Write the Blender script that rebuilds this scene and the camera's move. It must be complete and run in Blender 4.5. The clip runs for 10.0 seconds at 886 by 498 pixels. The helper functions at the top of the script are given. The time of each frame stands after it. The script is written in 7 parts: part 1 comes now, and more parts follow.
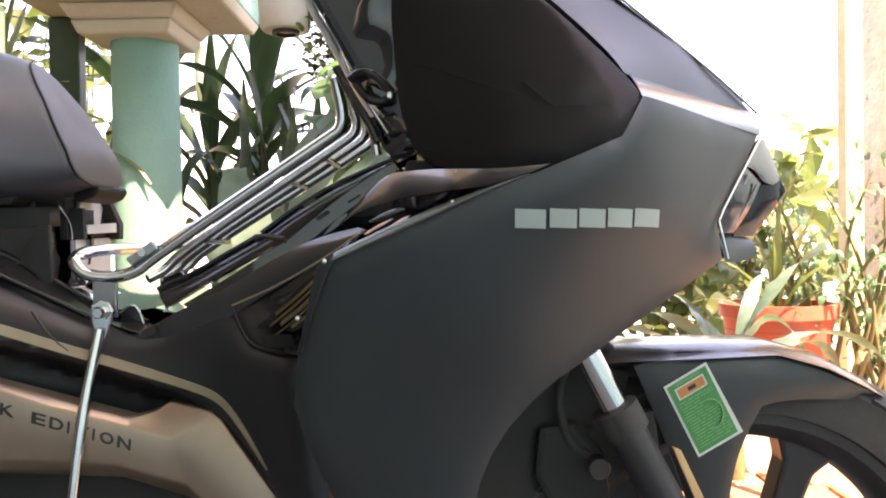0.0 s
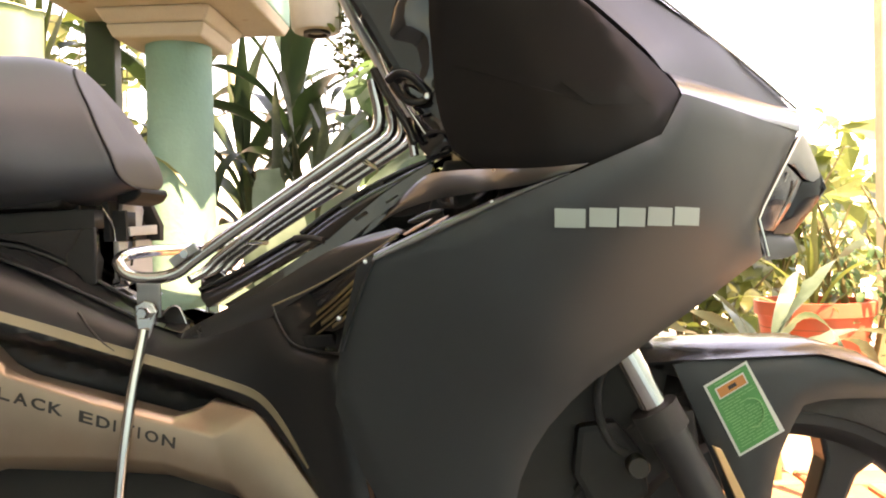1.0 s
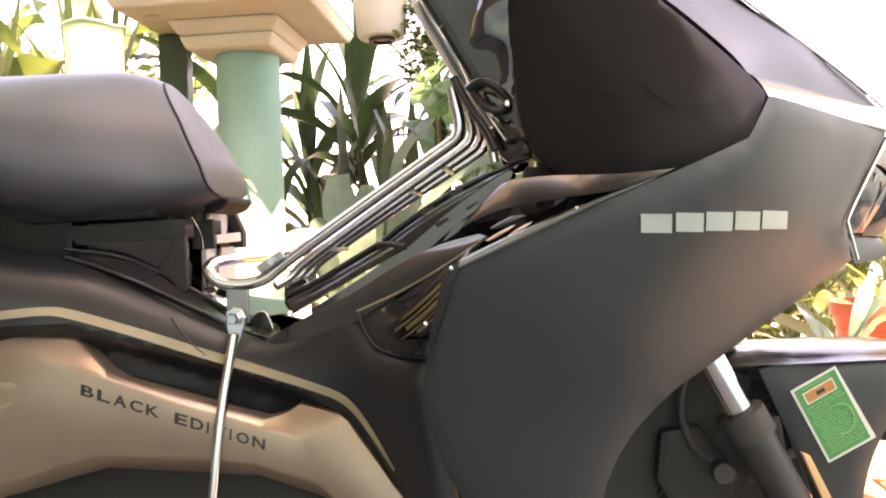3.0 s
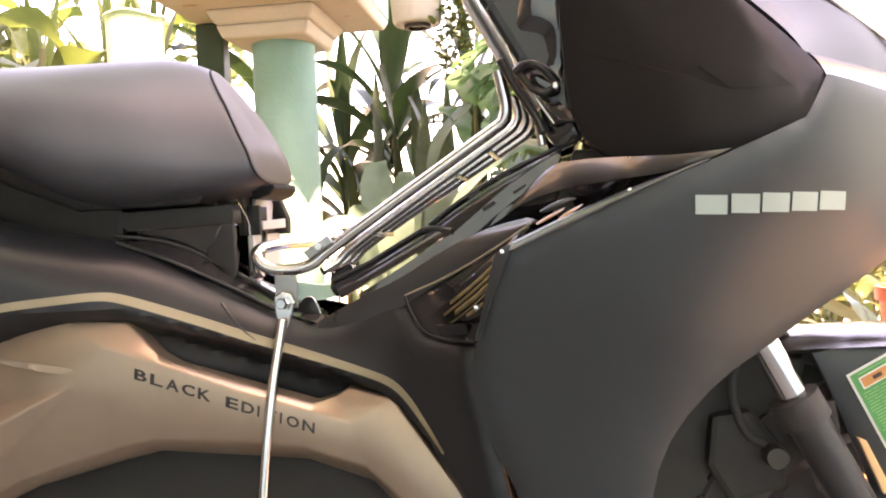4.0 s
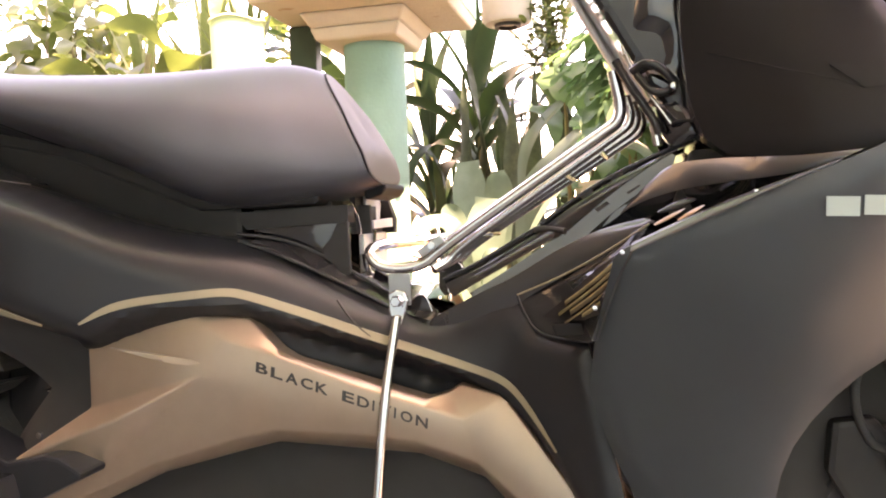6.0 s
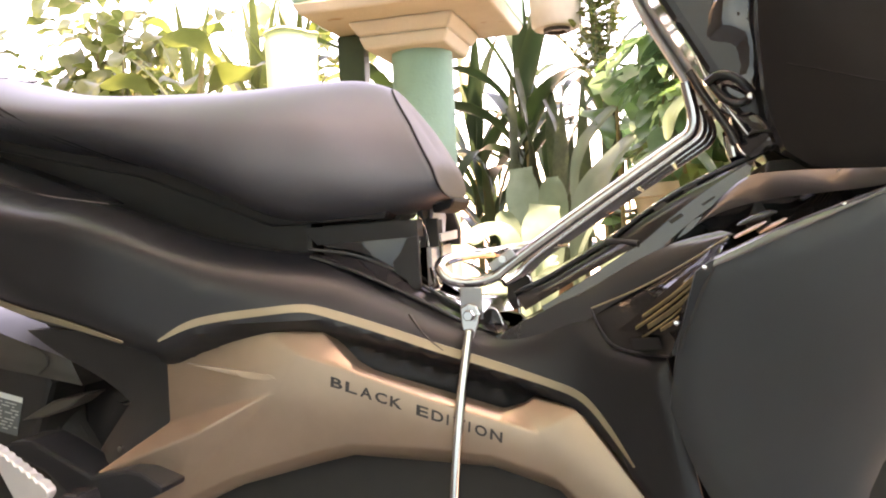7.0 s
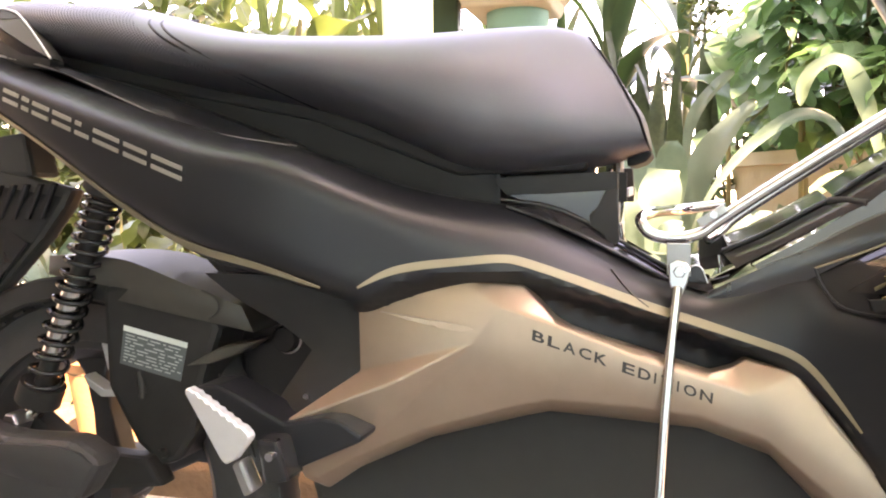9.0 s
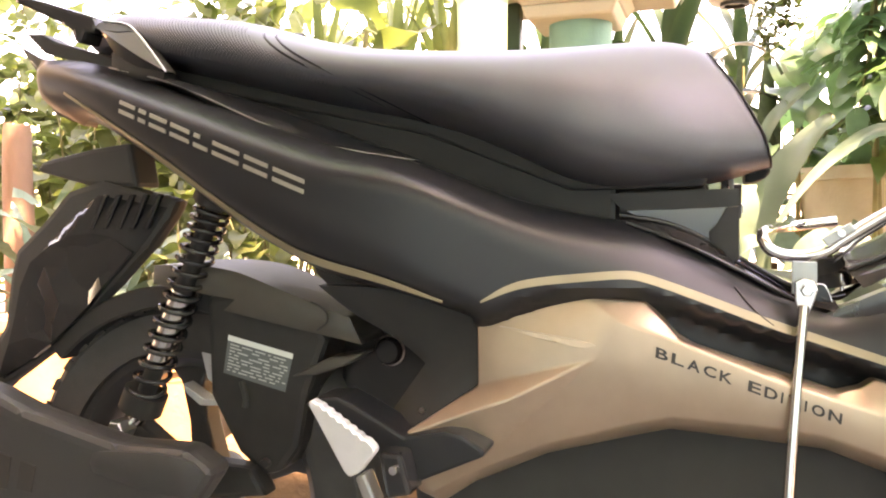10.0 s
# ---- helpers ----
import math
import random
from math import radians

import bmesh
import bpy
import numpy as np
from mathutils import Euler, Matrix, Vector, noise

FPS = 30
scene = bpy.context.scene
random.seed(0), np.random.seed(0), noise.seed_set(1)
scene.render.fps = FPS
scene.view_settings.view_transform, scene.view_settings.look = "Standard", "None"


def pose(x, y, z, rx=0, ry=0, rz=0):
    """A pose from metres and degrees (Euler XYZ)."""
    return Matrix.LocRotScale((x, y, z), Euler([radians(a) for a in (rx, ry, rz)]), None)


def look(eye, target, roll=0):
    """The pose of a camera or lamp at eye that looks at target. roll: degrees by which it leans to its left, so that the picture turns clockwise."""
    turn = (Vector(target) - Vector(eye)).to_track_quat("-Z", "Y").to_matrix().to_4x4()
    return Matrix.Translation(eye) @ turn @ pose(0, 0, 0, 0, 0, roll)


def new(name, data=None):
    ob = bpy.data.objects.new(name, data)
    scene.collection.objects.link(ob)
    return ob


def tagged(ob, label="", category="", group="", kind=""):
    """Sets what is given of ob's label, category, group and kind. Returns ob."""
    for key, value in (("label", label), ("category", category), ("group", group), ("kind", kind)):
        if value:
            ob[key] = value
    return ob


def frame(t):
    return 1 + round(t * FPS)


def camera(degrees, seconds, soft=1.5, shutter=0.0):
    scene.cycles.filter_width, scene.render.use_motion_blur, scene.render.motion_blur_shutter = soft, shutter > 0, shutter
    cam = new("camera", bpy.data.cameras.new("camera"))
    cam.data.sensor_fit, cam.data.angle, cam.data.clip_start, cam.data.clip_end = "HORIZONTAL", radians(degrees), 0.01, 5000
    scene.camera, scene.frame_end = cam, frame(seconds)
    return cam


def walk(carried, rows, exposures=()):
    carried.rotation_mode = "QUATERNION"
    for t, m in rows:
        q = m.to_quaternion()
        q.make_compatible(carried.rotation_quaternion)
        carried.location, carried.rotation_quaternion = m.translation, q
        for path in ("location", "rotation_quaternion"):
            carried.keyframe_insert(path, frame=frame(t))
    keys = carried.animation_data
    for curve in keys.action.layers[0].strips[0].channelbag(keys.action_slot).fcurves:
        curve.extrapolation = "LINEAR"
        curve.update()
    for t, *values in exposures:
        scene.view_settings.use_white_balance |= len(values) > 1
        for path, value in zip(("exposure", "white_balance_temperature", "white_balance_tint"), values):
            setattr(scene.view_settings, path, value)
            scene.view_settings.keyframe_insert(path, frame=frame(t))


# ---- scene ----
cam = camera(57.8, 10.0, soft=2.0)
METRES, EYE, TILT, LEAN, TURN = 0.41, 0.60, -0.8, 0.9, 0.0
ROWS = [
    (0.0, 0.0, 0.0, 0.0, 0.0, 0.0, -0.0),
    (0.5, -0.0075, -0.0033, 0.0007, 0.88, -0.12, 0.1),
    (1.0, -0.0224, -0.0081, 0.0042, 1.95, -0.15, 0.36),
    (1.5, -0.0377, -0.0141, 0.0077, 2.84, -0.01, 0.46),
    (2.0, -0.0512, -0.0233, 0.0121, 3.57, 0.19, 0.51),
    (2.5, -0.0621, -0.0329, 0.0158, 4.7, 0.16, 0.63),
    (4.0, -0.1157, -0.0337, 0.0066, 8.04, -0.83, 1.22),
    (4.5, -0.1373, -0.0359, 0.0011, 9.08, -1.19, 1.15),
    (5.0, -0.1644, -0.0465, 0.0049, 10.56, -1.19, 1.11),
    (5.5, -0.1903, -0.0582, 0.0091, 11.9, -1.01, 1.11),
    (7.0, -0.278, -0.0968, 0.045, 15.79, -0.76, 1.64),
    (7.5, -0.3914, -0.1009, 0.0706, 16.16, -1.11, 3.36),
    (8.0, -0.5086, -0.1113, 0.041, 16.33, -2.59, 1.98),
    (8.5, -0.6191, -0.1349, 0.0083, 16.32, -3.43, 0.42),
    (9.0, -0.7147, -0.1618, 0.0022, 16.95, -2.81, -0.18),
    (9.5, -0.8256, -0.1938, 0.0062, 17.34, -2.51, -0.27),
    (10.0, -0.9353, -0.2337, 0.0154, 18.48, -2.23, -0.75),
]
walk(cam, [(t, pose(0, 0, EYE, TILT, LEAN, TURN) @ pose(METRES * x, METRES * y, METRES * z, 90 + pitch, roll, yaw)) for t, x, y, z, yaw, pitch, roll in ROWS],
     [(0.0, 3.45, 9500, 37), (0.5, 3.5, 11200, 36), (1.0, 3.6, 12900, 37), (1.5, 3.82, 12900, 38), (2.5, 4.04, 11700, 41), (4.5, 4.30, 11700, 46), (5.5, 4.36, 12200, 48), (7.5, 4.26, 11800, 43), (8.5, 4.43, 10600, 43), (9.0, 4.6, 11200, 42), (10.0, 4.68, 12700, 41)])

# ---- daylight ----
SUN = Vector((0.30, -0.38, 0.87)).normalized()
world = bpy.data.worlds.new("daylight")
scene.world = world
world.use_nodes = True
wn = world.node_tree.nodes
sky = wn.new("ShaderNodeTexSky")
sky.sky_type, sky.sun_disc = "NISHITA", False
sky.sun_elevation = math.asin(SUN.z)
sky.sun_rotation = math.atan2(SUN.x, SUN.y)
world.node_tree.links.new(sky.outputs[0], wn["Background"].inputs[0])
wn["Background"].inputs[1].default_value = 0.15
sun_data = bpy.data.lights.new("sun", "SUN")
sun_data.energy, sun_data.angle, sun_data.color = 2.7, radians(0.6), (1.0, 0.94, 0.82)
sun = new("sun", sun_data)
sun.matrix_world = look(SUN * 20, (0, 0, 0))

# ---- materials ----


def material(name, color, rough=0.5, metal=0.0, coat=0.0, vary=0.12, scale=40.0, bump=0.0, bump_scale=300.0, rough_vary=0.1, spec=0.5,
             second=None, transl=0.0, spots=None, island=0.0):
    """A principled surface with two scales of colour variation, uneven roughness and fine relief."""
    m = bpy.data.materials.new(name)
    m.use_nodes = True
    n, link = m.node_tree.nodes, m.node_tree.links.new
    b = n["Principled BSDF"]
    co = n.new("ShaderNodeTexCoord")
    big, fine = n.new("ShaderNodeTexNoise"), n.new("ShaderNodeTexNoise")
    big.inputs["Scale"].default_value, big.inputs["Detail"].default_value = scale * 0.15, 4
    fine.inputs["Scale"].default_value, fine.inputs["Detail"].default_value = scale, 6
    for tex in (big, fine):
        link(co.outputs["Object"], tex.inputs["Vector"])
    mean = n.new("ShaderNodeMath")
    mean.operation = "MULTIPLY_ADD"
    link(big.outputs["Fac"], mean.inputs[0])
    mean.inputs[1].default_value = 0.6
    half = n.new("ShaderNodeMath")
    half.operation = "MULTIPLY"
    link(fine.outputs["Fac"], half.inputs[0])
    half.inputs[1].default_value = 0.4
    link(half.outputs[0], mean.inputs[2])
    ramp = n.new("ShaderNodeValToRGB")
    other = second or [c * (1 - vary) for c in color]
    ramp.color_ramp.elements[0].position, ramp.color_ramp.elements[1].position = 0.36, 0.64
    ramp.color_ramp.elements[0].color = (*other, 1)
    ramp.color_ramp.elements[1].color = (*[min(1, c * (1 + (0 if second else vary))) for c in color], 1)
    link(mean.outputs[0], ramp.inputs[0])
    shade = ramp.outputs[0]
    if island:
        info, hsv = n.new("ShaderNodeObjectInfo"), n.new("ShaderNodeHueSaturation")
        geo, add, span = n.new("ShaderNodeNewGeometry"), n.new("ShaderNodeMath"), n.new("ShaderNodeMapRange")
        link(info.outputs["Random"], add.inputs[0])
        link(geo.outputs["Random Per Island"], add.inputs[1])
        link(add.outputs[0], span.inputs[0])
        span.inputs[1].default_value, span.inputs[2].default_value = 0, 2
        span.inputs[3].default_value, span.inputs[4].default_value = 1 - island, 1 + island
        link(span.outputs[0], hsv.inputs["Value"])
        link(shade, hsv.inputs["Color"])
        shade = hsv.outputs[0]
    if spots:
        dots, mask, mix = n.new("ShaderNodeTexNoise"), n.new("ShaderNodeValToRGB"), n.new("ShaderNodeMix")
        dots.inputs["Scale"].default_value, dots.inputs["Detail"].default_value = spots[1], 8
        link(co.outputs["Object"], dots.inputs["Vector"])
        mask.color_ramp.elements[0].position, mask.color_ramp.elements[1].position = spots[2], spots[2] + 0.08
        link(dots.outputs["Fac"], mask.inputs[0])
        mix.data_type = "RGBA"
        link(mask.outputs[0], mix.inputs["Factor"])
        link(shade, mix.inputs["A"])
        mix.inputs["B"].default_value = (*spots[0], 1)
        shade = mix.outputs["Result"]
    link(shade, b.inputs["Base Color"])
    b.inputs["Metallic"].default_value = metal
    b.inputs["Specular IOR Level"].default_value = spec
    b.inputs["Coat Weight"].default_value = coat
    b.inputs["Coat Roughness"].default_value = 0.08
    rr = n.new("ShaderNodeMapRange")
    link(mean.outputs[0], rr.inputs[0])
    rr.inputs[1].default_value, rr.inputs[2].default_value = 0.3, 0.7
    rr.inputs[3].default_value, rr.inputs[4].default_value = rough * (1 - rough_vary), rough * (1 + rough_vary)
    link(rr.outputs[0], b.inputs["Roughness"])
    if bump:
        grain, relief = n.new("ShaderNodeTexNoise"), n.new("ShaderNodeBump")
        grain.inputs["Scale"].default_value, grain.inputs["Detail"].default_value = bump_scale, 5
        link(co.outputs["Object"], grain.inputs["Vector"])
        link(grain.outputs["Fac"], relief.inputs["Height"])
        relief.inputs["Strength"].default_value, relief.inputs["Distance"].default_value = bump, 0.4 / bump_scale
        link(relief.outputs[0], b.inputs["Normal"])
    if transl:
        t, mx = n.new("ShaderNodeBsdfTranslucent"), n.new("ShaderNodeMixShader")
        gain = n.new("ShaderNodeMix")
        gain.data_type, gain.blend_type = "RGBA", "MULTIPLY"
        gain.inputs["Factor"].default_value = 1
        link(shade, gain.inputs["A"])
        gain.inputs["B"].default_value = (1.45, 1.75, 1.15, 1)
        link(gain.outputs["Result"], t.inputs["Color"])
        mx.inputs[0].default_value = transl
        link(b.outputs[0], mx.inputs[1])
        link(t.outputs[0], mx.inputs[2])
        link(mx.outputs[0], n["Material Output"].inputs["Surface"])
    return m


SATIN = material("satin_graphite_paint", (0.026, 0.033, 0.0355), 0.42, coat=0.0, vary=0.06, bump=0.05, bump_scale=900, spec=0.58)
FENDER = material("gloss_graphite_paint", (0.06, 0.061, 0.058), 0.22, vary=0.06, spec=0.8, coat=0.8)
MATTE = material("matte_black_plastic", (0.046, 0.044, 0.041), 0.6, spec=0.25, vary=0.1, bump=0.25, bump_scale=1200)
BODY = material("satin_black_paint", (0.0150, 0.0158, 0.0176), 0.35, vary=0.05, bump=0.04, bump_scale=900, spec=0.45)
GLOSS = material("gloss_black_plastic", (0.024, 0.023, 0.023), 0.07, vary=0.1, rough_vary=0.4, scale=12, spec=0.5)
SMOKED = material("smoked_gloss_plastic", (0.023, 0.020, 0.0195), 0.18, vary=0.1, rough_vary=0.2, scale=12, spec=0.08)
ARM = material("semi_gloss_black_arm", (0.024, 0.023, 0.022), 0.29, vary=0.05, bump=0.03, bump_scale=900, spec=0.8, coat=0.9)
GOLD = material("satin_gold_paint", (0.405, 0.288, 0.215), 0.31, metal=0.72, vary=0.05, scale=60, bump=0.03, bump_scale=1500)
STRIPE = material("gold_decal", (0.33, 0.265, 0.175), 0.45, metal=0.2, vary=0.05)
CHROME = material("polished_steel", (0.72, 0.70, 0.68), 0.09, metal=1.0, vary=0.04, rough_vary=0.4)
# Pale silver, also used for sunlight on the leg shield's edge.
EDGE = material("pale_silver_and_lit_edge", (0.74, 0.73, 0.71), 0.3, metal=0.25, vary=0.05)
ALLOY = material("cast_alloy", (0.72, 0.71, 0.70), 0.38, metal=0.5, vary=0.08, bump=0.1)
STEEL = material("dull_zinc_steel", (0.45, 0.44, 0.42), 0.3, metal=0.9, vary=0.15, bump=0.1)
VINYL = material("grained_seat_vinyl", (0.075, 0.074, 0.083), 0.45, vary=0.08, scale=25, bump=0.35, bump_scale=1400, spec=0.62)
# Seat vinyl again; the light on its front face is put into the colour.
VINYL_FRONT = material("light_tinted_front_vinyl", (0.085, 0.073, 0.056), 0.46, vary=0.08, scale=25, bump=0.15, bump_scale=1400, spec=0.3)
PIPING = material("seat_piping", (0.014, 0.013, 0.013), 0.5, spec=0.2)
RUBBER = material("tyre_rubber", (0.048, 0.046, 0.044), 0.72, vary=0.25, scale=60, bump=0.3, bump_scale=400)
WHEEL = material("wheel_black_paint", (0.036, 0.035, 0.036), 0.38, vary=0.1)
ENGINE = material("engine_black_paint", (0.029, 0.0275, 0.026), 0.5, spec=0.3, vary=0.2, bump=0.2, bump_scale=500)
COVER = material("grey_moulded_plastic", (0.062, 0.055, 0.046), 0.42, vary=0.12, bump=0.15, bump_scale=700)
EXHAUST = material("exhaust_guard_plastic", (0.040, 0.0375, 0.036), 0.45, vary=0.1, bump=0.3, bump_scale=900)
DECAL = material("pale_decal", (0.36, 0.45, 0.42), 0.45, vary=0.03)
SILVER = material("silver_emblem", (0.52, 0.50, 0.43), 0.30, metal=0.7, vary=0.04)
INK = material("dark_print", (0.035, 0.03, 0.027), 0.5)
LABEL_GREEN = material("green_label_print", (0.03, 0.30, 0.10), 0.4, vary=0.06)
LABEL_WHITE = material("white_label_film", (0.72, 0.76, 0.72), 0.4, vary=0.03)
LABEL_LIGHT = material("pale_green_print", (0.13, 0.44, 0.18), 0.4)
LABEL_ORANGE = material("orange_label_print", (0.62, 0.24, 0.08), 0.4)
LABEL_DARK = material("dark_label_film", (0.10, 0.12, 0.12), 0.35, vary=0.1)
VENT_METAL = material("polished_gold_film", (0.32, 0.285, 0.18), 0.10, metal=1.0, vary=0.2, scale=150)
# Darker copy of the matte black; shade under the seat is in its colour.
DEEP = material("shaded_black_plastic", (0.030, 0.029, 0.028), 0.5, spec=0.3, vary=0.15, bump=0.15, bump_scale=900)
LAMP_BODY = material("dark_lamp_housing", (0.015, 0.015, 0.017), 0.12)
LAMP_BRIGHT = material("lamp_reflector", (0.42, 0.38, 0.37), 0.12, metal=0.8)
AMBER = material("amber_reflector", (0.78, 0.50, 0.26), 0.15)
RED_LENS = material("pale_lamp_lens", (0.16, 0.13, 0.11), 0.12, transl=0.1)
NOSE = material("gloss_graphite_shoulder", (0.05, 0.052, 0.056), 0.24, vary=0.05, spec=0.7, coat=0.6)
LAMP_LENS = material("lamp_lens_over_bowl", (0.34, 0.31, 0.30), 0.10, metal=0.7, vary=0.5, scale=90, second=(0.06, 0.06, 0.07))
MIRROR = material("polished_black_plastic", (0.018, 0.018, 0.019), 0.03, vary=0.1, rough_vary=0.3, scale=12, spec=0.8, coat=1.0)
LABEL_GREY = material("grey_label_print", (0.42, 0.45, 0.43), 0.4)

MINT = material("mint_lime_wash", (0.17, 0.365, 0.305), 0.75, vary=0.10, scale=14, bump=0.3, bump_scale=90, spots=((0.27, 0.41, 0.36), 9, 0.62))
CREAM = material("cream_painted_concrete", (0.54, 0.49, 0.405), 0.8, vary=0.10, scale=12, bump=0.4, bump_scale=110, spots=((0.38, 0.24, 0.14), 16, 0.66))
SOIL = material("garden_soil", (0.16, 0.10, 0.06), 0.9, vary=0.4, scale=18, bump=0.6, bump_scale=60)
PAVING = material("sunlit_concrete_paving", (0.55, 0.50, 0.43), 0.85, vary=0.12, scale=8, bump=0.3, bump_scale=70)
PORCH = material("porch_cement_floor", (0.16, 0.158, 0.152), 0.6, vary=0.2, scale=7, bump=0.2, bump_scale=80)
WALL = material("mint_house_wall", (0.58, 0.82, 0.80), 0.8, vary=0.08, scale=3, bump=0.2, bump_scale=60)
TEAL_WALL = material("pale_teal_wall", (0.58, 0.80, 0.77), 0.8, vary=0.08, scale=3, bump=0.2, bump_scale=60)
TAN_WALL = material("tan_wall_paint", (0.40, 0.33, 0.24), 0.8, vary=0.1, scale=3, bump=0.2, bump_scale=60)
ROOFING = material("shade_roof_white", (0.70, 0.66, 0.66), 0.6, vary=0.1, scale=4)
DARK_WALL = material("dark_brown_blocker", (0.13, 0.105, 0.085), 0.6, vary=0.2, scale=6)
ORANGE = material("orange_terracotta", (0.66, 0.33, 0.16), 0.8, vary=0.15, scale=20, bump=0.3, bump_scale=120)
BRICK = material("red_brick_paver", (0.42, 0.20, 0.12), 0.85, vary=0.2, scale=40, bump=0.5, bump_scale=150, island=0.25)
BARK = material("pale_mossy_bark", (0.74, 0.66, 0.57), 0.9, second=(0.45, 0.39, 0.32), scale=22, bump=1.0, bump_scale=60, spots=((0.16, 0.17, 0.13), 26, 0.60))
POST = material("weathered_brown_post", (0.24, 0.14, 0.10), 0.85, second=(0.22, 0.13, 0.09), scale=26, bump=0.6, bump_scale=80)
TIMBER = material("yellow_timber_post", (0.72, 0.58, 0.34), 0.75, second=(0.52, 0.40, 0.22), scale=30, bump=0.5, bump_scale=120)
TERRACOTTA = material("red_plastic_pot", (0.60, 0.13, 0.08), 0.5, vary=0.1, bump=0.1)
CLAY = material("weathered_cream_pot", (0.50, 0.51, 0.44), 0.8, second=(0.40, 0.37, 0.29), scale=15, bump=0.4, bump_scale=90)
WHITE_POT = material("white_plastic_pot", (0.60, 0.58, 0.53), 0.4, second=(0.42, 0.40, 0.35), scale=20)
PALE_SHEET = material("pale_green_plastic", (0.50, 0.60, 0.46), 0.4, vary=0.05, transl=0.1)
WIRE = material("galvanised_wire", (0.35, 0.33, 0.30), 0.4, metal=0.8)
LEAF_DARK = material("dark_strap_leaf", (0.030, 0.065, 0.030), 0.38, second=(0.018, 0.040, 0.022), scale=30, transl=0.18, island=0.35)
LEAF_BAND = material("banded_sword_leaf", (0.055, 0.085, 0.050), 0.42, second=(0.016, 0.032, 0.020), scale=80, transl=0.12, island=0.3)
LEAF_MID = material("garden_leaf", (0.145, 0.285, 0.160), 0.33, second=(0.07, 0.15, 0.085), scale=30, transl=0.36, island=0.4)
LEAF_PALE = material("pale_broad_leaf", (0.145, 0.225, 0.185), 0.3, second=(0.07, 0.13, 0.10), scale=34, transl=0.15, island=0.25)
LEAF_SUN = material("sunlit_yellow_leaf", (0.165, 0.190, 0.080), 0.4, second=(0.08, 0.105, 0.042), scale=24, transl=0.38, island=0.5)
LEAF_GREY = material("grey_green_leaf", (0.13, 0.19, 0.145), 0.3, second=(0.085, 0.13, 0.10), scale=18, transl=0.15, island=0.2)
LEAF_CREAM = material("cream_green_leaf", (0.125, 0.195, 0.135), 0.35, second=(0.085, 0.14, 0.09), scale=14, transl=0.3, island=0.15)
STEM = material("plant_stem", (0.16, 0.15, 0.07), 0.6, vary=0.3, island=0.3)

MID = 0.78          # the scooter's middle plane


# ---- modelling helpers ----


def adopt(ob, parent):
    ob.parent = parent
    if parent.name == "motor_scooter":
        ob.matrix_parent_inverse = Matrix.Translation(-parent.location)


def part(name, bm, mat, parent=None, label="", smooth=True, both=False):
    """Links a bmesh as one mesh object under a thing or a part."""
    me = bpy.data.meshes.new(name)
    bm.to_mesh(me)
    bm.free()
    me.materials.append(mat)
    if smooth:
        me.shade_smooth()
    ob = new(name, me)
    if parent:
        adopt(ob, parent)
    if label:
        tagged(ob, label)
    if both:
        other = bmesh.new()
        other.from_mesh(me)
        for v in other.verts:
            v.co.y = 2 * MID - v.co.y
        bmesh.ops.reverse_faces(other, faces=other.faces)
        part(name, other, mat, parent, label, smooth)
    return ob


def thing(name, label, category, group="", kind=""):
    return tagged(new(name), label, category, group, kind)


def soft_outline(points, rounds=2, keep=42.0):
    """Cuts the blunt corners of a closed outline round; corners sharper than keep degrees stay."""
    pts = [np.array(p, float) for p in points]
    hard = []
    for i, p in enumerate(pts):
        a, b = p - pts[i - 1], pts[(i + 1) % len(pts)] - p
        a, b = a[[0, 2]], b[[0, 2]]
        c = a @ b / max(1e-9, np.linalg.norm(a) * np.linalg.norm(b))
        hard.append(math.degrees(math.acos(max(-1, min(1, c)))) > keep)
    for _ in range(rounds):
        out, flags = [], []
        for i, p in enumerate(pts):
            if hard[i]:
                out.append(p), flags.append(True)
            else:
                out.append(p * 0.75 + pts[i - 1] * 0.25), flags.append(False)
                out.append(p * 0.75 + pts[(i + 1) % len(pts)] * 0.25), flags.append(False)
        pts, hard = out, flags
    return pts


def sheet_depth(controls, stiff=2e-5):
    """A smooth sheet y(x, z) through control points (a thin plate)."""
    c = np.array(controls, float)
    xz, y = c[:, [0, 2]], c[:, 1]
    d = np.linalg.norm(xz[:, None] - xz[None], axis=2)
    n = len(c)
    k = np.where(d > 0, d * d * np.log(d + 1e-12), 0) + np.eye(n) * stiff
    one = np.c_[np.ones(n), xz]
    a = np.block([[k, one], [one.T, np.zeros((3, 3))]])
    w = np.linalg.solve(a, np.r_[y, 0, 0, 0])

    def depth(x, z):
        r = np.hypot(xz[:, 0] - x, xz[:, 1] - z)
        return float((w[:n] * np.where(r > 0, r * r * np.log(r + 1e-12), 0)).sum() + w[n] + w[n + 1] * x + w[n + 2] * z)
    return depth


def inside(x, z, ring):
    odd = False
    for i in range(len(ring)):
        (x1, z1), (x2, z2) = ring[i - 1], ring[i]
        if (z1 > z) != (z2 > z) and x < (x2 - x1) * (z - z1) / (z2 - z1) + x1:
            odd = not odd
    return odd


def edge_distance(x, z, ring):
    p = np.array(ring)
    a, b = p, np.roll(p, -1, axis=0)
    ab, q = b - a, np.array((x, z)) - a
    t = np.clip((q * ab).sum(1) / np.maximum(1e-12, (ab * ab).sum(1)), 0, 1)
    return float(np.hypot(*(q - ab * t[:, None]).T).min())


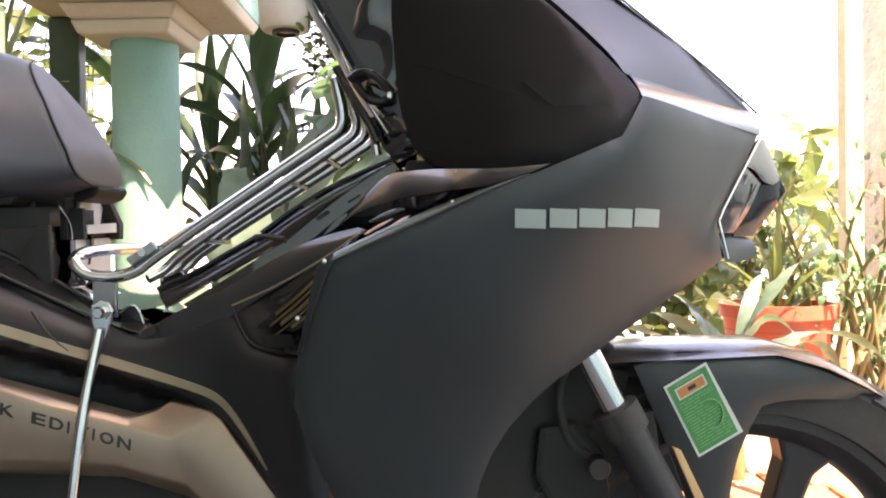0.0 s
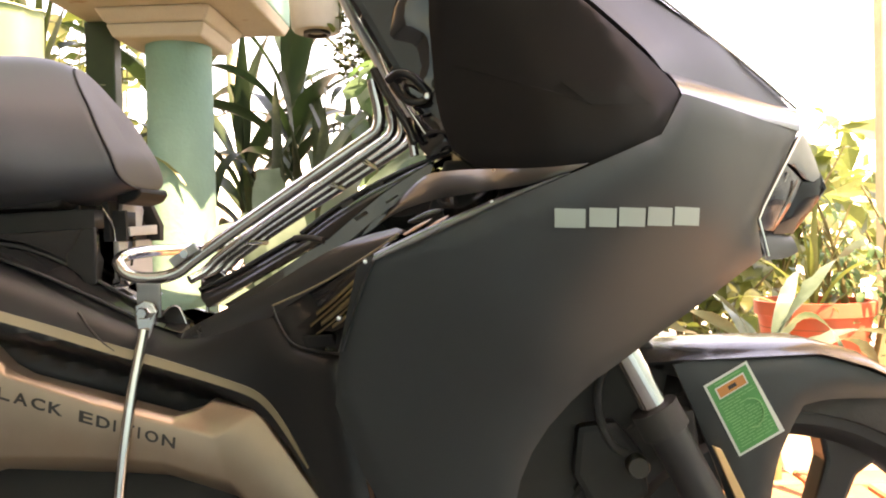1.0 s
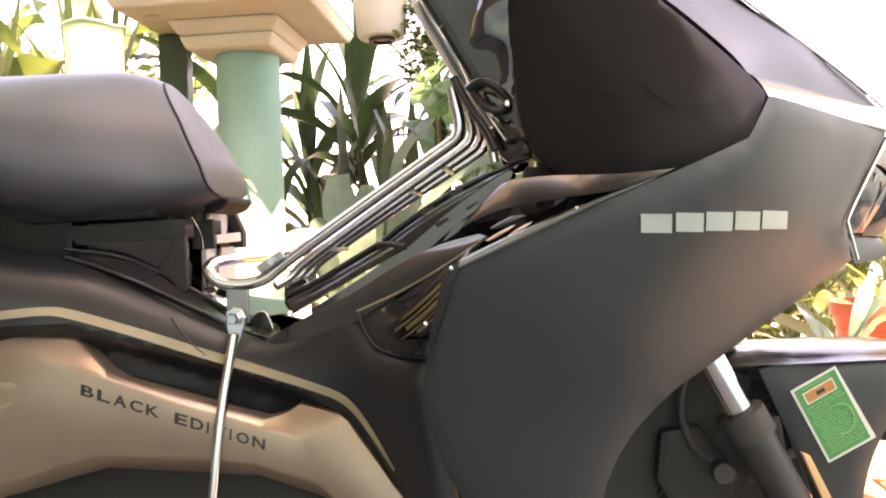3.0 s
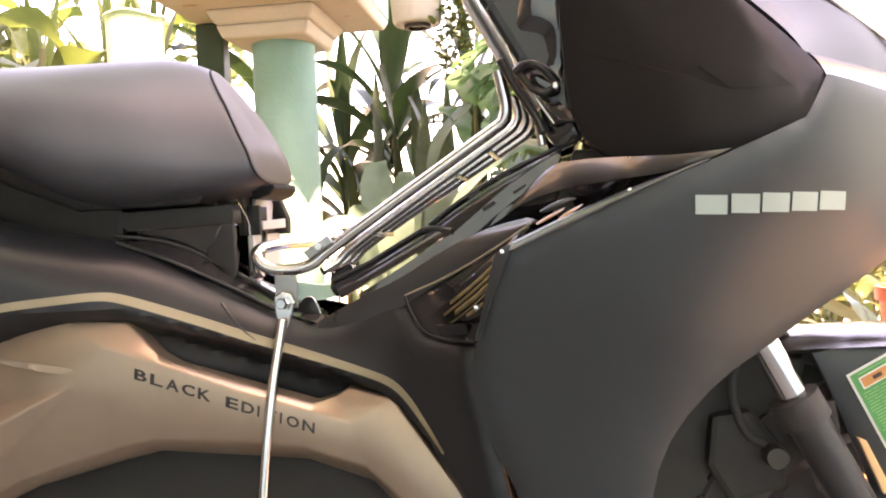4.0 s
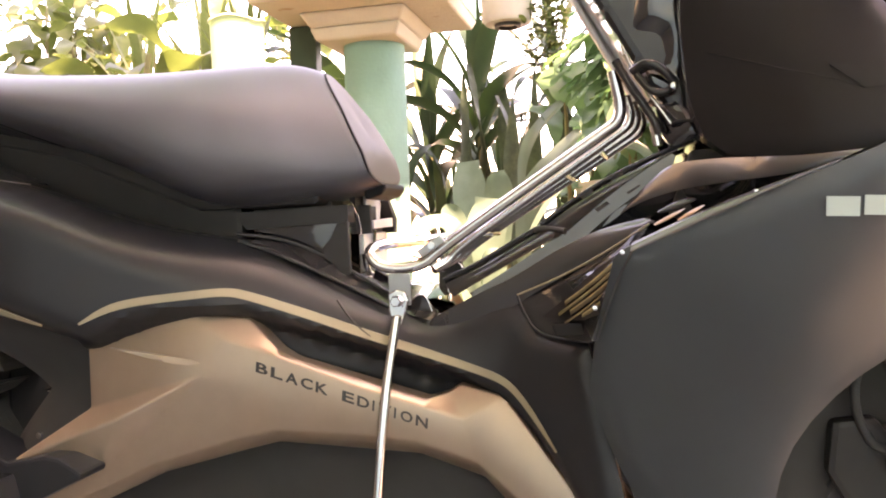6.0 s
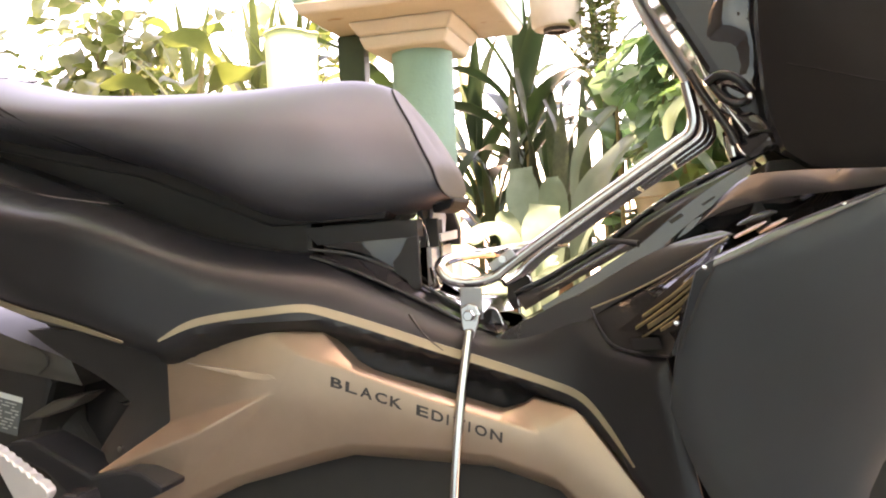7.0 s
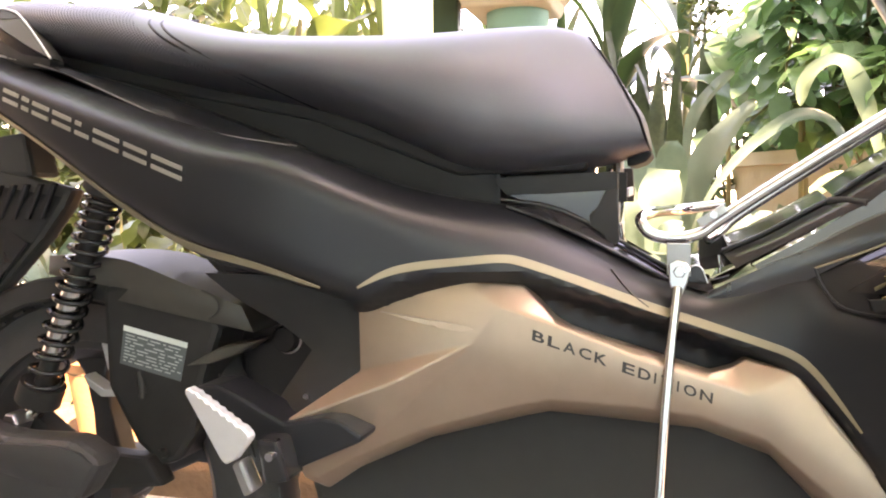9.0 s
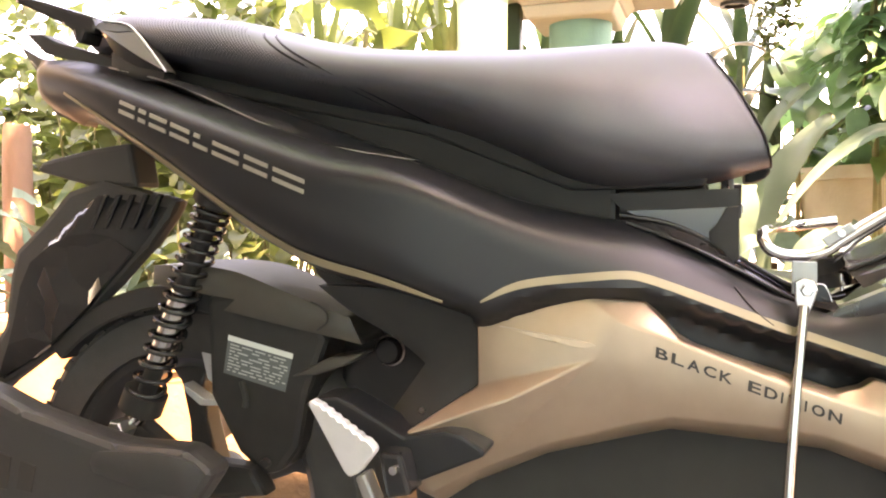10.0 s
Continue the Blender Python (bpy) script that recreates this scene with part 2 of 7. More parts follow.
def panel(name, outline, mat, parent, inner=(), step=0.012, thick=0.012, roll=0.003, roll_width=0.008, keep=42.0, both=True, label="", lift=0.0, depth=None, rounds=2, stiff=2e-5):
    """A moulded body panel: a curved sheet inside an outline of (x, y, z), with rolled edges and a rim that goes inwards."""
    from mathutils.geometry import delaunay_2d_cdt
    pts = soft_outline(outline, rounds, keep)
    depth = depth or sheet_depth(list(outline) + list(inner), stiff)
    ring = [(p[0], p[2]) for p in pts]
    fine = []
    for i, p in enumerate(ring):
        q = ring[(i + 1) % len(ring)]
        n = max(1, int(math.hypot(q[0] - p[0], q[1] - p[1]) / (step * 0.8)))
        fine += [(p[0] + (q[0] - p[0]) * k / n, p[1] + (q[1] - p[1]) * k / n) for k in range(n)]
    coords = list(fine)
    xs, zs = [p[0] for p in fine], [p[1] for p in fine]
    # a row of points just inside the rim for the rolled edge, then a grid
    z, row = min(zs) + step * 0.4, 0
    while z < max(zs):
        x = min(xs) + (step * 0.5 if row % 2 else 0)
        while x < max(xs):
            if inside(x, z, fine) and edge_distance(x, z, fine) > step * 0.45:
                coords.append((x, z))
            x += step
        z, row = z + step * 0.87, row + 1
    vs, _, faces = delaunay_2d_cdt([Vector(c) for c in coords], [], [list(range(len(fine)))], 1, 1e-6)[:3]
    bm = bmesh.new()
    made = []
    for v in vs:
        d = edge_distance(v.x, v.y, fine)
        made.append(bm.verts.new((v.x, depth(v.x, v.y) - lift + roll * max(0, 1 - d / roll_width) ** 2, v.y)))
    for f in faces:
        a, b, c = (vs[k] for k in f[:3])
        turn = (b.x - a.x) * (c.y - a.y) - (b.y - a.y) * (c.x - a.x)
        bm.faces.new([made[k] for k in (f if turn > 0 else f[::-1])])
    rim = [e for e in bm.edges if e.is_boundary]
    ext = bmesh.ops.extrude_edge_only(bm, edges=rim)["geom"]
    for v in ext:
        if isinstance(v, bmesh.types.BMVert):
            v.co.y += thick
    for e in bm.edges:
        e.smooth = e.calc_face_angle(0) < radians(40)
    ob = part(name, bm, mat, parent, label, True, both)
    return ob, depth


def extruded(name, outline, y0, y1, mat, parent, bevel=0.004, seg=2, both=False, label="", smooth=False):
    """A solid with an outline of (x, z) between two depths, with bevelled edges."""
    bm = bmesh.new()
    area = sum(outline[i - 1][0] * outline[i][1] - outline[i][0] * outline[i - 1][1] for i in range(len(outline)))
    pts = outline if area > 0 else outline[::-1]
    a = [bm.verts.new((x, y0, z)) for x, z in pts]
    b = [bm.verts.new((x, y1, z)) for x, z in pts]
    bm.faces.new(a)
    bm.faces.new(b[::-1])
    for i in range(len(pts)):
        bm.faces.new((a[i - 1], b[i - 1], b[i], a[i]))
    bmesh.ops.recalc_face_normals(bm, faces=bm.faces)
    if bevel:
        bmesh.ops.bevel(bm, geom=list(bm.edges), offset=bevel, segments=seg, profile=0.6, affect="EDGES", clamp_overlap=True)
    return part(name, bm, mat, parent, label, smooth, both)


def round_path(points, rounds=3):
    pts = [np.array(p, float) for p in points]
    for _ in range(rounds):
        out = [pts[0]]
        for a, b in zip(pts, pts[1:]):
            out += [a * 0.75 + b * 0.25, a * 0.25 + b * 0.75]
        out.append(pts[-1])
        pts = out
    return pts


def tube_mesh(bm, points, r, n=10, r_end=None, cap=True):
    """Adds a round tube along points; r may taper to r_end."""
    pts = [Vector(p) for p in points]
    rings = []
    up = None
    for i, p in enumerate(pts):
        d = (pts[min(i + 1, len(pts) - 1)] - pts[max(i - 1, 0)]).normalized()
        if up is None:
            up = d.orthogonal().normalized()
        up = (up - d * up.dot(d)).normalized()
        side = d.cross(up)
        rad = r if r_end is None else r + (r_end - r) * i / (len(pts) - 1)
        rings.append([bm.verts.new(p + (up * math.cos(k * math.tau / n) + side * math.sin(k * math.tau / n)) * rad) for k in range(n)])
    for a, b in zip(rings, rings[1:]):
        for k in range(n):
            bm.faces.new((a[k - 1], b[k - 1], b[k], a[k])[::-1])
    if cap:
        bm.faces.new(rings[0])
        bm.faces.new(rings[-1][::-1])


def tube(name, points, r, mat, parent, rounds=3, n=12, r_end=None, label=""):
    bm = bmesh.new()
    tube_mesh(bm, round_path(points, rounds) if rounds else points, r, n, r_end)
    bmesh.ops.recalc_face_normals(bm, faces=bm.faces)
    for e in bm.edges:
        e.smooth = e.calc_face_angle(0) < radians(50)
    return part(name, bm, mat, parent, label)


def turned(name, profile, centre, mat, parent, axis="y", n=72, label="", closed=True):
    """A body of revolution from (radius, along) pairs round an axis through centre."""
    bm = bmesh.new()
    c = Vector(centre)
    rings = []
    for k in range(n):
        a = k * math.tau / n
        ring = []
        for r, s in profile:
            q = Vector((r * math.cos(a), s, r * math.sin(a))) if axis == "y" else Vector((r * math.cos(a), r * math.sin(a), s))
            ring.append(bm.verts.new(c + q))
        rings.append(ring)
    m = len(profile)
    for k in range(n):
        a, b = rings[k - 1], rings[k]
        for j in range(m if closed else m - 1):
            i = (j + 1) % m
            if len({a[j].co.to_tuple(6), a[i].co.to_tuple(6), b[i].co.to_tuple(6), b[j].co.to_tuple(6)}) > 2:
                bm.faces.new((a[j], a[i], b[i], b[j]))
    bmesh.ops.remove_doubles(bm, verts=bm.verts, dist=1e-6)
    bmesh.ops.recalc_face_normals(bm, faces=bm.faces)
    for e in bm.edges:
        e.smooth = e.calc_face_angle(0) < radians(38)
    return part(name, bm, mat, parent, label)


def ribbon(name, path, widths, depth, mat, parent, lift=0.0015, both=True, label=""):
    """A thin band that lies on a panel: a path of (x, z), a width at each point."""
    pts = round_path([(x, z, w) for (x, z), w in zip(path, widths)], 2)
    bm = bmesh.new()
    top, low = [], []
    for i, p in enumerate(pts):
        d = pts[min(i + 1, len(pts) - 1)] - pts[max(i - 1, 0)]
        n = np.array((-d[1], d[0])) / max(1e-9, math.hypot(d[0], d[1]))
        for side, row in ((0.5, top), (-0.5, low)):
            x, z = p[0] + n[0] * side * p[2], p[1] + n[1] * side * p[2]
            row.append(bm.verts.new((x, depth(x, z) - lift, z)))
    for i in range(len(pts) - 1):
        bm.faces.new((low[i], low[i + 1], top[i + 1], top[i]))
    ext = bmesh.ops.extrude_edge_only(bm, edges=[e for e in bm.edges if e.is_boundary])["geom"]
    for v in ext:
        if isinstance(v, bmesh.types.BMVert):
            v.co.y += lift + 0.001
    bmesh.ops.recalc_face_normals(bm, faces=bm.faces)
    for e in bm.edges:
        e.smooth = e.calc_face_angle(0) < radians(40)
    return part(name, bm, mat, parent, label, True, both)


def strip(name, upper, lower, bulge, mat, parent, label="", both=False, across=6):
    """A moulded band lofted between two edges of (x, y, z), crowned by bulge towards the viewer's side."""
    def even(points, n=36):
        p = np.array(round_path(points, 3))
        d = np.r_[0, np.cumsum(np.linalg.norm(np.diff(p, axis=0), axis=1))]
        return [np.array([np.interp(v, d, p[:, k]) for k in range(3)]) for v in np.linspace(0, d[-1], n)]
    bm = bmesh.new()
    rows = []
    for a, b in zip(even(upper), even(lower)):
        row = [bm.verts.new(a + np.array((0, 0.02, 0)))]
        for k in range(across + 1):
            u = k / across
            row.append(bm.verts.new(a + (b - a) * u + np.array((0, -bulge * 4 * u * (1 - u), 0))))
        rows.append(row + [bm.verts.new(b + np.array((0, 0.02, 0)))])
    for a, b in zip(rows, rows[1:]):
        for k in range(len(a) - 1):
            bm.faces.new((a[k], a[k + 1], b[k + 1], b[k]))
    bmesh.ops.recalc_face_normals(bm, faces=bm.faces)
    if sum(f.normal.y * f.calc_area() for f in bm.faces) > 0:
        bmesh.ops.reverse_faces(bm, faces=bm.faces)
    for e in bm.edges:
        e.smooth = e.calc_face_angle(0) < radians(50)
    return part(name, bm, mat, parent, label, True, both)


def plate_on(name, corners, mat, parent, thick=0.0008, label=""):
    """A thin flat plate with these four corners in space; it faces the first side."""
    bm = bmesh.new()
    c = [Vector(p) for p in corners]
    n = (c[1] - c[0]).cross(c[2] - c[0]).normalized()
    if n.y > 0:
        n = -n
    a = [bm.verts.new(p + n * thick) for p in c]
    b = [bm.verts.new(p) for p in c]
    bm.faces.new(a), bm.faces.new(b[::-1])
    for i in range(4):
        bm.faces.new((a[i - 1], b[i - 1], b[i], a[i]))
    bmesh.ops.recalc_face_normals(bm, faces=bm.faces)
    return part(name, bm, mat, parent, label, False)


def bars_on(name, corners, rows, mat, parent, lift=0.0012):
    """Short bars that stand for small print on a label: rows of (u0, v0, u1, v1) on the plate's own square."""
    c = [Vector(p) for p in corners]
    n = (c[1] - c[0]).cross(c[2] - c[0]).normalized()
    if n.y > 0:
        n = -n

    def at(u, v):
        return c[0] + (c[1] - c[0]) * u + (c[3] - c[0]) * v + n * lift
    bm = bmesh.new()
    for u0, v0, u1, v1 in rows:
        bm.faces.new([bm.verts.new(at(u, v)) for u, v in ((u0, v0), (u1, v0), (u1, v1), (u0, v1))])
    for f in bm.faces:
        f.normal_update()
        if f.normal.y > 0:
            f.normal_flip()
    return part(name, bm, mat, parent, "", False)


def lettering(name, words, origin, along, up, height, width, mat, parent, depth=None, thick=0.0006, bold=0.0):
    """Words in the built-in font, fitted to a width and height, laid on a sheet."""
    cu = bpy.data.curves.new(name, "FONT")
    cu.space_character = 1.22
    cu.body, cu.extrude, cu.offset, cu.resolution_u = words, 0.5, bold, 3
    tmp = bpy.data.objects.new(name, cu)
    scene.collection.objects.link(tmp)
    me = bpy.data.meshes.new_from_object(tmp.evaluated_get(bpy.context.evaluated_depsgraph_get()))
    bpy.data.objects.remove(tmp)
    bpy.data.curves.remove(cu)
    bm = bmesh.new()
    bm.from_mesh(me)
    bpy.data.meshes.remove(me)
    x0, x1 = min(v.co.x for v in bm.verts), max(v.co.x for v in bm.verts)
    y0, y1 = min(v.co.y for v in bm.verts), max(v.co.y for v in bm.verts)
    o, a, u = Vector(origin), Vector(along).normalized(), Vector(up).normalized()
    for v in bm.verts:
        s, h = (v.co.x - x0) / (x1 - x0) * width, (v.co.y - y0) / (y1 - y0) * height
        p = o + a * s + u * h
        out = thick if v.co.z > 0 else -0.0005
        v.co = (p.x, (depth(p.x, p.z) if depth else p.y) - out, p.z)
    bmesh.ops.recalc_face_normals(bm, faces=bm.faces)
    return part(name, bm, mat, parent, "", False)

# ---- the setting ----


def box(name, lo, hi, mat, parent=None, bevel=0.0, label="", kind="", category=""):
    bm = bmesh.new()
    bmesh.ops.create_cube(bm, size=1, matrix=Matrix.Translation([(a + b) / 2 for a, b in zip(lo, hi)]) @ Matrix.Diagonal([b - a for a, b in zip(lo, hi)] + [1]))
    if bevel:
        bmesh.ops.bevel(bm, geom=list(bm.edges), offset=bevel, segments=2, profile=0.6, affect="EDGES")
    ob = part(name, bm, mat, parent, label, False)
    return tagged(ob, label, category, "", kind)


bm = bmesh.new()
bmesh.ops.create_grid(bm, x_segments=8, y_segments=8, size=300)
ground = tagged(part("ground", bm, PAVING, None, "", False), "sunlit pale concrete yard", "ground", "", "structure")
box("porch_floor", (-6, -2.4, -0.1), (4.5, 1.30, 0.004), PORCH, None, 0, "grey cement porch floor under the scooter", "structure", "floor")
box("garden_bed", (-4.5, 1.34, -0.1), (2.4, 3.2, 0.10), SOIL, None, 0.02, "dark soil garden bed beside the porch", "structure", "garden bed")
box("wall_house", (-6, -2.7, -0.1), (5, -2.4, 5.6), WALL, None, 0, "mint green house wall behind the porch", "structure", "wall")
# Unseen roof, sized to keep the sun off the scooter.
box("shade_roof", (-6, -2.7, 2.75), (1.72, 0.15, 2.82), ROOFING, None, 0, "white roof over the porch, unseen, added to shade the scooter", "structure", "roof")
# Unseen wall, added to put teal into the cowl's reflections.
box("reflection_wall", (3.4, -2.4, -0.1), (3.65, 2.6, 2.75), TEAL_WALL, None, 0, "unseen pale teal wall added for its reflection in the cowl", "structure", "wall")
# Unseen dark wall, added to darken what the gloss parts reflect.
box("blocker_wall", (-1.95, -2.4, -0.1), (-1.70, 0.35, 2.75), DARK_WALL, None, 0, "unseen dark wall added to darken reflections from the left", "structure", "wall")

# Unseen tan wall, added so that left-facing paint reflects tan.
box("tan_bounce_wall", (-3.5, 0.0, -0.1), (-3.3, 2.0, 3.2), TAN_WALL, None, 0, "unseen tan wall added for tan reflections on the scooter", "structure", "wall")

# ---- the scooter ----
scooter = thing("motor_scooter", "matte black motor scooter with satin gold side panels, parked on porch", "motor scooter")
scooter.location = (-0.36, MID, 0)


def build_front(s):
    cowl_line = [(0.292, 0.740, 0.690), (0.239, 0.700, 0.611), (0.246, 0.700, 0.577), (0.215, 0.690, 0.560), (0.146, 0.660, 0.519), (0.118, 0.650, 0.501),
                 (0.078, 0.640, 0.477), (0.041, 0.635, 0.438), (0.022, 0.632, 0.394), (0.018, 0.635, 0.34), (0.02, 0.65, 0.26), (-0.06, 0.66, 0.25), (-0.084, 0.640, 0.380),
                 (-0.103, 0.632, 0.419), (-0.119, 0.625, 0.470), (-0.113, 0.615, 0.517), (-0.096, 0.602, 0.580), (-0.083, 0.600, 0.590), (0.007, 0.590, 0.623),
                 (0.090, 0.590, 0.655), (0.137, 0.600, 0.675), (0.157, 0.620, 0.708)]
    cowl, face = panel("front_cowl", cowl_line, SATIN, s, inner=[(0.053, 0.587, 0.618), (0.171, 0.632, 0.606), (0.04, 0.603, 0.52), (0.12, 0.622, 0.57), (0.21, 0.665, 0.66)],
                       roll=0.004, roll_width=0.010, stiff=3e-3, rounds=1, keep=22, label="satin graphite front cowl")
    # the maker's mark: five plain blocks
    for x0, x1 in ((0.053, 0.076), (0.079, 0.100), (0.102, 0.123), (0.125, 0.146), (0.148, 0.171)):
        line = [(x0, 0, 0.6065), (x1, 0, 0.6055), (x1, 0, 0.6195), (x0, 0, 0.6205)]
        panel("emblem_block", line, DECAL, cowl, step=0.006, thick=0.001, roll=0.0, lift=0.0012, both=False, depth=face, rounds=0, label="pale grey-green emblem block")
    _, gface = panel("gloss_cowl", [(-0.022, 0.650, 0.672), (-0.034, 0.652, 0.705), (-0.037, 0.652, 0.740), (-0.040, 0.650, 0.790), (-0.035, 0.645, 0.86), (0.00, 0.638, 0.86), (0.084, 0.628, 0.784),
                         (0.142, 0.628, 0.729), (0.157, 0.622, 0.708), (0.137, 0.604, 0.672), (0.090, 0.600, 0.650), (0.035, 0.613, 0.649), (-0.005, 0.642, 0.658)],
          SMOKED, s, inner=[(0.05, 0.612, 0.71), (0.02, 0.630, 0.77), (0.10, 0.604, 0.70)], roll=0.004, roll_width=0.010, thick=0.03, step=0.010, stiff=1e-3, rounds=1, keep=24, label="gloss black upper cowl")
    # a raised window-like facet and a crease on the gloss cowl
    panel("cowl_facet", [(0.062, 0, 0.717), (0.108, 0, 0.716), (0.130, 0, 0.698), (0.084, 0, 0.698)], SMOKED, s, step=0.008, thick=0.006, roll=0.001, roll_width=0.003, rounds=0, depth=lambda x, z: gface(x, z) - 0.0022 - 0.10 * (z - 0.707))
    tube("cowl_crease", [(x, gface(x, z) - 0.0002, z) for x, z in ((-0.020, 0.739), (0.004, 0.730), (0.03, 0.719), (0.058, 0.709), (0.084, 0.698))], 0.0005, SMOKED, s, 1, 6)
    strip("nose_strip", [(0.152, 0.650, 0.730), (0.192, 0.685, 0.727), (0.245, 0.727, 0.720), (0.303, 0.771, 0.713)],
          [(0.156, 0.622, 0.707), (0.193, 0.655, 0.703), (0.240, 0.697, 0.697), (0.294, 0.742, 0.690)], 0.003, NOSE, s, "glossy graphite shoulder along the nose", True, 8)
    panel("nose_panel", [(0.00, 0.660, 0.868), (0.087, 0.655, 0.796), (0.118, 0.644, 0.763), (0.138, 0.643, 0.742), (0.152, 0.653, 0.7275), (0.192, 0.688, 0.7245), (0.245, 0.730, 0.7175), (0.302, 0.773, 0.7105),
                         (0.280, 0.769, 0.735), (0.248, 0.754, 0.755), (0.204, 0.728, 0.780), (0.158, 0.705, 0.805), (0.08, 0.685, 0.866)],
          SATIN, s, inner=[(0.14, 0.672, 0.77), (0.22, 0.724, 0.75)], thick=0.001, roll=0.0, rounds=1, label="satin graphite nose panel")
    bm = bmesh.new()
    rows = [[bm.verts.new((x, MID + k * (MID - y), z)) for k in (-1, -0.5, 0, 0.5, 1)] for x, y, z in ((0.08, 0.676, 0.863), (0.158, 0.701, 0.803), (0.204, 0.726, 0.778), (0.248, 0.753, 0.753), (0.280, 0.769, 0.733), (0.301, 0.778, 0.7145))]
    for a, b in zip(rows, rows[1:]):
        for k in range(4):
            bm.faces.new((a[k], b[k], b[k + 1], a[k + 1]))
    bmesh.ops.recalc_face_normals(bm, faces=bm.faces)
    part("nose_crown", bm, SATIN, s)
    tube("nose_trim", [(0.08, 0.684, 0.867), (0.158, 0.704, 0.807), (0.248, 0.753, 0.757), (0.303, 0.772, 0.715)], 0.0014, CHROME, s, 2, 8)
    # Chrome line drawn where the cowl's edge is lit.
    tube("cowl_rim_glint", [(0.2935, 0.7385, 0.688), (0.266, 0.718, 0.650), (0.2395, 0.698, 0.612), (0.2405, 0.697, 0.607), (0.2475, 0.698, 0.578)], 0.0014, CHROME, s, 1, 8, label="thin chrome line as the lit cowl edge beside the headlight")
    # head lamp
    lamp = extruded("headlight", [(0.285, 0.682), (0.305, 0.684), (0.319, 0.652), (0.326, 0.639), (0.291, 0.598), (0.262, 0.598), (0.25, 0.615)], 0.757, 0.803, LAMP_BODY, s, 0.005, label="dark headlight with a clear lens")
    panel("reflector_band", [(0.293, 0.741, 0.687), (0.302, 0.750, 0.688), (0.311, 0.755, 0.673), (0.318, 0.755, 0.650), (0.312, 0.752, 0.644), (0.297, 0.742, 0.647), (0.288, 0.737, 0.658), (0.276, 0.728, 0.661)],
          LAMP_BRIGHT, lamp, step=0.006, thick=0.010, roll=0.002, roll_width=0.004, rounds=1, label="bright reflector band")
    panel("lens_hood", [(0.319, 0.757, 0.653), (0.328, 0.765, 0.639), (0.291, 0.752, 0.597), (0.265, 0.732, 0.597), (0.276, 0.735, 0.613), (0.296, 0.742, 0.644), (0.311, 0.750, 0.644)], LAMP_BODY, lamp, step=0.008, thick=0.02, roll=0.002, roll_width=0.005, rounds=1)
    panel("lens", [(0.275, 0.727, 0.660), (0.294, 0.740, 0.645), (0.276, 0.733, 0.614), (0.264, 0.728, 0.600), (0.246, 0.712, 0.601), (0.241, 0.708, 0.613)], LAMP_LENS, lamp,
          inner=[(0.267, 0.719, 0.630)], step=0.007, thick=0.012, roll=0.001, roll_width=0.003, rounds=1, label="clear lens over a bright bowl")
    for y0, x0, z0, x1, z1 in ((0.7215, 0.276, 0.652, 0.254, 0.606), (0.727, 0.287, 0.645, 0.264, 0.604)):
        tube("lens_rib", [(x0, y0 + 0.004, z0), ((x0 + x1) / 2, y0, (z0 + z1) / 2), (x1, y0 + 0.002, z1)], 0.0012, LAMP_BRIGHT, lamp, 1, 6)
    strip("chin", [(0.246, 0.724, 0.6005), (0.271, 0.742, 0.5995), (0.290, 0.757, 0.595)], [(0.251, 0.714, 0.574), (0.282, 0.742, 0.575), (0.295, 0.753, 0.580)], 0.003, SATIN, s, "chin below the headlight", True)
    # the dark cavity behind the nose
    extruded("inner_cowl", [(0.02, 0.60), (0.14, 0.66), (0.27, 0.69), (0.235, 0.60), (0.20, 0.56), (0.12, 0.505), (0.05, 0.47), (0.0, 0.40), (-0.05, 0.40)], 0.72, 0.84, MATTE, s, 0.004)
    extruded("cowl_backing", [(-0.05, 0.612), (-0.03, 0.668), (0.05, 0.668), (0.13, 0.69), (0.13, 0.64), (0.0, 0.59)], 0.70, 0.86, MATTE, s, 0.003)
    extruded("fork_shroud", [(0.0, 0.46), (0.06, 0.49), (0.15, 0.505), (0.175, 0.48), (0.16, 0.42), (0.13, 0.36), (0.05, 0.26), (-0.02, 0.27)], 0.745, 0.815, MATTE, s, 0.006, label="dark inner mudguard behind the fork")


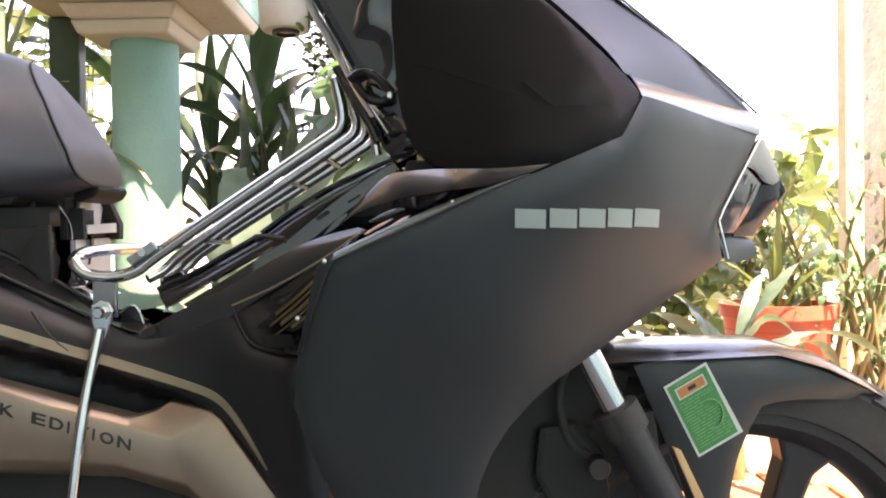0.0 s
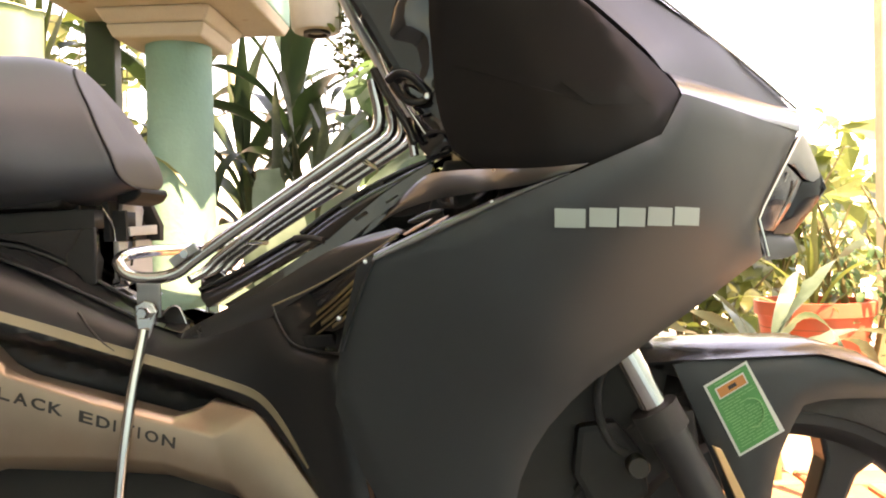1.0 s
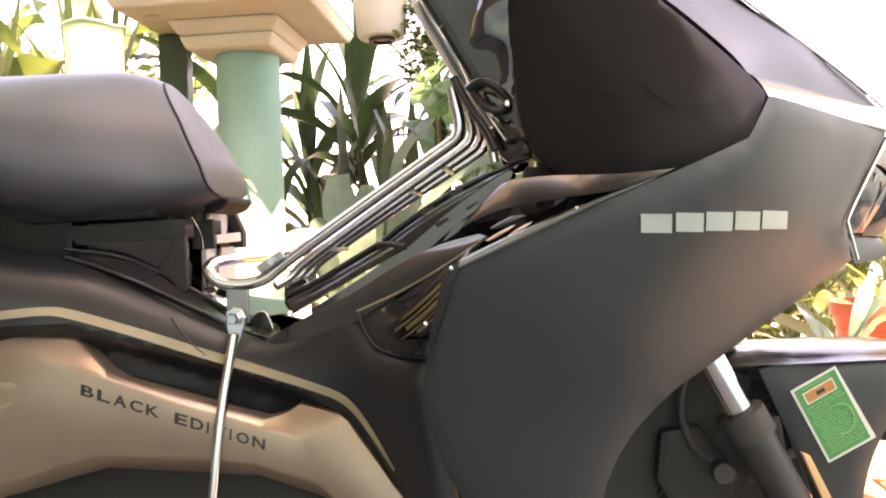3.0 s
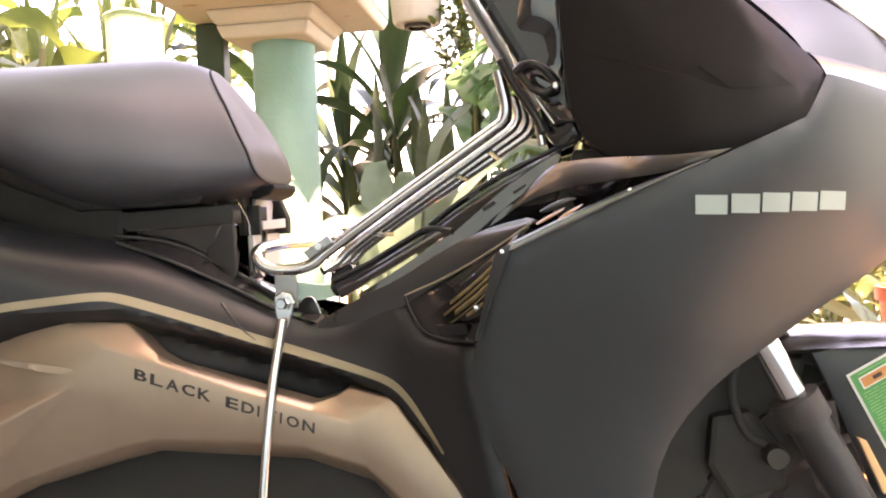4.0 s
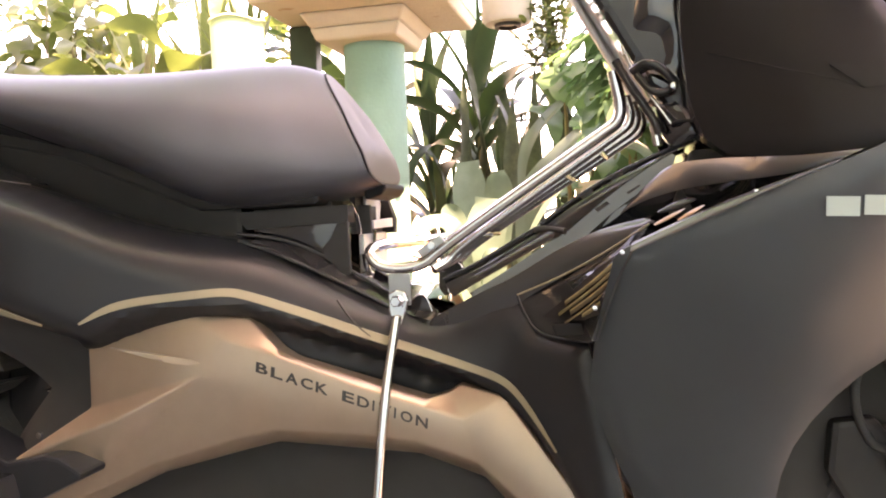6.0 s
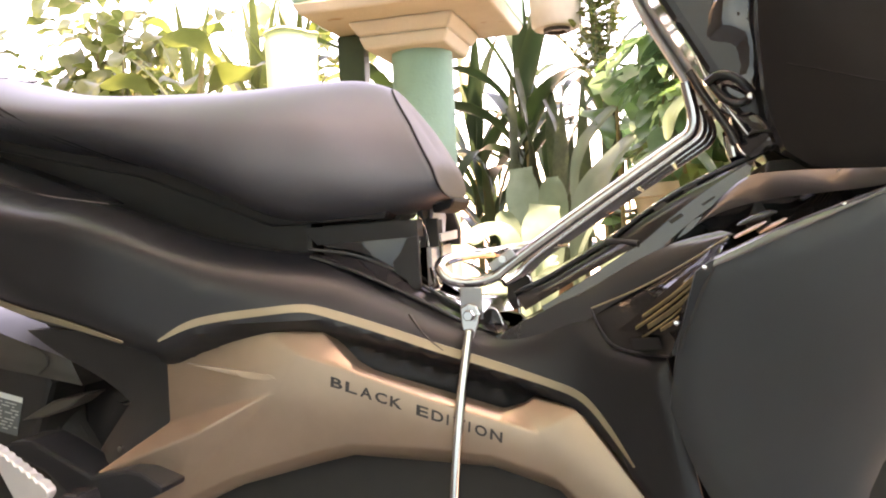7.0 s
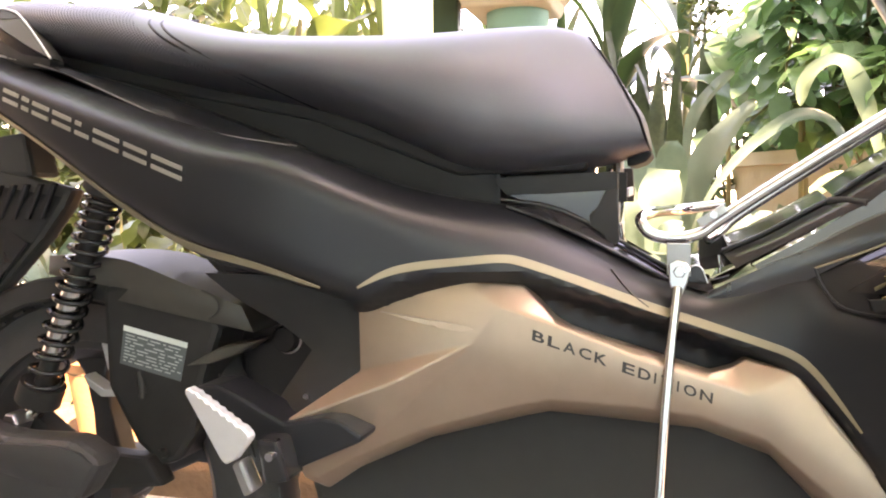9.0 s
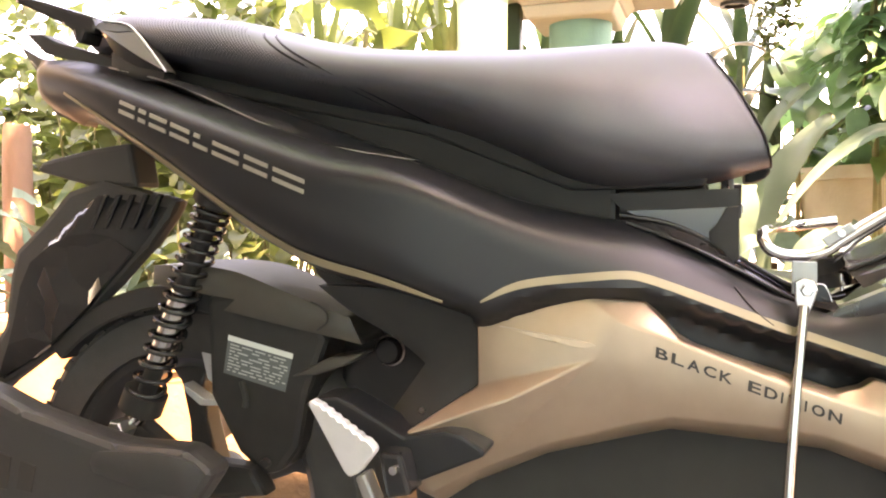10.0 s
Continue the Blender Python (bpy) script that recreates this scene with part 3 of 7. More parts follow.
def build_fender(s):
    fender = extruded("front_fender_core", [(0.13, 0.48), (0.20, 0.482), (0.315, 0.480), (0.36, 0.464), (0.40, 0.446), (0.36, 0.455), (0.30, 0.462), (0.20, 0.46)], 0.745, 0.815, MATTE, s, 0.003)
    fender.name = "front_fender"
    tagged(fender, "satin graphite front mudguard")
    side = [(0.170, 0.716, 0.482), (0.189, 0.716, 0.486), (0.235, 0.716, 0.487), (0.299, 0.722, 0.4885), (0.345, 0.728, 0.474), (0.388, 0.738, 0.455), (0.410, 0.752, 0.443), (0.385, 0.744, 0.443),
            (0.311, 0.722, 0.449), (0.285, 0.717, 0.444), (0.272, 0.715, 0.423), (0.259, 0.714, 0.393), (0.252, 0.714, 0.350), (0.25, 0.714, 0.33), (0.222, 0.714, 0.33), (0.216, 0.714, 0.362), (0.189, 0.714, 0.435)]
    panel("fender_side", side, SATIN, fender, thick=0.004, roll=0.004, roll_width=0.01)
    # the crowned top, lofted across
    bm = bmesh.new()
    spine = [(0.115, 0.494, 0.484, 0.066), (0.175, 0.497, 0.487, 0.066), (0.240, 0.499, 0.489, 0.066), (0.300, 0.499, 0.490, 0.060), (0.350, 0.486, 0.475, 0.053), (0.390, 0.464, 0.455, 0.042), (0.412, 0.447, 0.444, 0.030)]
    rows = []
    for x, ztop, zside, half in spine:
        row = []
        for k in range(13):
            u = -1 + 2 * k / 12
            crown = (1 - abs(u) ** 3.0) * (ztop - zside)
            row.append(bm.verts.new((x, MID + u * half, zside + crown)))
        rows.append(row)
    for a, b in zip(rows, rows[1:]):
        for k in range(12):
            bm.faces.new((a[k], b[k], b[k + 1], a[k + 1]))
    bmesh.ops.solidify(bm, geom=list(bm.faces), thickness=0.003)
    bmesh.ops.recalc_face_normals(bm, faces=bm.faces)
    part("fender_crown", bm, FENDER, fender)
    # energy label: a green film with pale print
    c = [(0.194, 0.7125, 0.4640), (0.232, 0.7125, 0.4858), (0.2645, 0.7125, 0.4235), (0.2245, 0.7125, 0.4010)]
    sticker = plate_on("label_sticker", c, LABEL_WHITE, fender, 0.0006, "green energy label with a pale border")

    def sub(u0, v0, u1, v1, dy):
        p = [np.array(q) for q in c]
        at = lambda u, v: tuple((p[0] + (p[1] - p[0]) * u + (p[3] - p[0]) * v) - np.array((0, dy, 0)))
        return [at(u0, v0), at(u1, v0), at(u1, v1), at(u0, v1)]
    plate_on("green_print", sub(0.05, 0.03, 0.95, 0.97, 0.0007), LABEL_GREEN, sticker, 0.0004)
    plate_on("value_box", sub(0.17, 0.10, 0.83, 0.25, 0.0011), LABEL_WHITE, sticker, 0.0004)
    plate_on("value_field", sub(0.20, 0.115, 0.80, 0.235, 0.0015), LABEL_ORANGE, sticker, 0.0004)
    rng = random.Random(3)
    rows = [(0.2, 0.05, 0.8, 0.066)]
    for k in range(17):
        v = 0.29 + k * 0.038
        u = 0.1 + rng.random() * 0.06
        while u < 0.86 - (0.3 if k < 6 and k > 1 else 0):
            w = 0.06 + rng.random() * 0.2
            rows.append((u, v, min(u + w, 0.9), v + 0.013))
            u += w + 0.03
    bars_on("print", c, rows, LABEL_LIGHT, sticker, 0.0016)
    bars_on("print", c, [(0.42, 0.15, 0.60, 0.2)], INK, sticker, 0.0022)
    tube("print_ring", [(0.236 + 0.010 * math.cos(a), 0.7105, 0.440 + 0.013 * math.sin(a)) for a in np.linspace(-1.7, 1.9, 20)], 0.0006, LABEL_LIGHT, sticker, 0, 6)


def build_fork(s):
    for y in (0.700, 0.860):
        fork = tube("fork_leg", [(0.158, y, 0.428), (0.275, y, 0.205)], 0.0175, WHEEL, s, 0, 20, label="black front fork leg")
        tube("fork_tube", [(0.10, y, 0.542), (0.160, y, 0.425)], 0.0125, CHROME, fork, 0, 20, label="chromed fork tube")
        tube("dust_seal", [(0.147, y, 0.449), (0.158, y, 0.428)], 0.0215, RUBBER, fork, 0, 20)
    extruded("reflector", [(0.200, 0.412), (0.2075, 0.409), (0.2275, 0.366), (0.220, 0.363)], 0.706, 0.712, AMBER, s, 0.001, label="amber fork reflector")
    extruded("brake_pipe_guard", [(0.172, 0.44), (0.186, 0.442), (0.192, 0.40), (0.18, 0.40)], 0.715, 0.735, ENGINE, s, 0.002)
    extruded("brake_caliper", [(0.085, 0.425), (0.12, 0.430), (0.145, 0.40), (0.15, 0.36), (0.10, 0.345), (0.08, 0.38)], 0.73, 0.77, ENGINE, s, 0.006, label="dark brake caliper")
    turned("caliper_bolt", [(0.0, -0.008), (0.009, -0.008), (0.010, -0.006), (0.010, 0.012), (0, 0.012)], (0.137, 0.722, 0.391), COVER, s, n=20, closed=False)
    tube("brake_hose", [(0.118, 0.735, 0.50), (0.10, 0.73, 0.45), (0.112, 0.728, 0.41), (0.13, 0.73, 0.40)], 0.004, RUBBER, s, 2, 8)


def wheel(s, x, z, radius, half, spokes, turn):
    """A cast wheel: tyre with tread blocks, rim, hub, spokes and brake disc."""
    y = MID
    w = new("wheel")
    adopt(w, s)
    tyre = []
    for k in range(17):
        a = math.pi * (k / 16)
        tyre.append((radius - (1 - math.sin(a) ** 0.75) * (radius - 0.186) * 0.98, -half * math.cos(a) * (1.0 if 2 < k < 14 else 0.86)))
    turned("tyre", tyre + [(0.184, half * 0.6), (0.184, -half * 0.6)], (x, y, z), RUBBER, w, n=96, label="black rubber tyre")
    turned("rim", [(0.190, -half * 0.74), (0.190, -half * 0.62), (0.180, -half * 0.5), (0.176, 0), (0.180, half * 0.5), (0.190, half * 0.62), (0.190, half * 0.74),
                   (0.176, half * 0.74), (0.163, half * 0.5), (0.158, 0), (0.163, -half * 0.5), (0.176, -half * 0.74)], (x, y, z), WHEEL, w, n=96, label="black cast rim")
    turned("hub", [(0.012, -0.05), (0.035, -0.048), (0.040, -0.03), (0.040, 0.03), (0.035, 0.048), (0.012, 0.05)], (x, y, z), WHEEL, w, n=40)
    for k in range(spokes):
        a = turn + k * math.tau / spokes
        d, t = Vector((math.cos(a), 0, math.sin(a))), Vector((-math.sin(a), 0, math.cos(a)))
        pts = []
        for r, h in ((0.03, 0.020), (0.09, 0.013), (0.14, 0.016), (0.168, 0.034), (0.168, -0.034), (0.14, -0.016), (0.09, -0.013), (0.03, -0.020)):
            p = Vector((x, 0, z)) + d * r + t * (h + 0.012 * (r - 0.1) / 0.1)
            pts.append((p.x, p.z))
        extruded("spoke", pts, y - 0.016, y + 0.016, WHEEL, w, 0.004, 2)
    # tread blocks on the shoulders
    blocks = bmesh.new()
    bm = blocks
    for k in range(44):
        for sgn in (-1, 1):
            a0 = (k + (0.5 if sgn > 0 else 0)) * math.tau / 44
            for seg in range(3):
                a = a0 + seg * 0.022
                r, off = radius - 0.0085 - (2 - seg) * 0.0055, sgn * half * (0.78 - seg * 0.2)
                c = Vector((x + math.cos(a) * r, y + off, z + math.sin(a) * r))
                bmesh.ops.create_cube(bm, size=1, matrix=Matrix.Translation(c) @ Matrix.Rotation(-a, 4, "Y") @ Matrix.Rotation(-sgn * (0.9 - seg * 0.25), 4, "Z") @ Matrix.Diagonal((0.003, half * 0.2, 0.016, 1)))
    tagged(part("tread", bm, RUBBER, w, "", False), kind="stuff")
    return w


def build_body(s):
    line = [(-1.159, 0.69, 0.8), (-1.10, 0.678, 0.797), (-1.049, 0.690, 0.782), (-0.886, 0.665, 0.725), (-0.746, 0.655, 0.677), (-0.670, 0.655, 0.666), (-0.606, 0.658, 0.640), (-0.558, 0.666, 0.621),
            (-0.490, 0.676, 0.606), (-0.437, 0.684, 0.600), (-0.402, 0.694, 0.580), (-0.358, 0.707, 0.556), (-0.311, 0.713, 0.530), (-0.284, 0.703, 0.523), (-0.266, 0.706, 0.521), (-0.230, 0.704, 0.535),
            (-0.208, 0.702, 0.549), (-0.188, 0.694, 0.543), (-0.166, 0.698, 0.511), (-0.121, 0.652, 0.505), (-0.106, 0.640, 0.434), (-0.094, 0.660, 0.378), (-0.072, 0.668, 0.28),
            (-0.12, 0.700, 0.28), (-0.21, 0.712, 0.36), (-0.30, 0.705, 0.405), (-0.42, 0.692, 0.412), (-0.53, 0.675, 0.385), (-0.60, 0.660, 0.42), (-0.598, 0.648, 0.513), (-0.626, 0.642, 0.523),
            (-0.679, 0.641, 0.538), (-0.757, 0.641, 0.551), (-0.858, 0.650, 0.599), (-0.957, 0.660, 0.662), (-1.074, 0.680, 0.726), (-1.109, 0.69, 0.72), (-1.146, 0.69, 0.748), (-1.155, 0.69, 0.778)]
    def table(x, *pairs):
        xs, ys = pairs[0::2], pairs[1::2]
        return sum(float(np.interp(x + d, xs, ys)) for d in (-0.03, -0.015, 0, 0.015, 0.03)) / 5

    def belly(x, z):
        mid = table(x, -1.20, 0.672, -1.05, 0.640, -0.87, 0.612, -0.75, 0.599, -0.65, 0.603, -0.55, 0.628, -0.46, 0.655, -0.33, 0.694, -0.23, 0.703, -0.17, 0.692, -0.11, 0.645, 0.02, 0.590)
        top = table(x, -1.2, 0.82, -1.05, 0.78, -0.89, 0.727, -0.746, 0.679, -0.67, 0.668, -0.56, 0.622, -0.437, 0.602, -0.36, 0.558, -0.30, 0.526, -0.26, 0.522, -0.18, 0.57, -0.066, 0.640, 0.02, 0.656)
        low = table(x, -1.2, 0.73, -1.07, 0.72, -0.957, 0.66, -0.858, 0.597, -0.757, 0.549, -0.68, 0.52, -0.60, 0.47, -0.50, 0.43, -0.3, 0.40, -0.2, 0.36, -0.1, 0.30)
        v = (z - low) / max(0.05, top - low)
        hump = table(x, -1.2, 0.02, -0.9, 0.030, -0.62, 0.046, -0.45, 0.050, -0.3, 0.030, -0.2, 0.022, -0.1, 0.040, 0.0, 0.045)
        waist = table(x, -0.62, 0.50, -0.586, 0.529, -0.534, 0.548, -0.458, 0.554, -0.383, 0.529, -0.227, 0.475, -0.186, 0.453, -0.152, 0.406, -0.10, 0.33) - 0.012
        mid += 0.030 * min(1.0, max(0.0, (waist + 0.003 - z) / 0.020)) * (1 if x > -0.602 else max(0, 1 - (-0.602 - x) / 0.010))
        start = table(x, -1.2, 0.50, -1.0, 0.58, -0.82, 0.72, -0.60, 0.82, -0.50, 0.70, -0.42, 0.54, -0.36, 0.50)
        return mid + hump * max(0, (v - start) / (1 - start)) ** 2.2 + 0.030 * max(0, (0.42 - v) / 0.42) ** 2 * (1 if x < -0.55 else max(0, 1 - (x + 0.55) / 0.1))

    body, face = panel("side_cowl", line, BODY, s, depth=belly, step=0.009, roll=0.010, roll_width=0.020, thick=0.02, label="satin black side bodywork")
    ribbon("waist_stripe", [(-0.586, 0.529), (-0.560, 0.543), (-0.534, 0.5485), (-0.492, 0.552), (-0.458, 0.5545), (-0.440, 0.551), (-0.383, 0.529), (-0.332, 0.508), (-0.279, 0.491), (-0.227, 0.475),
                            (-0.201, 0.466), (-0.186, 0.453), (-0.170, 0.432), (-0.152, 0.406)], [0.002, 0.007] + [0.0075] * 7 + [0.007, 0.007, 0.006, 0.005, 0.002], face, STRIPE, body, label="gold pinstripe")
    ribbon("tail_stripe", [(-1.090, 0.752), (-0.957, 0.679), (-0.858, 0.617), (-0.800, 0.583), (-0.757, 0.565), (-0.679, 0.548), (-0.622, 0.529)], [0.003, 0.006, 0.007, 0.008, 0.009, 0.007, 0.002], face, STRIPE, body, label="gold pinstripe")
    tube("panel_seam", [(x, face(x, z) - 0.0004, z) for x, z in ((-0.362, 0.541), (-0.352, 0.528), (-0.340, 0.515), (-0.328, 0.506))], 0.0012, INK, body, 1, 6)
    # raised emblem of plain blocks on the tail
    a, b = np.array((-1.000, 0.7235)), np.array((-0.752, 0.6285))
    along = (b - a) / np.linalg.norm(b - a)
    up = np.array((0.10, 0.995))
    length = np.linalg.norm(b - a)
    cells = [0.0, 0.115, 0.18, 0.30, 0.43, 0.53, 0.69, 0.83, 1.0]
    for k in range(8):
        u0, u1 = cells[k] * length, cells[k + 1] * length - 0.007
        for h0, h1 in ((0.0, 0.0042), (0.0098, 0.0140)):
            if k == 4 and h0 > 0:
                u1 = u0 + 0.008
            q = [a + along * u + up * h for u, h in ((u0, h0), (u1, h0), (u1, h1), (u0, h1))]
            panel("emblem_block", [(p[0], 0, p[1]) for p in q], SILVER, body, step=0.006, thick=0.003, roll=0.0008, roll_width=0.002, lift=0.0025, both=False, depth=face, rounds=0, label="silver emblem bar")
    # the long ridge strip above the tail panel and the black body below the seat
    panel("seat_rail", [(-1.010, 0.680, 0.777), (-0.983, 0.678, 0.770), (-0.882, 0.674, 0.742), (-0.808, 0.674, 0.717), (-0.731, 0.674, 0.687), (-0.690, 0.668, 0.674), (-0.668, 0.658, 0.6655), (-0.721, 0.655, 0.6745), (-0.766, 0.654, 0.684), (-0.809, 0.654, 0.698), (-0.894, 0.656, 0.735), (-0.958, 0.660, 0.760)],
          BODY, s, step=0.008, thick=0.03, roll=0.001, roll_width=0.004, rounds=1, label="rail strip under the seat edge")
    # Steel line that stands for the highlight on the rail's rounded edge.
    tube("rail_glint", [(-1.05, 0.676, 0.783), (-0.958, 0.661, 0.7605), (-0.894, 0.6545, 0.7335), (-0.809, 0.6525, 0.6965), (-0.766, 0.6525, 0.683), (-0.721, 0.654, 0.674), (-0.665, 0.659, 0.665)], 0.0013, STEEL, s, 2, 8, 0.0006, label="thin steel line as the highlight along the rail")
    extruded("seat_base", [(-1.16, 0.80), (-1.08, 0.83), (-0.95, 0.80), (-0.80, 0.75), (-0.62, 0.70), (-0.513, 0.645), (-0.475, 0.638), (-0.475, 0.50), (-0.60, 0.46), (-0.75, 0.56), (-0.95, 0.67), (-1.12, 0.745)], 0.735, 0.825, DEEP, s, 0.006, label="black body under the seat")
    extruded("seat_shelf", [(-1.10, 0.772), (-0.886, 0.712), (-0.746, 0.664), (-0.67, 0.652), (-0.606, 0.626), (-0.558, 0.606), (-0.49, 0.590), (-0.45, 0.586), (-0.45, 0.50), (-0.60, 0.48), (-0.95, 0.66)], 0.712, 0.848, DEEP, s, 0.004, label="ledge round the seat opening")
    extruded("tank_cover", [(-0.49, 0.650), (-0.388, 0.656), (-0.384, 0.60), (-0.388, 0.56), (-0.345, 0.54), (-0.30, 0.50), (-0.49, 0.48)], 0.762, 0.80, DEEP, s, 0.003, label="gloss black cover under the seat nose")
    panel("tank_top", [(-0.484, 0.729, 0.630), (-0.359, 0.733, 0.634), (-0.359, 0.733, 0.6165), (-0.468, 0.730, 0.6125)], DEEP, s, thick=0.02, roll=0.0006, roll_width=0.002, rounds=0, label="black edge under the seat nose")
    panel("tank_side", [(-0.466, 0.7345, 0.613), (-0.359, 0.7345, 0.617), (-0.359, 0.7345, 0.600), (-0.366, 0.7345, 0.562), (-0.415, 0.7345, 0.590)], MIRROR, s, thick=0.006, roll=0.0006, roll_width=0.002, rounds=0, label="polished black side under the seat nose")
    extruded("tank_clip", [(-0.370, 0.6155), (-0.358, 0.6175), (-0.357, 0.565), (-0.366, 0.560), (-0.372, 0.572), (-0.385, 0.582), (-0.386, 0.592), (-0.378, 0.600)], 0.7305, 0.736, DEEP, s, 0.0015, 2, label="black clip beside the hinge")
    panel("gloss_sill", [(-0.470, 0.712, 0.604), (-0.420, 0.728, 0.599), (-0.372, 0.737, 0.574), (-0.318, 0.737, 0.541), (-0.272, 0.735, 0.527), (-0.268, 0.718, 0.517), (-0.306, 0.724, 0.526), (-0.352, 0.718, 0.551), (-0.393, 0.706, 0.575), (-0.437, 0.698, 0.594)],
          GLOSS, s, thick=0.01, roll=0.002, label="gloss black sill")
    for path in ([(-0.470, 0.712, 0.6085), (-0.420, 0.727, 0.601), (-0.372, 0.736, 0.576), (-0.318, 0.737, 0.543), (-0.280, 0.735, 0.528)], [(-0.462, 0.700, 0.6015), (-0.410, 0.7035, 0.583), (-0.352, 0.7165, 0.5525), (-0.308, 0.7225, 0.528)]):
        tube("sill_edge", path, 0.0020, GLOSS, s, 2, 10)


def build_arm(s):
    """The arm that rises from the step-through to the front cowl, with its gloss recess and the air vent under it."""
    arm = strip("leg_arm", [(-0.285, 0.724, 0.514), (-0.220, 0.712, 0.547), (-0.192, 0.708, 0.558), (-0.156, 0.702, 0.580), (-0.119, 0.693, 0.598), (-0.092, 0.685, 0.606), (-0.072, 0.677, 0.610)],
                [(-0.275, 0.724, 0.505), (-0.210, 0.714, 0.520), (-0.167, 0.704, 0.547), (-0.139, 0.695, 0.562), (-0.113, 0.685, 0.577), (-0.092, 0.677, 0.589), (-0.074, 0.669, 0.600), (-0.062, 0.664, 0.607)],
                0.002, ARM, s, "satin black arm that rises to the front cowl", True)
    strip("arm_flank", [(-0.235, 0.7235, 0.544), (-0.198, 0.7235, 0.565), (-0.166, 0.7235, 0.585), (-0.133, 0.7235, 0.607), (-0.109, 0.7235, 0.626), (-0.088, 0.7235, 0.643), (-0.065, 0.7235, 0.66), (-0.039, 0.7235, 0.672)],
          [(-0.229, 0.7215, 0.538), (-0.194, 0.7215, 0.555), (-0.159, 0.7215, 0.578), (-0.121, 0.7215, 0.596), (-0.091, 0.7215, 0.613), (-0.081, 0.7215, 0.625), (-0.066, 0.7215, 0.64), (-0.044, 0.7215, 0.658)], 0.0, MIRROR, arm, "gloss black flank above the arm", True)
    strip("arm_shoulder", [(-0.0925, 0.724, 0.6145), (-0.082, 0.722, 0.6265), (-0.067, 0.716, 0.6415), (-0.048, 0.704, 0.657), (-0.030, 0.682, 0.657), (-0.008, 0.652, 0.656), (0.015, 0.620, 0.653), (0.045, 0.599, 0.651), (0.080, 0.592, 0.6535)],
          [(-0.0945, 0.722, 0.6125), (-0.085, 0.719, 0.6185), (-0.071, 0.712, 0.6255), (-0.0525, 0.700, 0.631), (-0.030, 0.680, 0.635), (-0.010, 0.652, 0.636), (0.008, 0.624, 0.637), (0.036, 0.601, 0.6385), (0.064, 0.5935, 0.6465)], 0.0015, ARM, arm, "satin shoulder of the arm", True, 8)
    recess = strip("arm_recess", [(-0.120, 0.716, 0.598), (-0.094, 0.724, 0.620), (-0.070, 0.716, 0.636), (-0.030, 0.692, 0.646), (-0.008, 0.664, 0.646), (0.015, 0.634, 0.646), (0.045, 0.614, 0.646), (0.070, 0.606, 0.647)],
                   [(-0.120, 0.722, 0.570), (-0.094, 0.735, 0.570), (-0.070, 0.732, 0.570), (-0.030, 0.712, 0.580), (-0.008, 0.684, 0.590), (0.015, 0.654, 0.600), (0.045, 0.630, 0.610), (0.070, 0.616, 0.630)], -0.002, MIRROR, arm, "gloss black recess under the shoulder", True)
    strip("recess_ridge", [(-0.061, 0.664, 0.615), (-0.048, 0.662, 0.622), (-0.036, 0.658, 0.6255), (-0.030, 0.654, 0.624)], [(-0.060, 0.662, 0.6135), (-0.050, 0.659, 0.614), (-0.040, 0.655, 0.618), (-0.031, 0.653, 0.6225)], 0.002, GLOSS, recess, "gloss moulded ridge")
    # Gold strips stand for orange reflections in the gloss recess.
    for a, b in (((-0.064, 0.654, 0.6045), (-0.040, 0.642, 0.6165)), ((-0.046, 0.644, 0.6080), (-0.026, 0.632, 0.6185))):
        m = [(a[k] + b[k]) / 2 for k in range(3)]
        strip("recess_glint", [a, (m[0], m[1] - 0.001, m[2] + 0.001), b], [(a[0] + 0.001, a[1] - 0.002, a[2] - 0.0012), (m[0] + 0.001, m[1] - 0.003, m[2] - 0.0022), (b[0], b[1] - 0.002, b[2] - 0.0006)], 0.0003, GOLD, recess, "thin gold strip as an orange reflection")
    turned("edge_stud", [(0.0, -0.002), (0.0015, -0.0015), (0.002, 0.0), (0.002, 0.006), (0, 0.006)], (0.0075, 0.594, 0.6262), CHROME, arm, n=12, closed=False)
    # the rolled upper edge of the front cowl catches the sky
    strip("cowl_edge", [(-0.082, 0.606, 0.5905), (-0.061, 0.603, 0.600), (-0.036, 0.600, 0.611), (-0.010, 0.5965, 0.621), (0.008, 0.594, 0.6275), (0.037, 0.5925, 0.638), (0.064, 0.5925, 0.647)],
          [(-0.084, 0.599, 0.5835), (-0.061, 0.5960, 0.593), (-0.035, 0.5930, 0.604), (-0.010, 0.5905, 0.615), (0.007, 0.5885, 0.623), (0.036, 0.5885, 0.635), (0.064, 0.5900, 0.6455)], 0.0012, NOSE, arm, "rolled upper edge of the front cowl", True)
    strip("cowl_edge", [(-0.0835, 0.610, 0.590), (-0.094, 0.612, 0.570), (-0.106, 0.620, 0.540), (-0.116, 0.628, 0.512)], [(-0.0815, 0.599, 0.5845), (-0.090, 0.6005, 0.568), (-0.101, 0.608, 0.540), (-0.110, 0.615, 0.514)], 0.0008, SATIN, arm, "", True)
    vent = panel("air_vent", [(-0.190, 0.712, 0.541), (-0.167, 0.708, 0.550), (-0.139, 0.700, 0.565), (-0.092, 0.682, 0.592), (-0.064, 0.668, 0.608), (-0.078, 0.636, 0.590), (-0.090, 0.634, 0.575), (-0.108, 0.640, 0.522), (-0.116, 0.648, 0.507),
                              (-0.144, 0.676, 0.504), (-0.169, 0.694, 0.508), (-0.182, 0.704, 0.526)], GLOSS, s, step=0.009, thick=0.02, roll=0.001, rounds=0, label="recessed gloss black air vent")[0]
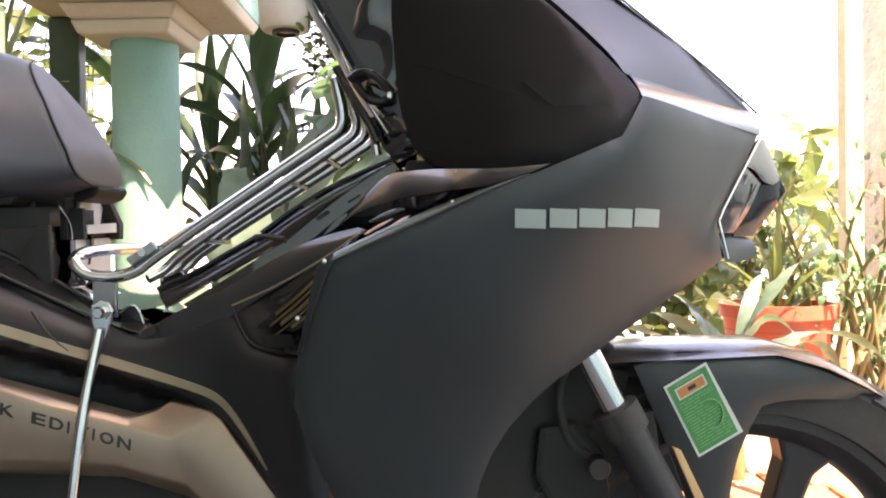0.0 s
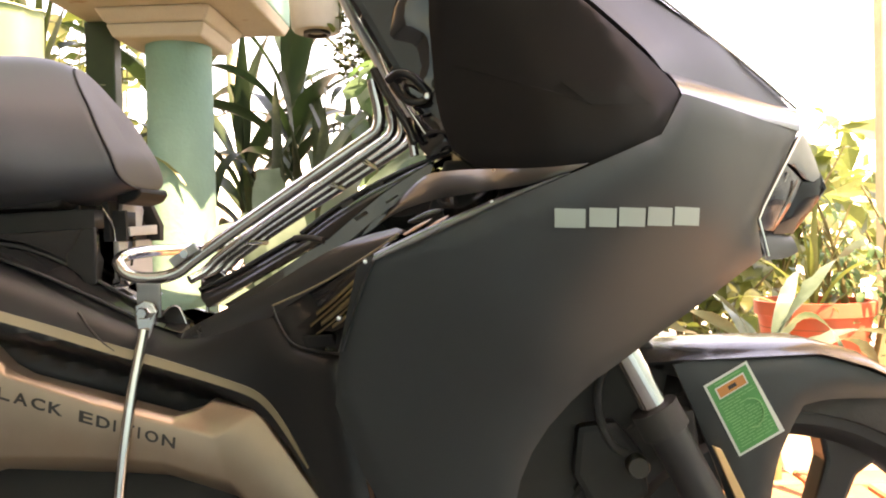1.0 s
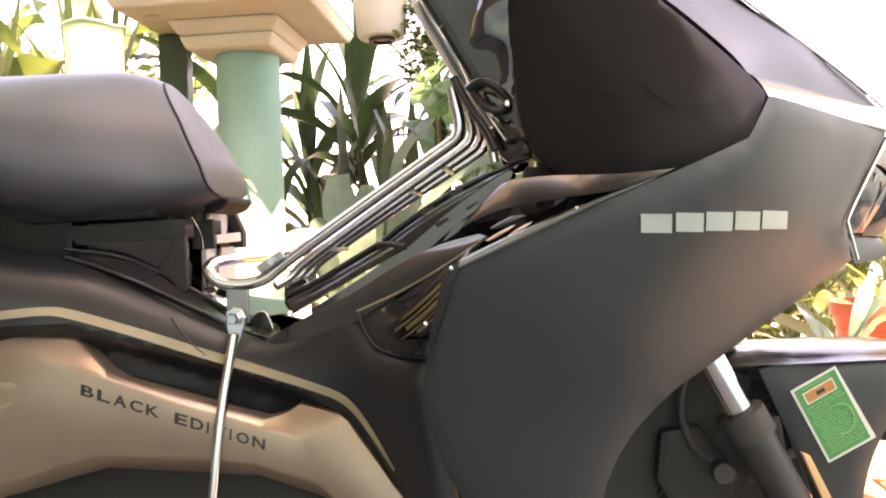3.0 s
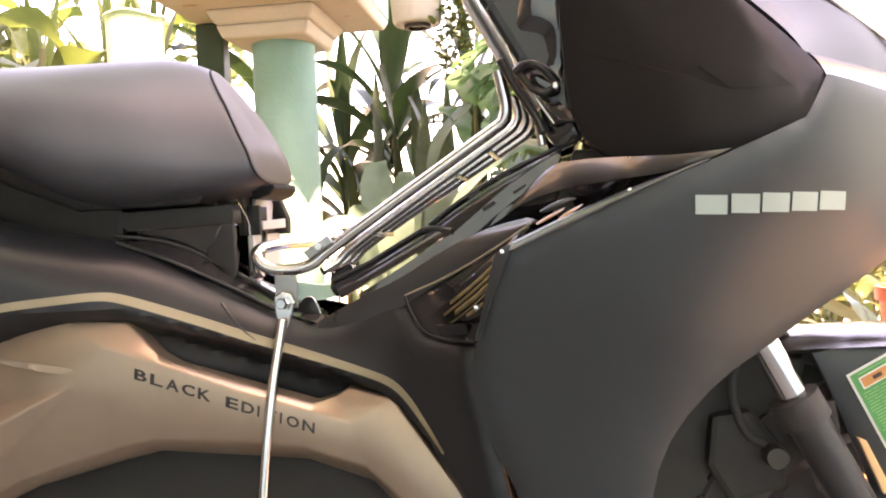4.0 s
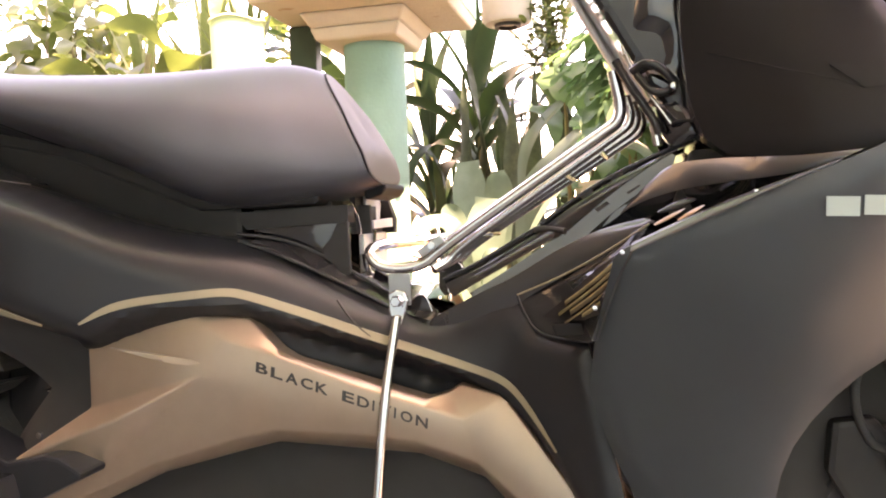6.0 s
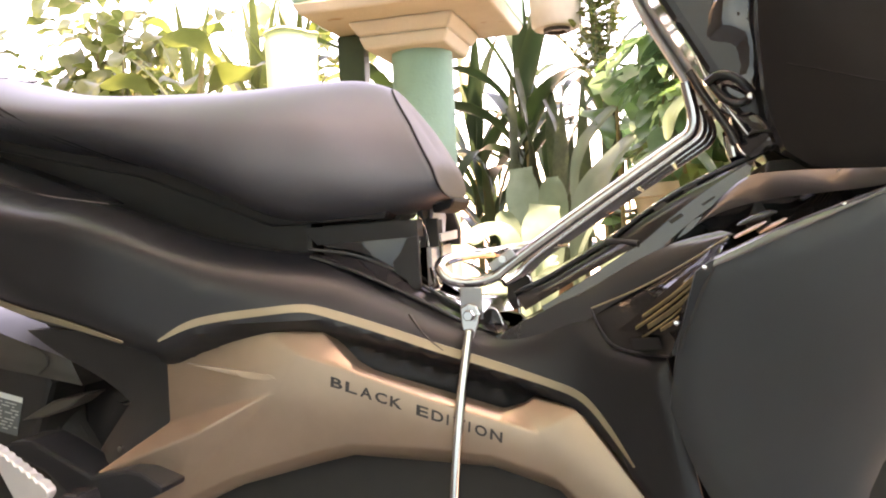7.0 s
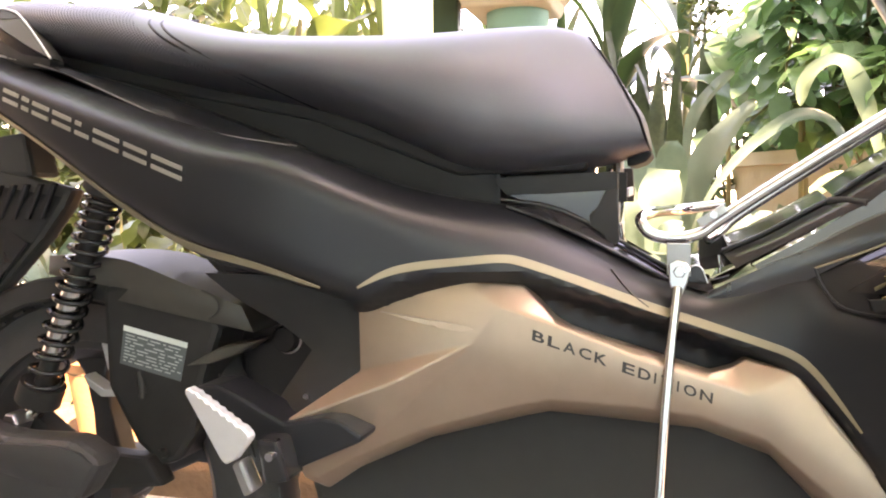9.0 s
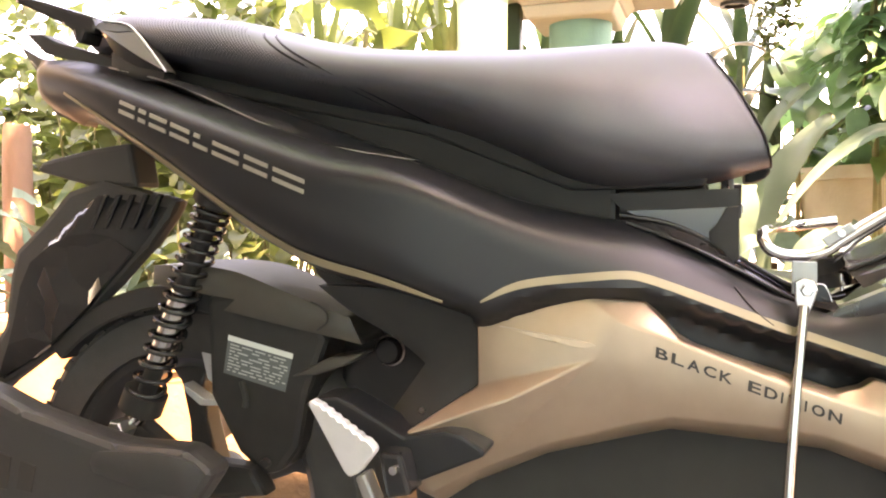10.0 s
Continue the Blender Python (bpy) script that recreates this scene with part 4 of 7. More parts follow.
    insert = panel("vent_insert", [(-0.162, 0.684, 0.525), (-0.148, 0.679, 0.536), (-0.112, 0.662, 0.568), (-0.088, 0.650, 0.585), (-0.092, 0.640, 0.556), (-0.105, 0.641, 0.534), (-0.123, 0.650, 0.5255)], SMOKED, vent,
                   step=0.008, thick=0.004, roll=0.001, roll_width=0.003, rounds=0, stiff=2e-3, label="black insert with thin gold streaks")[0]
    for k, (u0, u1, dz, w) in enumerate(((0.12, 1.0, 0.005, 0.0036), (0.0, 0.92, -0.0005, 0.0030), (0.2, 0.96, -0.006, 0.0046), (0.10, 0.82, -0.0125, 0.0020), (0.4, 0.90, -0.017, 0.0034))):
        p, q = [Vector((-0.146, 0.668, 0.531 + dz)).lerp(Vector((-0.094, 0.636, 0.573 + dz)), u) for u in (u0, u1)]
        m = (p + q) / 2 + Vector((0.001, -0.001, -0.001))
        strip("gold_streak", [p, m, q], [v + Vector((0.0008, -0.001, -w)) for v in (p, m, q)], 0.0003, VENT_METAL, insert)
    for x, y, z in ((-0.0895, 0.604, 0.5835), (-0.112, 0.612, 0.540)):
        turned("edge_stud", [(0.0, -0.002), (0.0018, -0.0015), (0.0024, 0.0), (0.0024, 0.006), (0, 0.006)], (x, y, z), CHROME, arm, n=12, closed=False)
    tube("vent_lip", [(-0.186, 0.703, 0.543), (-0.180, 0.700, 0.527), (-0.168, 0.692, 0.510), (-0.144, 0.676, 0.506), (-0.118, 0.652, 0.507)], 0.0012, BODY, vent, 2, 8)
    tube("vent_lip", [(-0.186, 0.703, 0.5435), (-0.139, 0.689, 0.5625), (-0.092, 0.669, 0.589), (-0.068, 0.659, 0.605)], 0.0009, STRIPE, vent, 2, 8, label="thin bright line along the arm")
    extruded("vent_foot", [(-0.152, 0.5215), (-0.126, 0.5225), (-0.122, 0.512), (-0.148, 0.5105)], 0.660, 0.672, SMOKED, vent, 0.0015)


def build_gold(s):
    """The gold side panel: flat facets that meet in soft creases."""
    ym = lambda x: 0.665 + 0.147 * (x + 0.433) if x < -0.24 else 0.6934 - 0.15 * (x + 0.24)
    P = {}

    def pt(key, x, z, dy=0.0):
        P[key] = (x, ym(x) + dy, z)
    # upper edge, from the tail to the leg
    pt("A", -0.597, 0.512, 0.004), pt("B", -0.495, 0.5315, 0.008), pt("C", -0.441, 0.528, 0.010), pt("D", -0.413, 0.497, 0.009), pt("E", -0.398, 0.4875, 0.009), pt("F", -0.333, 0.4665, 0.009), pt("G", -0.274, 0.4475, 0.009)
    pt("H", -0.254, 0.4525, 0.010), pt("I", -0.243, 0.460, 0.012), pt("J", -0.201, 0.450, 0.013), pt("K", -0.165, 0.405, 0.006), pt("K2", -0.085, 0.300, 0.004)
    # upper crease
    pt("c1", -0.462, 0.509), pt("c2", -0.411, 0.4915), pt("c3", -0.333, 0.4605), pt("c4", -0.275, 0.4415), pt("c5", -0.238, 0.429)
    # lower crease and lower edge
    pt("l1", -0.155, 0.330), pt("l2", -0.226, 0.390), pt("l3", -0.283, 0.409), pt("l4", -0.337, 0.416), pt("l5", -0.416, 0.4215), pt("l6", -0.447, 0.415), pt("l7", -0.532, 0.391), pt("l8", -0.607, 0.358), pt("l9", -0.640, 0.340)
    pt("m1", -0.150, 0.300, 0.016), pt("m2", -0.222, 0.372, 0.016), pt("m3", -0.283, 0.3935, 0.016), pt("m4", -0.337, 0.399, 0.016), pt("m5", -0.418, 0.4065, 0.016), pt("m6", -0.447, 0.400, 0.016), pt("m7", -0.532, 0.378, 0.016), pt("m8", -0.603, 0.346, 0.016),
    pt("m9", -0.634, 0.325, 0.012), pt("n1", -0.655, 0.338, 0.004)
    # tail facets
    pt("R", -0.596, 0.445, 0.002), pt("Q", -0.487, 0.474, 0.0), pt("T", -0.664, 0.3985, -0.020), pt("U", -0.666, 0.389, -0.016), pt("S", -0.560, 0.437, -0.012), pt("W", -0.590, 0.376, -0.004)
    faces = ["B c1 c2 D C", "D c2 c3 F E", "F c3 c4 G", "G c4 c5 H", "H c5 J I", "c5 l2 l1 K2 K J", "c4 l3 l2 c5", "c3 l4 l3 c4", "c2 l5 l4 c3", "c1 Q l6 l5 c2", "Q W l8 l7 l6", "Q S W", "S U W", "W U n1 l9 l8",
             "A R Q c1 B", "R S Q", "R T S", "T U S",
             "l1 m1 K2", "l2 m2 m1 l1", "l3 m3 m2 l2", "l4 m4 m3 l3", "l5 m5 m4 l4", "l6 m6 m5 l5", "l7 m7 m6 l6", "l8 m8 m7 l7", "l9 m9 m8 l8", "n1 m9 l9"]
    bm = bmesh.new()
    vs = {k: bm.verts.new(p) for k, p in P.items()}
    for f in faces:
        bm.faces.new([vs[k] for k in f.split()])
    bmesh.ops.recalc_face_normals(bm, faces=bm.faces)
    if sum(f.normal.y * f.calc_area() for f in bm.faces) > 0:
        bmesh.ops.reverse_faces(bm, faces=bm.faces)
    ext = bmesh.ops.extrude_edge_only(bm, edges=[e for e in bm.edges if e.is_boundary])["geom"]
    for v in ext:
        if isinstance(v, bmesh.types.BMVert):
            v.co.y += 0.018
    bmesh.ops.recalc_face_normals(bm, faces=bm.faces)
    if sum(f.normal.y * f.calc_area() for f in bm.faces) > 0:
        bmesh.ops.reverse_faces(bm, faces=bm.faces)
    creases = [e for e in bm.edges if not e.is_boundary and e.calc_face_angle(0) > radians(4)]
    bmesh.ops.bevel(bm, geom=creases, offset=0.0022, segments=2, profile=0.5, affect="EDGES", clamp_overlap=True)
    gold = part("gold_panel", bm, GOLD, s, "satin gold side panel with soft creases", True, True)
    for outline in ([(-0.575, 0, 0.503), (-0.492, 0, 0.4905), (-0.486, 0, 0.4865), (-0.50, 0, 0.484), (-0.54, 0, 0.493)],):
        panel("panel_crease", outline, GOLD, gold, step=0.006, thick=0.006, roll=0.0015, roll_width=0.005, both=False, rounds=1, depth=lambda x, z: ym(x) - 0.0006 + 0.16 * (z - 0.494))
    o = Vector((-0.4315, 0, 0.4775))
    at, unit = 0.0, 0.172 / 11.55
    for letter in "BLACK EDITION":
        cell = {"I": 0.42, " ": 0.75}.get(letter, 1.0) * unit
        if letter != " ":
            lettering("letter", letter, o + Vector((0.943, 0, -0.3335)) * at, (0.943, 0, -0.3335), (0.10, 0, 0.995), 0.0098, cell * (0.28 if letter == "I" else 0.78), INK, gold, lambda x, z: ym(x) - 0.0004, bold=0.018)
        at += cell
    extruded("floor_side", [(-0.70, 0.30), (-0.60, 0.375), (-0.53, 0.395), (-0.42, 0.42), (-0.28, 0.405), (-0.20, 0.37), (-0.10, 0.30), (-0.06, 0.17), (-0.30, 0.13), (-0.66, 0.16)], 0.738, 0.822, MATTE, s, 0.008, label="black underbody")


def build_seat(s):
    top = [(-1.12, 0.862), (-1.097, 0.868), (-0.997, 0.853), (-0.895, 0.838), (-0.814, 0.812), (-0.751, 0.796), (-0.677, 0.788), (-0.589, 0.784), (-0.529, 0.784), (-0.460, 0.788), (-0.415, 0.787), (-0.380, 0.772), (-0.345, 0.745), (-0.30, 0.71)]
    low = [(-1.12, 0.81), (-0.955, 0.772), (-0.808, 0.736), (-0.682, 0.709), (-0.623, 0.690), (-0.567, 0.664), (-0.520, 0.640), (-0.471, 0.632), (-0.375, 0.640), (-0.345, 0.651), (-0.30, 0.660)]
    half = [(-1.12, 0.055), (-1.05, 0.095), (-0.95, 0.120), (-0.80, 0.135), (-0.65, 0.142), (-0.50, 0.137), (-0.43, 0.108), (-0.38, 0.074), (-0.345, 0.057), (-0.30, 0.042)]
    at = lambda tab, x: float(np.interp(x, [p[0] for p in tab], [p[1] for p in tab]))

    def soft(tab, x):
        return sum(at(tab, x + d) for d in (-0.024, -0.012, 0, 0.012, 0.024)) / 5
    nose = lambda z: float(np.interp(z, [0.630, 0.649, 0.685, 0.729, 0.774, 0.80], [-0.3290, -0.3275, -0.338, -0.3610, -0.391, -0.422]))
    bm = bmesh.new()
    rings, n = [], 64
    stations = list(np.linspace(-1.12, -0.62, 44)) + list(np.linspace(-0.608, -0.345, 40))
    for u in stations:
        w = max(0.0, min(1.0, (u + 0.60) / 0.255))
        w = w * w * (3 - 2 * w)
        ring = []
        for k in range(n):
            a = math.tau * k / n
            c, sn = math.cos(a), math.sin(a)
            x, h = u, soft(half, u)
            for _ in range(4):
                t, l = soft(top, x), soft(low, x)
                mid = l + (t - l) * (0.46 - 0.10 * w)
                z = mid + (t - mid) * sn if sn > 0 else mid + (mid - l) * sn
                x = u + w * (nose(z) + 0.345)
            p = 2.3 if sn > 0 else 2.2 + 1.6 * w
            yy = math.copysign((1 - abs(sn) ** p) ** 0.42 if abs(sn) < 1 else 0, c) * h
            yy *= 1 - 0.15 * sn * sn if sn > 0 else 1 - 0.16 * sn * sn * (1 - w)
            ring.append(bm.verts.new((x, MID + yy, z)))
        rings.append(ring)
    # the front face, slightly crowned, inside its piped edge
    crease = rings[-1]
    cz = sum(v.co.z for v in crease) / n
    for f in (0.965, 0.90, 0.72, 0.45, 0.2):
        rings.append([bm.verts.new((v.co.x + (nose(cz + (v.co.z - cz) * f) - nose(v.co.z)) * 0.9 + 0.003 * (1 - f * f) + (0.001 if f < 0.97 else 0), MID + (v.co.y - MID) * f, cz + (v.co.z - cz) * f)) for v in crease])
    for i, (a, b) in enumerate(zip(rings, rings[1:])):
        for k in range(n):
            bm.faces.new((a[k - 1], b[k - 1], b[k], a[k])).material_index = 0 if i < len(stations) - 1 else 2 if (a[k].co.z + b[k - 1].co.z) / 2 < 0.656 else 1
    bm.faces.new(rings[0])
    bm.faces.new(rings[-1][::-1]).material_index = 1
    bmesh.ops.remove_doubles(bm, verts=bm.verts, dist=1e-5)
    bmesh.ops.recalc_face_normals(bm, faces=bm.faces)
    for e in bm.edges:
        e.smooth = e.calc_face_angle(0) < radians(50)
    edge_line = [Vector(v.co) for v in crease]
    seat = part("seat", bm, VINYL, s, "dark grey vinyl dual seat with stitched seams")
    seat.data.materials.append(VINYL_FRONT)
    seat.data.materials.append(PIPING)
    # stitched seam that parts the pillion end, and the dotted pillion side
    hub = bmesh.new()
    hub.from_mesh(seat.data)
    from mathutils.bvhtree import BVHTree
    tree = BVHTree.FromBMesh(hub)
    hub.free()

    def on_seat(x, z):
        hit = tree.ray_cast(Vector((x, 0.3, z)), Vector((0, 1, 0)))
        return hit[0] or Vector((x, MID, z))
    for off in (0.0, 0.009):
        pts = [on_seat(x + off, z + 0.15 * off) for x, z in ((-0.862, 0.826), (-0.848, 0.807), (-0.820, 0.786), (-0.787, 0.767), (-0.744, 0.745), (-0.705, 0.723), (-0.680, 0.707))]
        tube("seam", [p - Vector((0, 0.0008, 0)) for p in pts], 0.0017, PIPING, seat, 2, 6)
    near = [p for k, p in enumerate(edge_line) if p.y < MID - 0.012]
    tube("seam", [p + Vector((0.0006, -0.0004, 0)) for p in near], 0.0012, PIPING, seat, 1, 6)
    bm = bmesh.new()
    for i in range(84):
        for j in range(30):
            x = -1.06 + i * 0.0046 + (0.0023 if j % 2 else 0)
            f = 0.26 + j * 0.024
            z = soft(low, x) + (soft(top, x) - soft(low, x)) * f
            if x < float(np.interp(z, [0.707, 0.723, 0.745, 0.767, 0.786, 0.807, 0.826], [-0.69, -0.715, -0.755, -0.80, -0.832, -0.860, -0.875])):
                hit = tree.ray_cast(Vector((x, 0.3, z)), Vector((0, 1, 0)))
                if hit[0] and hit[0].y < MID - 0.02:
                    turn = hit[1].to_track_quat("Y", "Z").to_matrix().to_4x4()
                    bmesh.ops.create_cube(bm, size=1, matrix=Matrix.Translation(hit[0]) @ turn @ Matrix.Rotation(radians(45), 4, "Y") @ Matrix.Diagonal((0.0020, 0.00035, 0.0020, 1)))
    part("dotted_grip", bm, VINYL, seat, "raised dots on the pillion side")
    extruded("seat_tray", [(-1.06, 0.812), (-0.955, 0.782), (-0.808, 0.748), (-0.682, 0.720), (-0.52, 0.656), (-0.392, 0.655), (-0.386, 0.645), (-0.392, 0.636), (-0.52, 0.634), (-0.68, 0.697), (-0.95, 0.757), (-1.06, 0.787)], 0.728, 0.832, DEEP, s, 0.004, label="black seat tray")
    extruded("seat_nose_tray", [(-0.352, 0.652), (-0.340, 0.657), (-0.329, 0.657), (-0.3275, 0.651), (-0.333, 0.644), (-0.345, 0.640), (-0.352, 0.640)], 0.766, 0.838, PIPING, s, 0.003, label="dark seat pan under the nose")
    # hinge under the nose
    def facing(name, outline, x0, x1, mat, parent, label=""):
        """A plate with an outline of (y, z) that looks forwards."""
        bm = bmesh.new()
        a, b = [[bm.verts.new((x, y, z)) for y, z in outline] for x in (x0, x1)]
        bm.faces.new(a), bm.faces.new(b[::-1])
        for i in range(len(a)):
            bm.faces.new((a[i - 1], b[i - 1], b[i], a[i]))
        bmesh.ops.recalc_face_normals(bm, faces=bm.faces)
        bmesh.ops.bevel(bm, geom=list(bm.edges), offset=0.0008, segments=2, profile=0.6, affect="EDGES", clamp_overlap=True)
        return part(name, bm, mat, parent, label, False)
    hinge = facing("seat_hinge", [(0.780, 0.654), (0.868, 0.656), (0.887, 0.620), (0.885, 0.604), (0.784, 0.604)], -0.374, -0.367, MATTE, s, "black steel seat hinge")
    facing("hinge_lug", [(0.8086, 0.660), (0.8523, 0.662), (0.8570, 0.641), (0.8470, 0.618), (0.7960, 0.618), (0.8020, 0.639)], -0.366, -0.3615, EDGE, hinge, "pale steel lug")
    facing("hinge_channel", [(0.850, 0.641), (0.860, 0.642), (0.886, 0.621), (0.884, 0.604), (0.8735, 0.604), (0.8735, 0.620)], -0.372, -0.352, MATTE, hinge)
    facing("hinge_channel", [(0.7895, 0.635), (0.7955, 0.635), (0.7990, 0.605), (0.7925, 0.604)], -0.372, -0.354, MATTE, hinge)
    facing("hinge_lip", [(0.7955, 0.6182), (0.8665, 0.6215), (0.8665, 0.6113), (0.797, 0.6092)], -0.356, -0.352, ALLOY, hinge, "bright front lip")
    facing("latch_plate", [(0.794, 0.6035), (0.878, 0.6058), (0.878, 0.566), (0.795, 0.5605)], -0.369, -0.363, EDGE, hinge, "cream painted latch plate")
    tube("hinge_strap", [(-0.368, 0.768, 0.637), (-0.3655, 0.788, 0.6205), (-0.365, 0.790, 0.604)], 0.0016, CHROME, hinge, 1, 8, label="thin bright strap")
    tube("latch_spring", [(-0.362, 0.790, 0.583), (-0.360, 0.792, 0.566), (-0.358, 0.800, 0.561)], 0.0035, CHROME, hinge, 1, 10)
    extruded("latch_box", [(-0.392, 0.60), (-0.383, 0.603), (-0.376, 0.585), (-0.380, 0.560), (-0.392, 0.565)], 0.758, 0.79, MATTE, s, 0.003)


def build_leg_space(s):
    """Gloss black tunnel, inner leg shield and pockets between seat and front cowl."""
    extruded("tunnel", [(-0.345, 0.548), (-0.300, 0.516), (-0.262, 0.520), (-0.20, 0.560), (-0.06, 0.642), (-0.02, 0.67), (0.0, 0.60), (-0.15, 0.53), (-0.30, 0.49), (-0.34, 0.50)], 0.728, 0.832, GLOSS, s, 0.010, 3, label="gloss black centre tunnel", smooth=False)
    strip("tunnel_saddle", [(-0.384, 0.83, 0.572), (-0.350, 0.83, 0.553), (-0.318, 0.83, 0.547), (-0.286, 0.83, 0.547), (-0.251, 0.83, 0.559)],
          [(-0.347, 0.739, 0.560), (-0.330, 0.739, 0.550), (-0.310, 0.739, 0.540), (-0.287, 0.739, 0.537), (-0.264, 0.739, 0.540), (-0.249, 0.739, 0.545)], 0.0, MIRROR, s, "polished black saddle of the tunnel")
    clip = extruded("sill_clip", [(-0.297, 0.526), (-0.295, 0.537), (-0.289, 0.542), (-0.282, 0.542), (-0.278, 0.535), (-0.275, 0.526)], 0.7335, 0.7385, GLOSS, s, 0.0012, 2, label="gloss black rounded clip on the sill")
    tube("clip_rim", [(-0.2955, 0.7335, 0.537), (-0.289, 0.7335, 0.5425), (-0.282, 0.7335, 0.5425), (-0.278, 0.7335, 0.535), (-0.275, 0.7335, 0.526)], 0.0009, CHROME, clip, 1, 8)
    foot = extruded("rack_foot", [(-0.282, 0.572), (-0.258, 0.572), (-0.255, 0.556), (-0.270, 0.542), (-0.283, 0.542)], 0.798, 0.806, MATTE, s, 0.001, label="black foot plate of the rack")
    tube("foot_edge", [(-0.280, 0.797, 0.572), (-0.259, 0.797, 0.5725), (-0.254, 0.797, 0.555)], 0.0011, CHROME, foot, 1, 8)
    tube("foot_pin", [(-0.264, 0.760, 0.551), (-0.263, 0.760, 0.534)], 0.0016, CHROME, foot, 0, 8)
    tube("foot_pin", [(-0.253, 0.760, 0.553), (-0.253, 0.760, 0.545)], 0.0014, CHROME, foot, 0, 8)
    edges = [[(-0.262, 0.556), (-0.229, 0.570), (-0.201, 0.586), (-0.170, 0.603)], [(-0.166, 0.606), (-0.140, 0.625), (-0.107, 0.645), (-0.070, 0.662), (-0.040, 0.673), (-0.014, 0.683)]]
    lows = [[(-0.250, 0.541), (-0.222, 0.557), (-0.182, 0.579), (-0.143, 0.599)], [(-0.140, 0.601), (-0.118, 0.619), (-0.091, 0.640), (-0.060, 0.660), (-0.042, 0.670), (-0.012, 0.682)]]
    for up, low in zip(edges, lows):
        cover = strip("tunnel_cover", [(x + 0.004, 0.832, z + 0.010) for x, z in up], [(x, 0.736, z) for x, z in up], 0.0, GLOSS, s, "gloss black tunnel cover")
        strip("cover_side", [(x, 0.7355, z - 0.0005) for x, z in up], [(x, 0.721, z) for x, z in low], 0.002, GLOSS, cover)
        tube("cover_rim", [(x, 0.7345, z + 0.001) for x, z in up], 0.0022, GLOSS, cover, 2, 8)
    for x, z in ((-0.122, 0.6365), (-0.094, 0.6515)):
        strip("cover_strap", [(x - 0.008, 0.7335, z - 0.003), (x + 0.010, 0.7215, z - 0.019)], [(x + 0.003, 0.7335, z + 0.003), (x + 0.021, 0.7215, z - 0.012)], 0.0, MATTE, s, "black strap across the tunnel cover")
    tube("cover_gap", [(-0.172, 0.7335, 0.603), (-0.160, 0.731, 0.6035), (-0.142, 0.7205, 0.6005)], 0.003, INK, s, 1, 8)
    shield = extruded("leg_shield", [(-0.140, 0.866), (-0.127, 0.838), (-0.103, 0.795), (-0.077, 0.748), (-0.064, 0.725), (-0.045, 0.70), (-0.03, 0.68), (0.0, 0.66), (0.02, 0.70), (0.0, 0.866)], 0.705, 0.855, GLOSS, s, 0.010, 3, label="gloss black inner leg shield")
    dent = lambda x, z: 0.700 - 0.28 * (x + 0.06) + 0.007 * noise.noise(Vector((x * 45, 1.7, z * 38))) + 0.010 * max(0.0, 1 - abs(z - 0.752) / 0.03)
    panel("pocket", [(-0.086, 0, 0.764), (-0.073, 0, 0.800), (-0.062, 0, 0.830), (-0.036, 0, 0.83), (-0.034, 0, 0.775), (-0.035, 0, 0.748), (-0.038, 0, 0.729), (-0.051, 0, 0.719), (-0.073, 0, 0.737)], MIRROR, shield,
          depth=dent, step=0.006, thick=0.012, roll=0.003, roll_width=0.006, rounds=1, label="polished black pocket in the leg shield")
    tube("pocket_lip", [(-0.086, 0.706, 0.764), (-0.076, 0.702, 0.738), (-0.050, 0.698, 0.697), (-0.046, 0.697, 0.691)], 0.0016, CHROME, shield, 1, 10, label="bright inner lip of the pocket")
    tube("pocket_lip", [(-0.092, 0.712, 0.752), (-0.080, 0.708, 0.728), (-0.062, 0.704, 0.700), (-0.056, 0.702, 0.684)], 0.0040, GLOSS, shield, 2, 10)
    tube("hook", [(-0.078, 0.696, 0.738), (-0.068, 0.690, 0.7445), (-0.055, 0.688, 0.740), (-0.042, 0.692, 0.725)], 0.0042, GLOSS, shield, 2, 12, label="black bag hook")
    tube("hook", [(-0.074, 0.696, 0.735), (-0.064, 0.692, 0.7205), (-0.052, 0.690, 0.7165), (-0.041, 0.694, 0.723)], 0.0036, GLOSS, shield, 2, 12, label="black bag hook")
    turned("hook_stud", [(0.0, -0.004), (0.003, -0.003), (0.004, 0.0), (0.004, 0.006), (0, 0.006)], (-0.0435, 0.690, 0.7225), CHROME, shield, n=14, closed=False)
    panel("shield_foot", [(-0.058, 0.706, 0.709), (-0.042, 0.700, 0.711), (-0.030, 0.696, 0.701), (-0.022, 0.693, 0.686), (-0.025, 0.694, 0.678), (-0.044, 0.702, 0.672), (-0.052, 0.706, 0.679), (-0.056, 0.707, 0.693)], MIRROR, shield,
          inner=[(-0.040, 0.702, 0.692), (-0.032, 0.694, 0.690)], step=0.006, thick=0.012, roll=0.003, roll_width=0.006, stiff=1e-5)
    tube("foot_crease", [(-0.049, 0.7005, 0.690), (-0.040, 0.6965, 0.6935), (-0.026, 0.692, 0.6915)], 0.0016, GLOSS, shield, 1, 8)
    tube("foot_bolt", [(-0.060, 0.712, 0.693), (-0.057, 0.712, 0.674)], 0.0042, CHROME, shield, 0, 14, label="bright bolt at the shield's foot")
    # Pale tube in place of sunlight on the shield's edge.
    tube("sunlit_shield_edge", [(-0.143, 0.846, 0.866), (-0.131, 0.846, 0.838), (-0.107, 0.846, 0.795), (-0.080, 0.846, 0.745), (-0.066, 0.842, 0.722)], 0.0048, EDGE, shield, 1, 10, label="pale tube as sunlight on the edge of the leg shield")


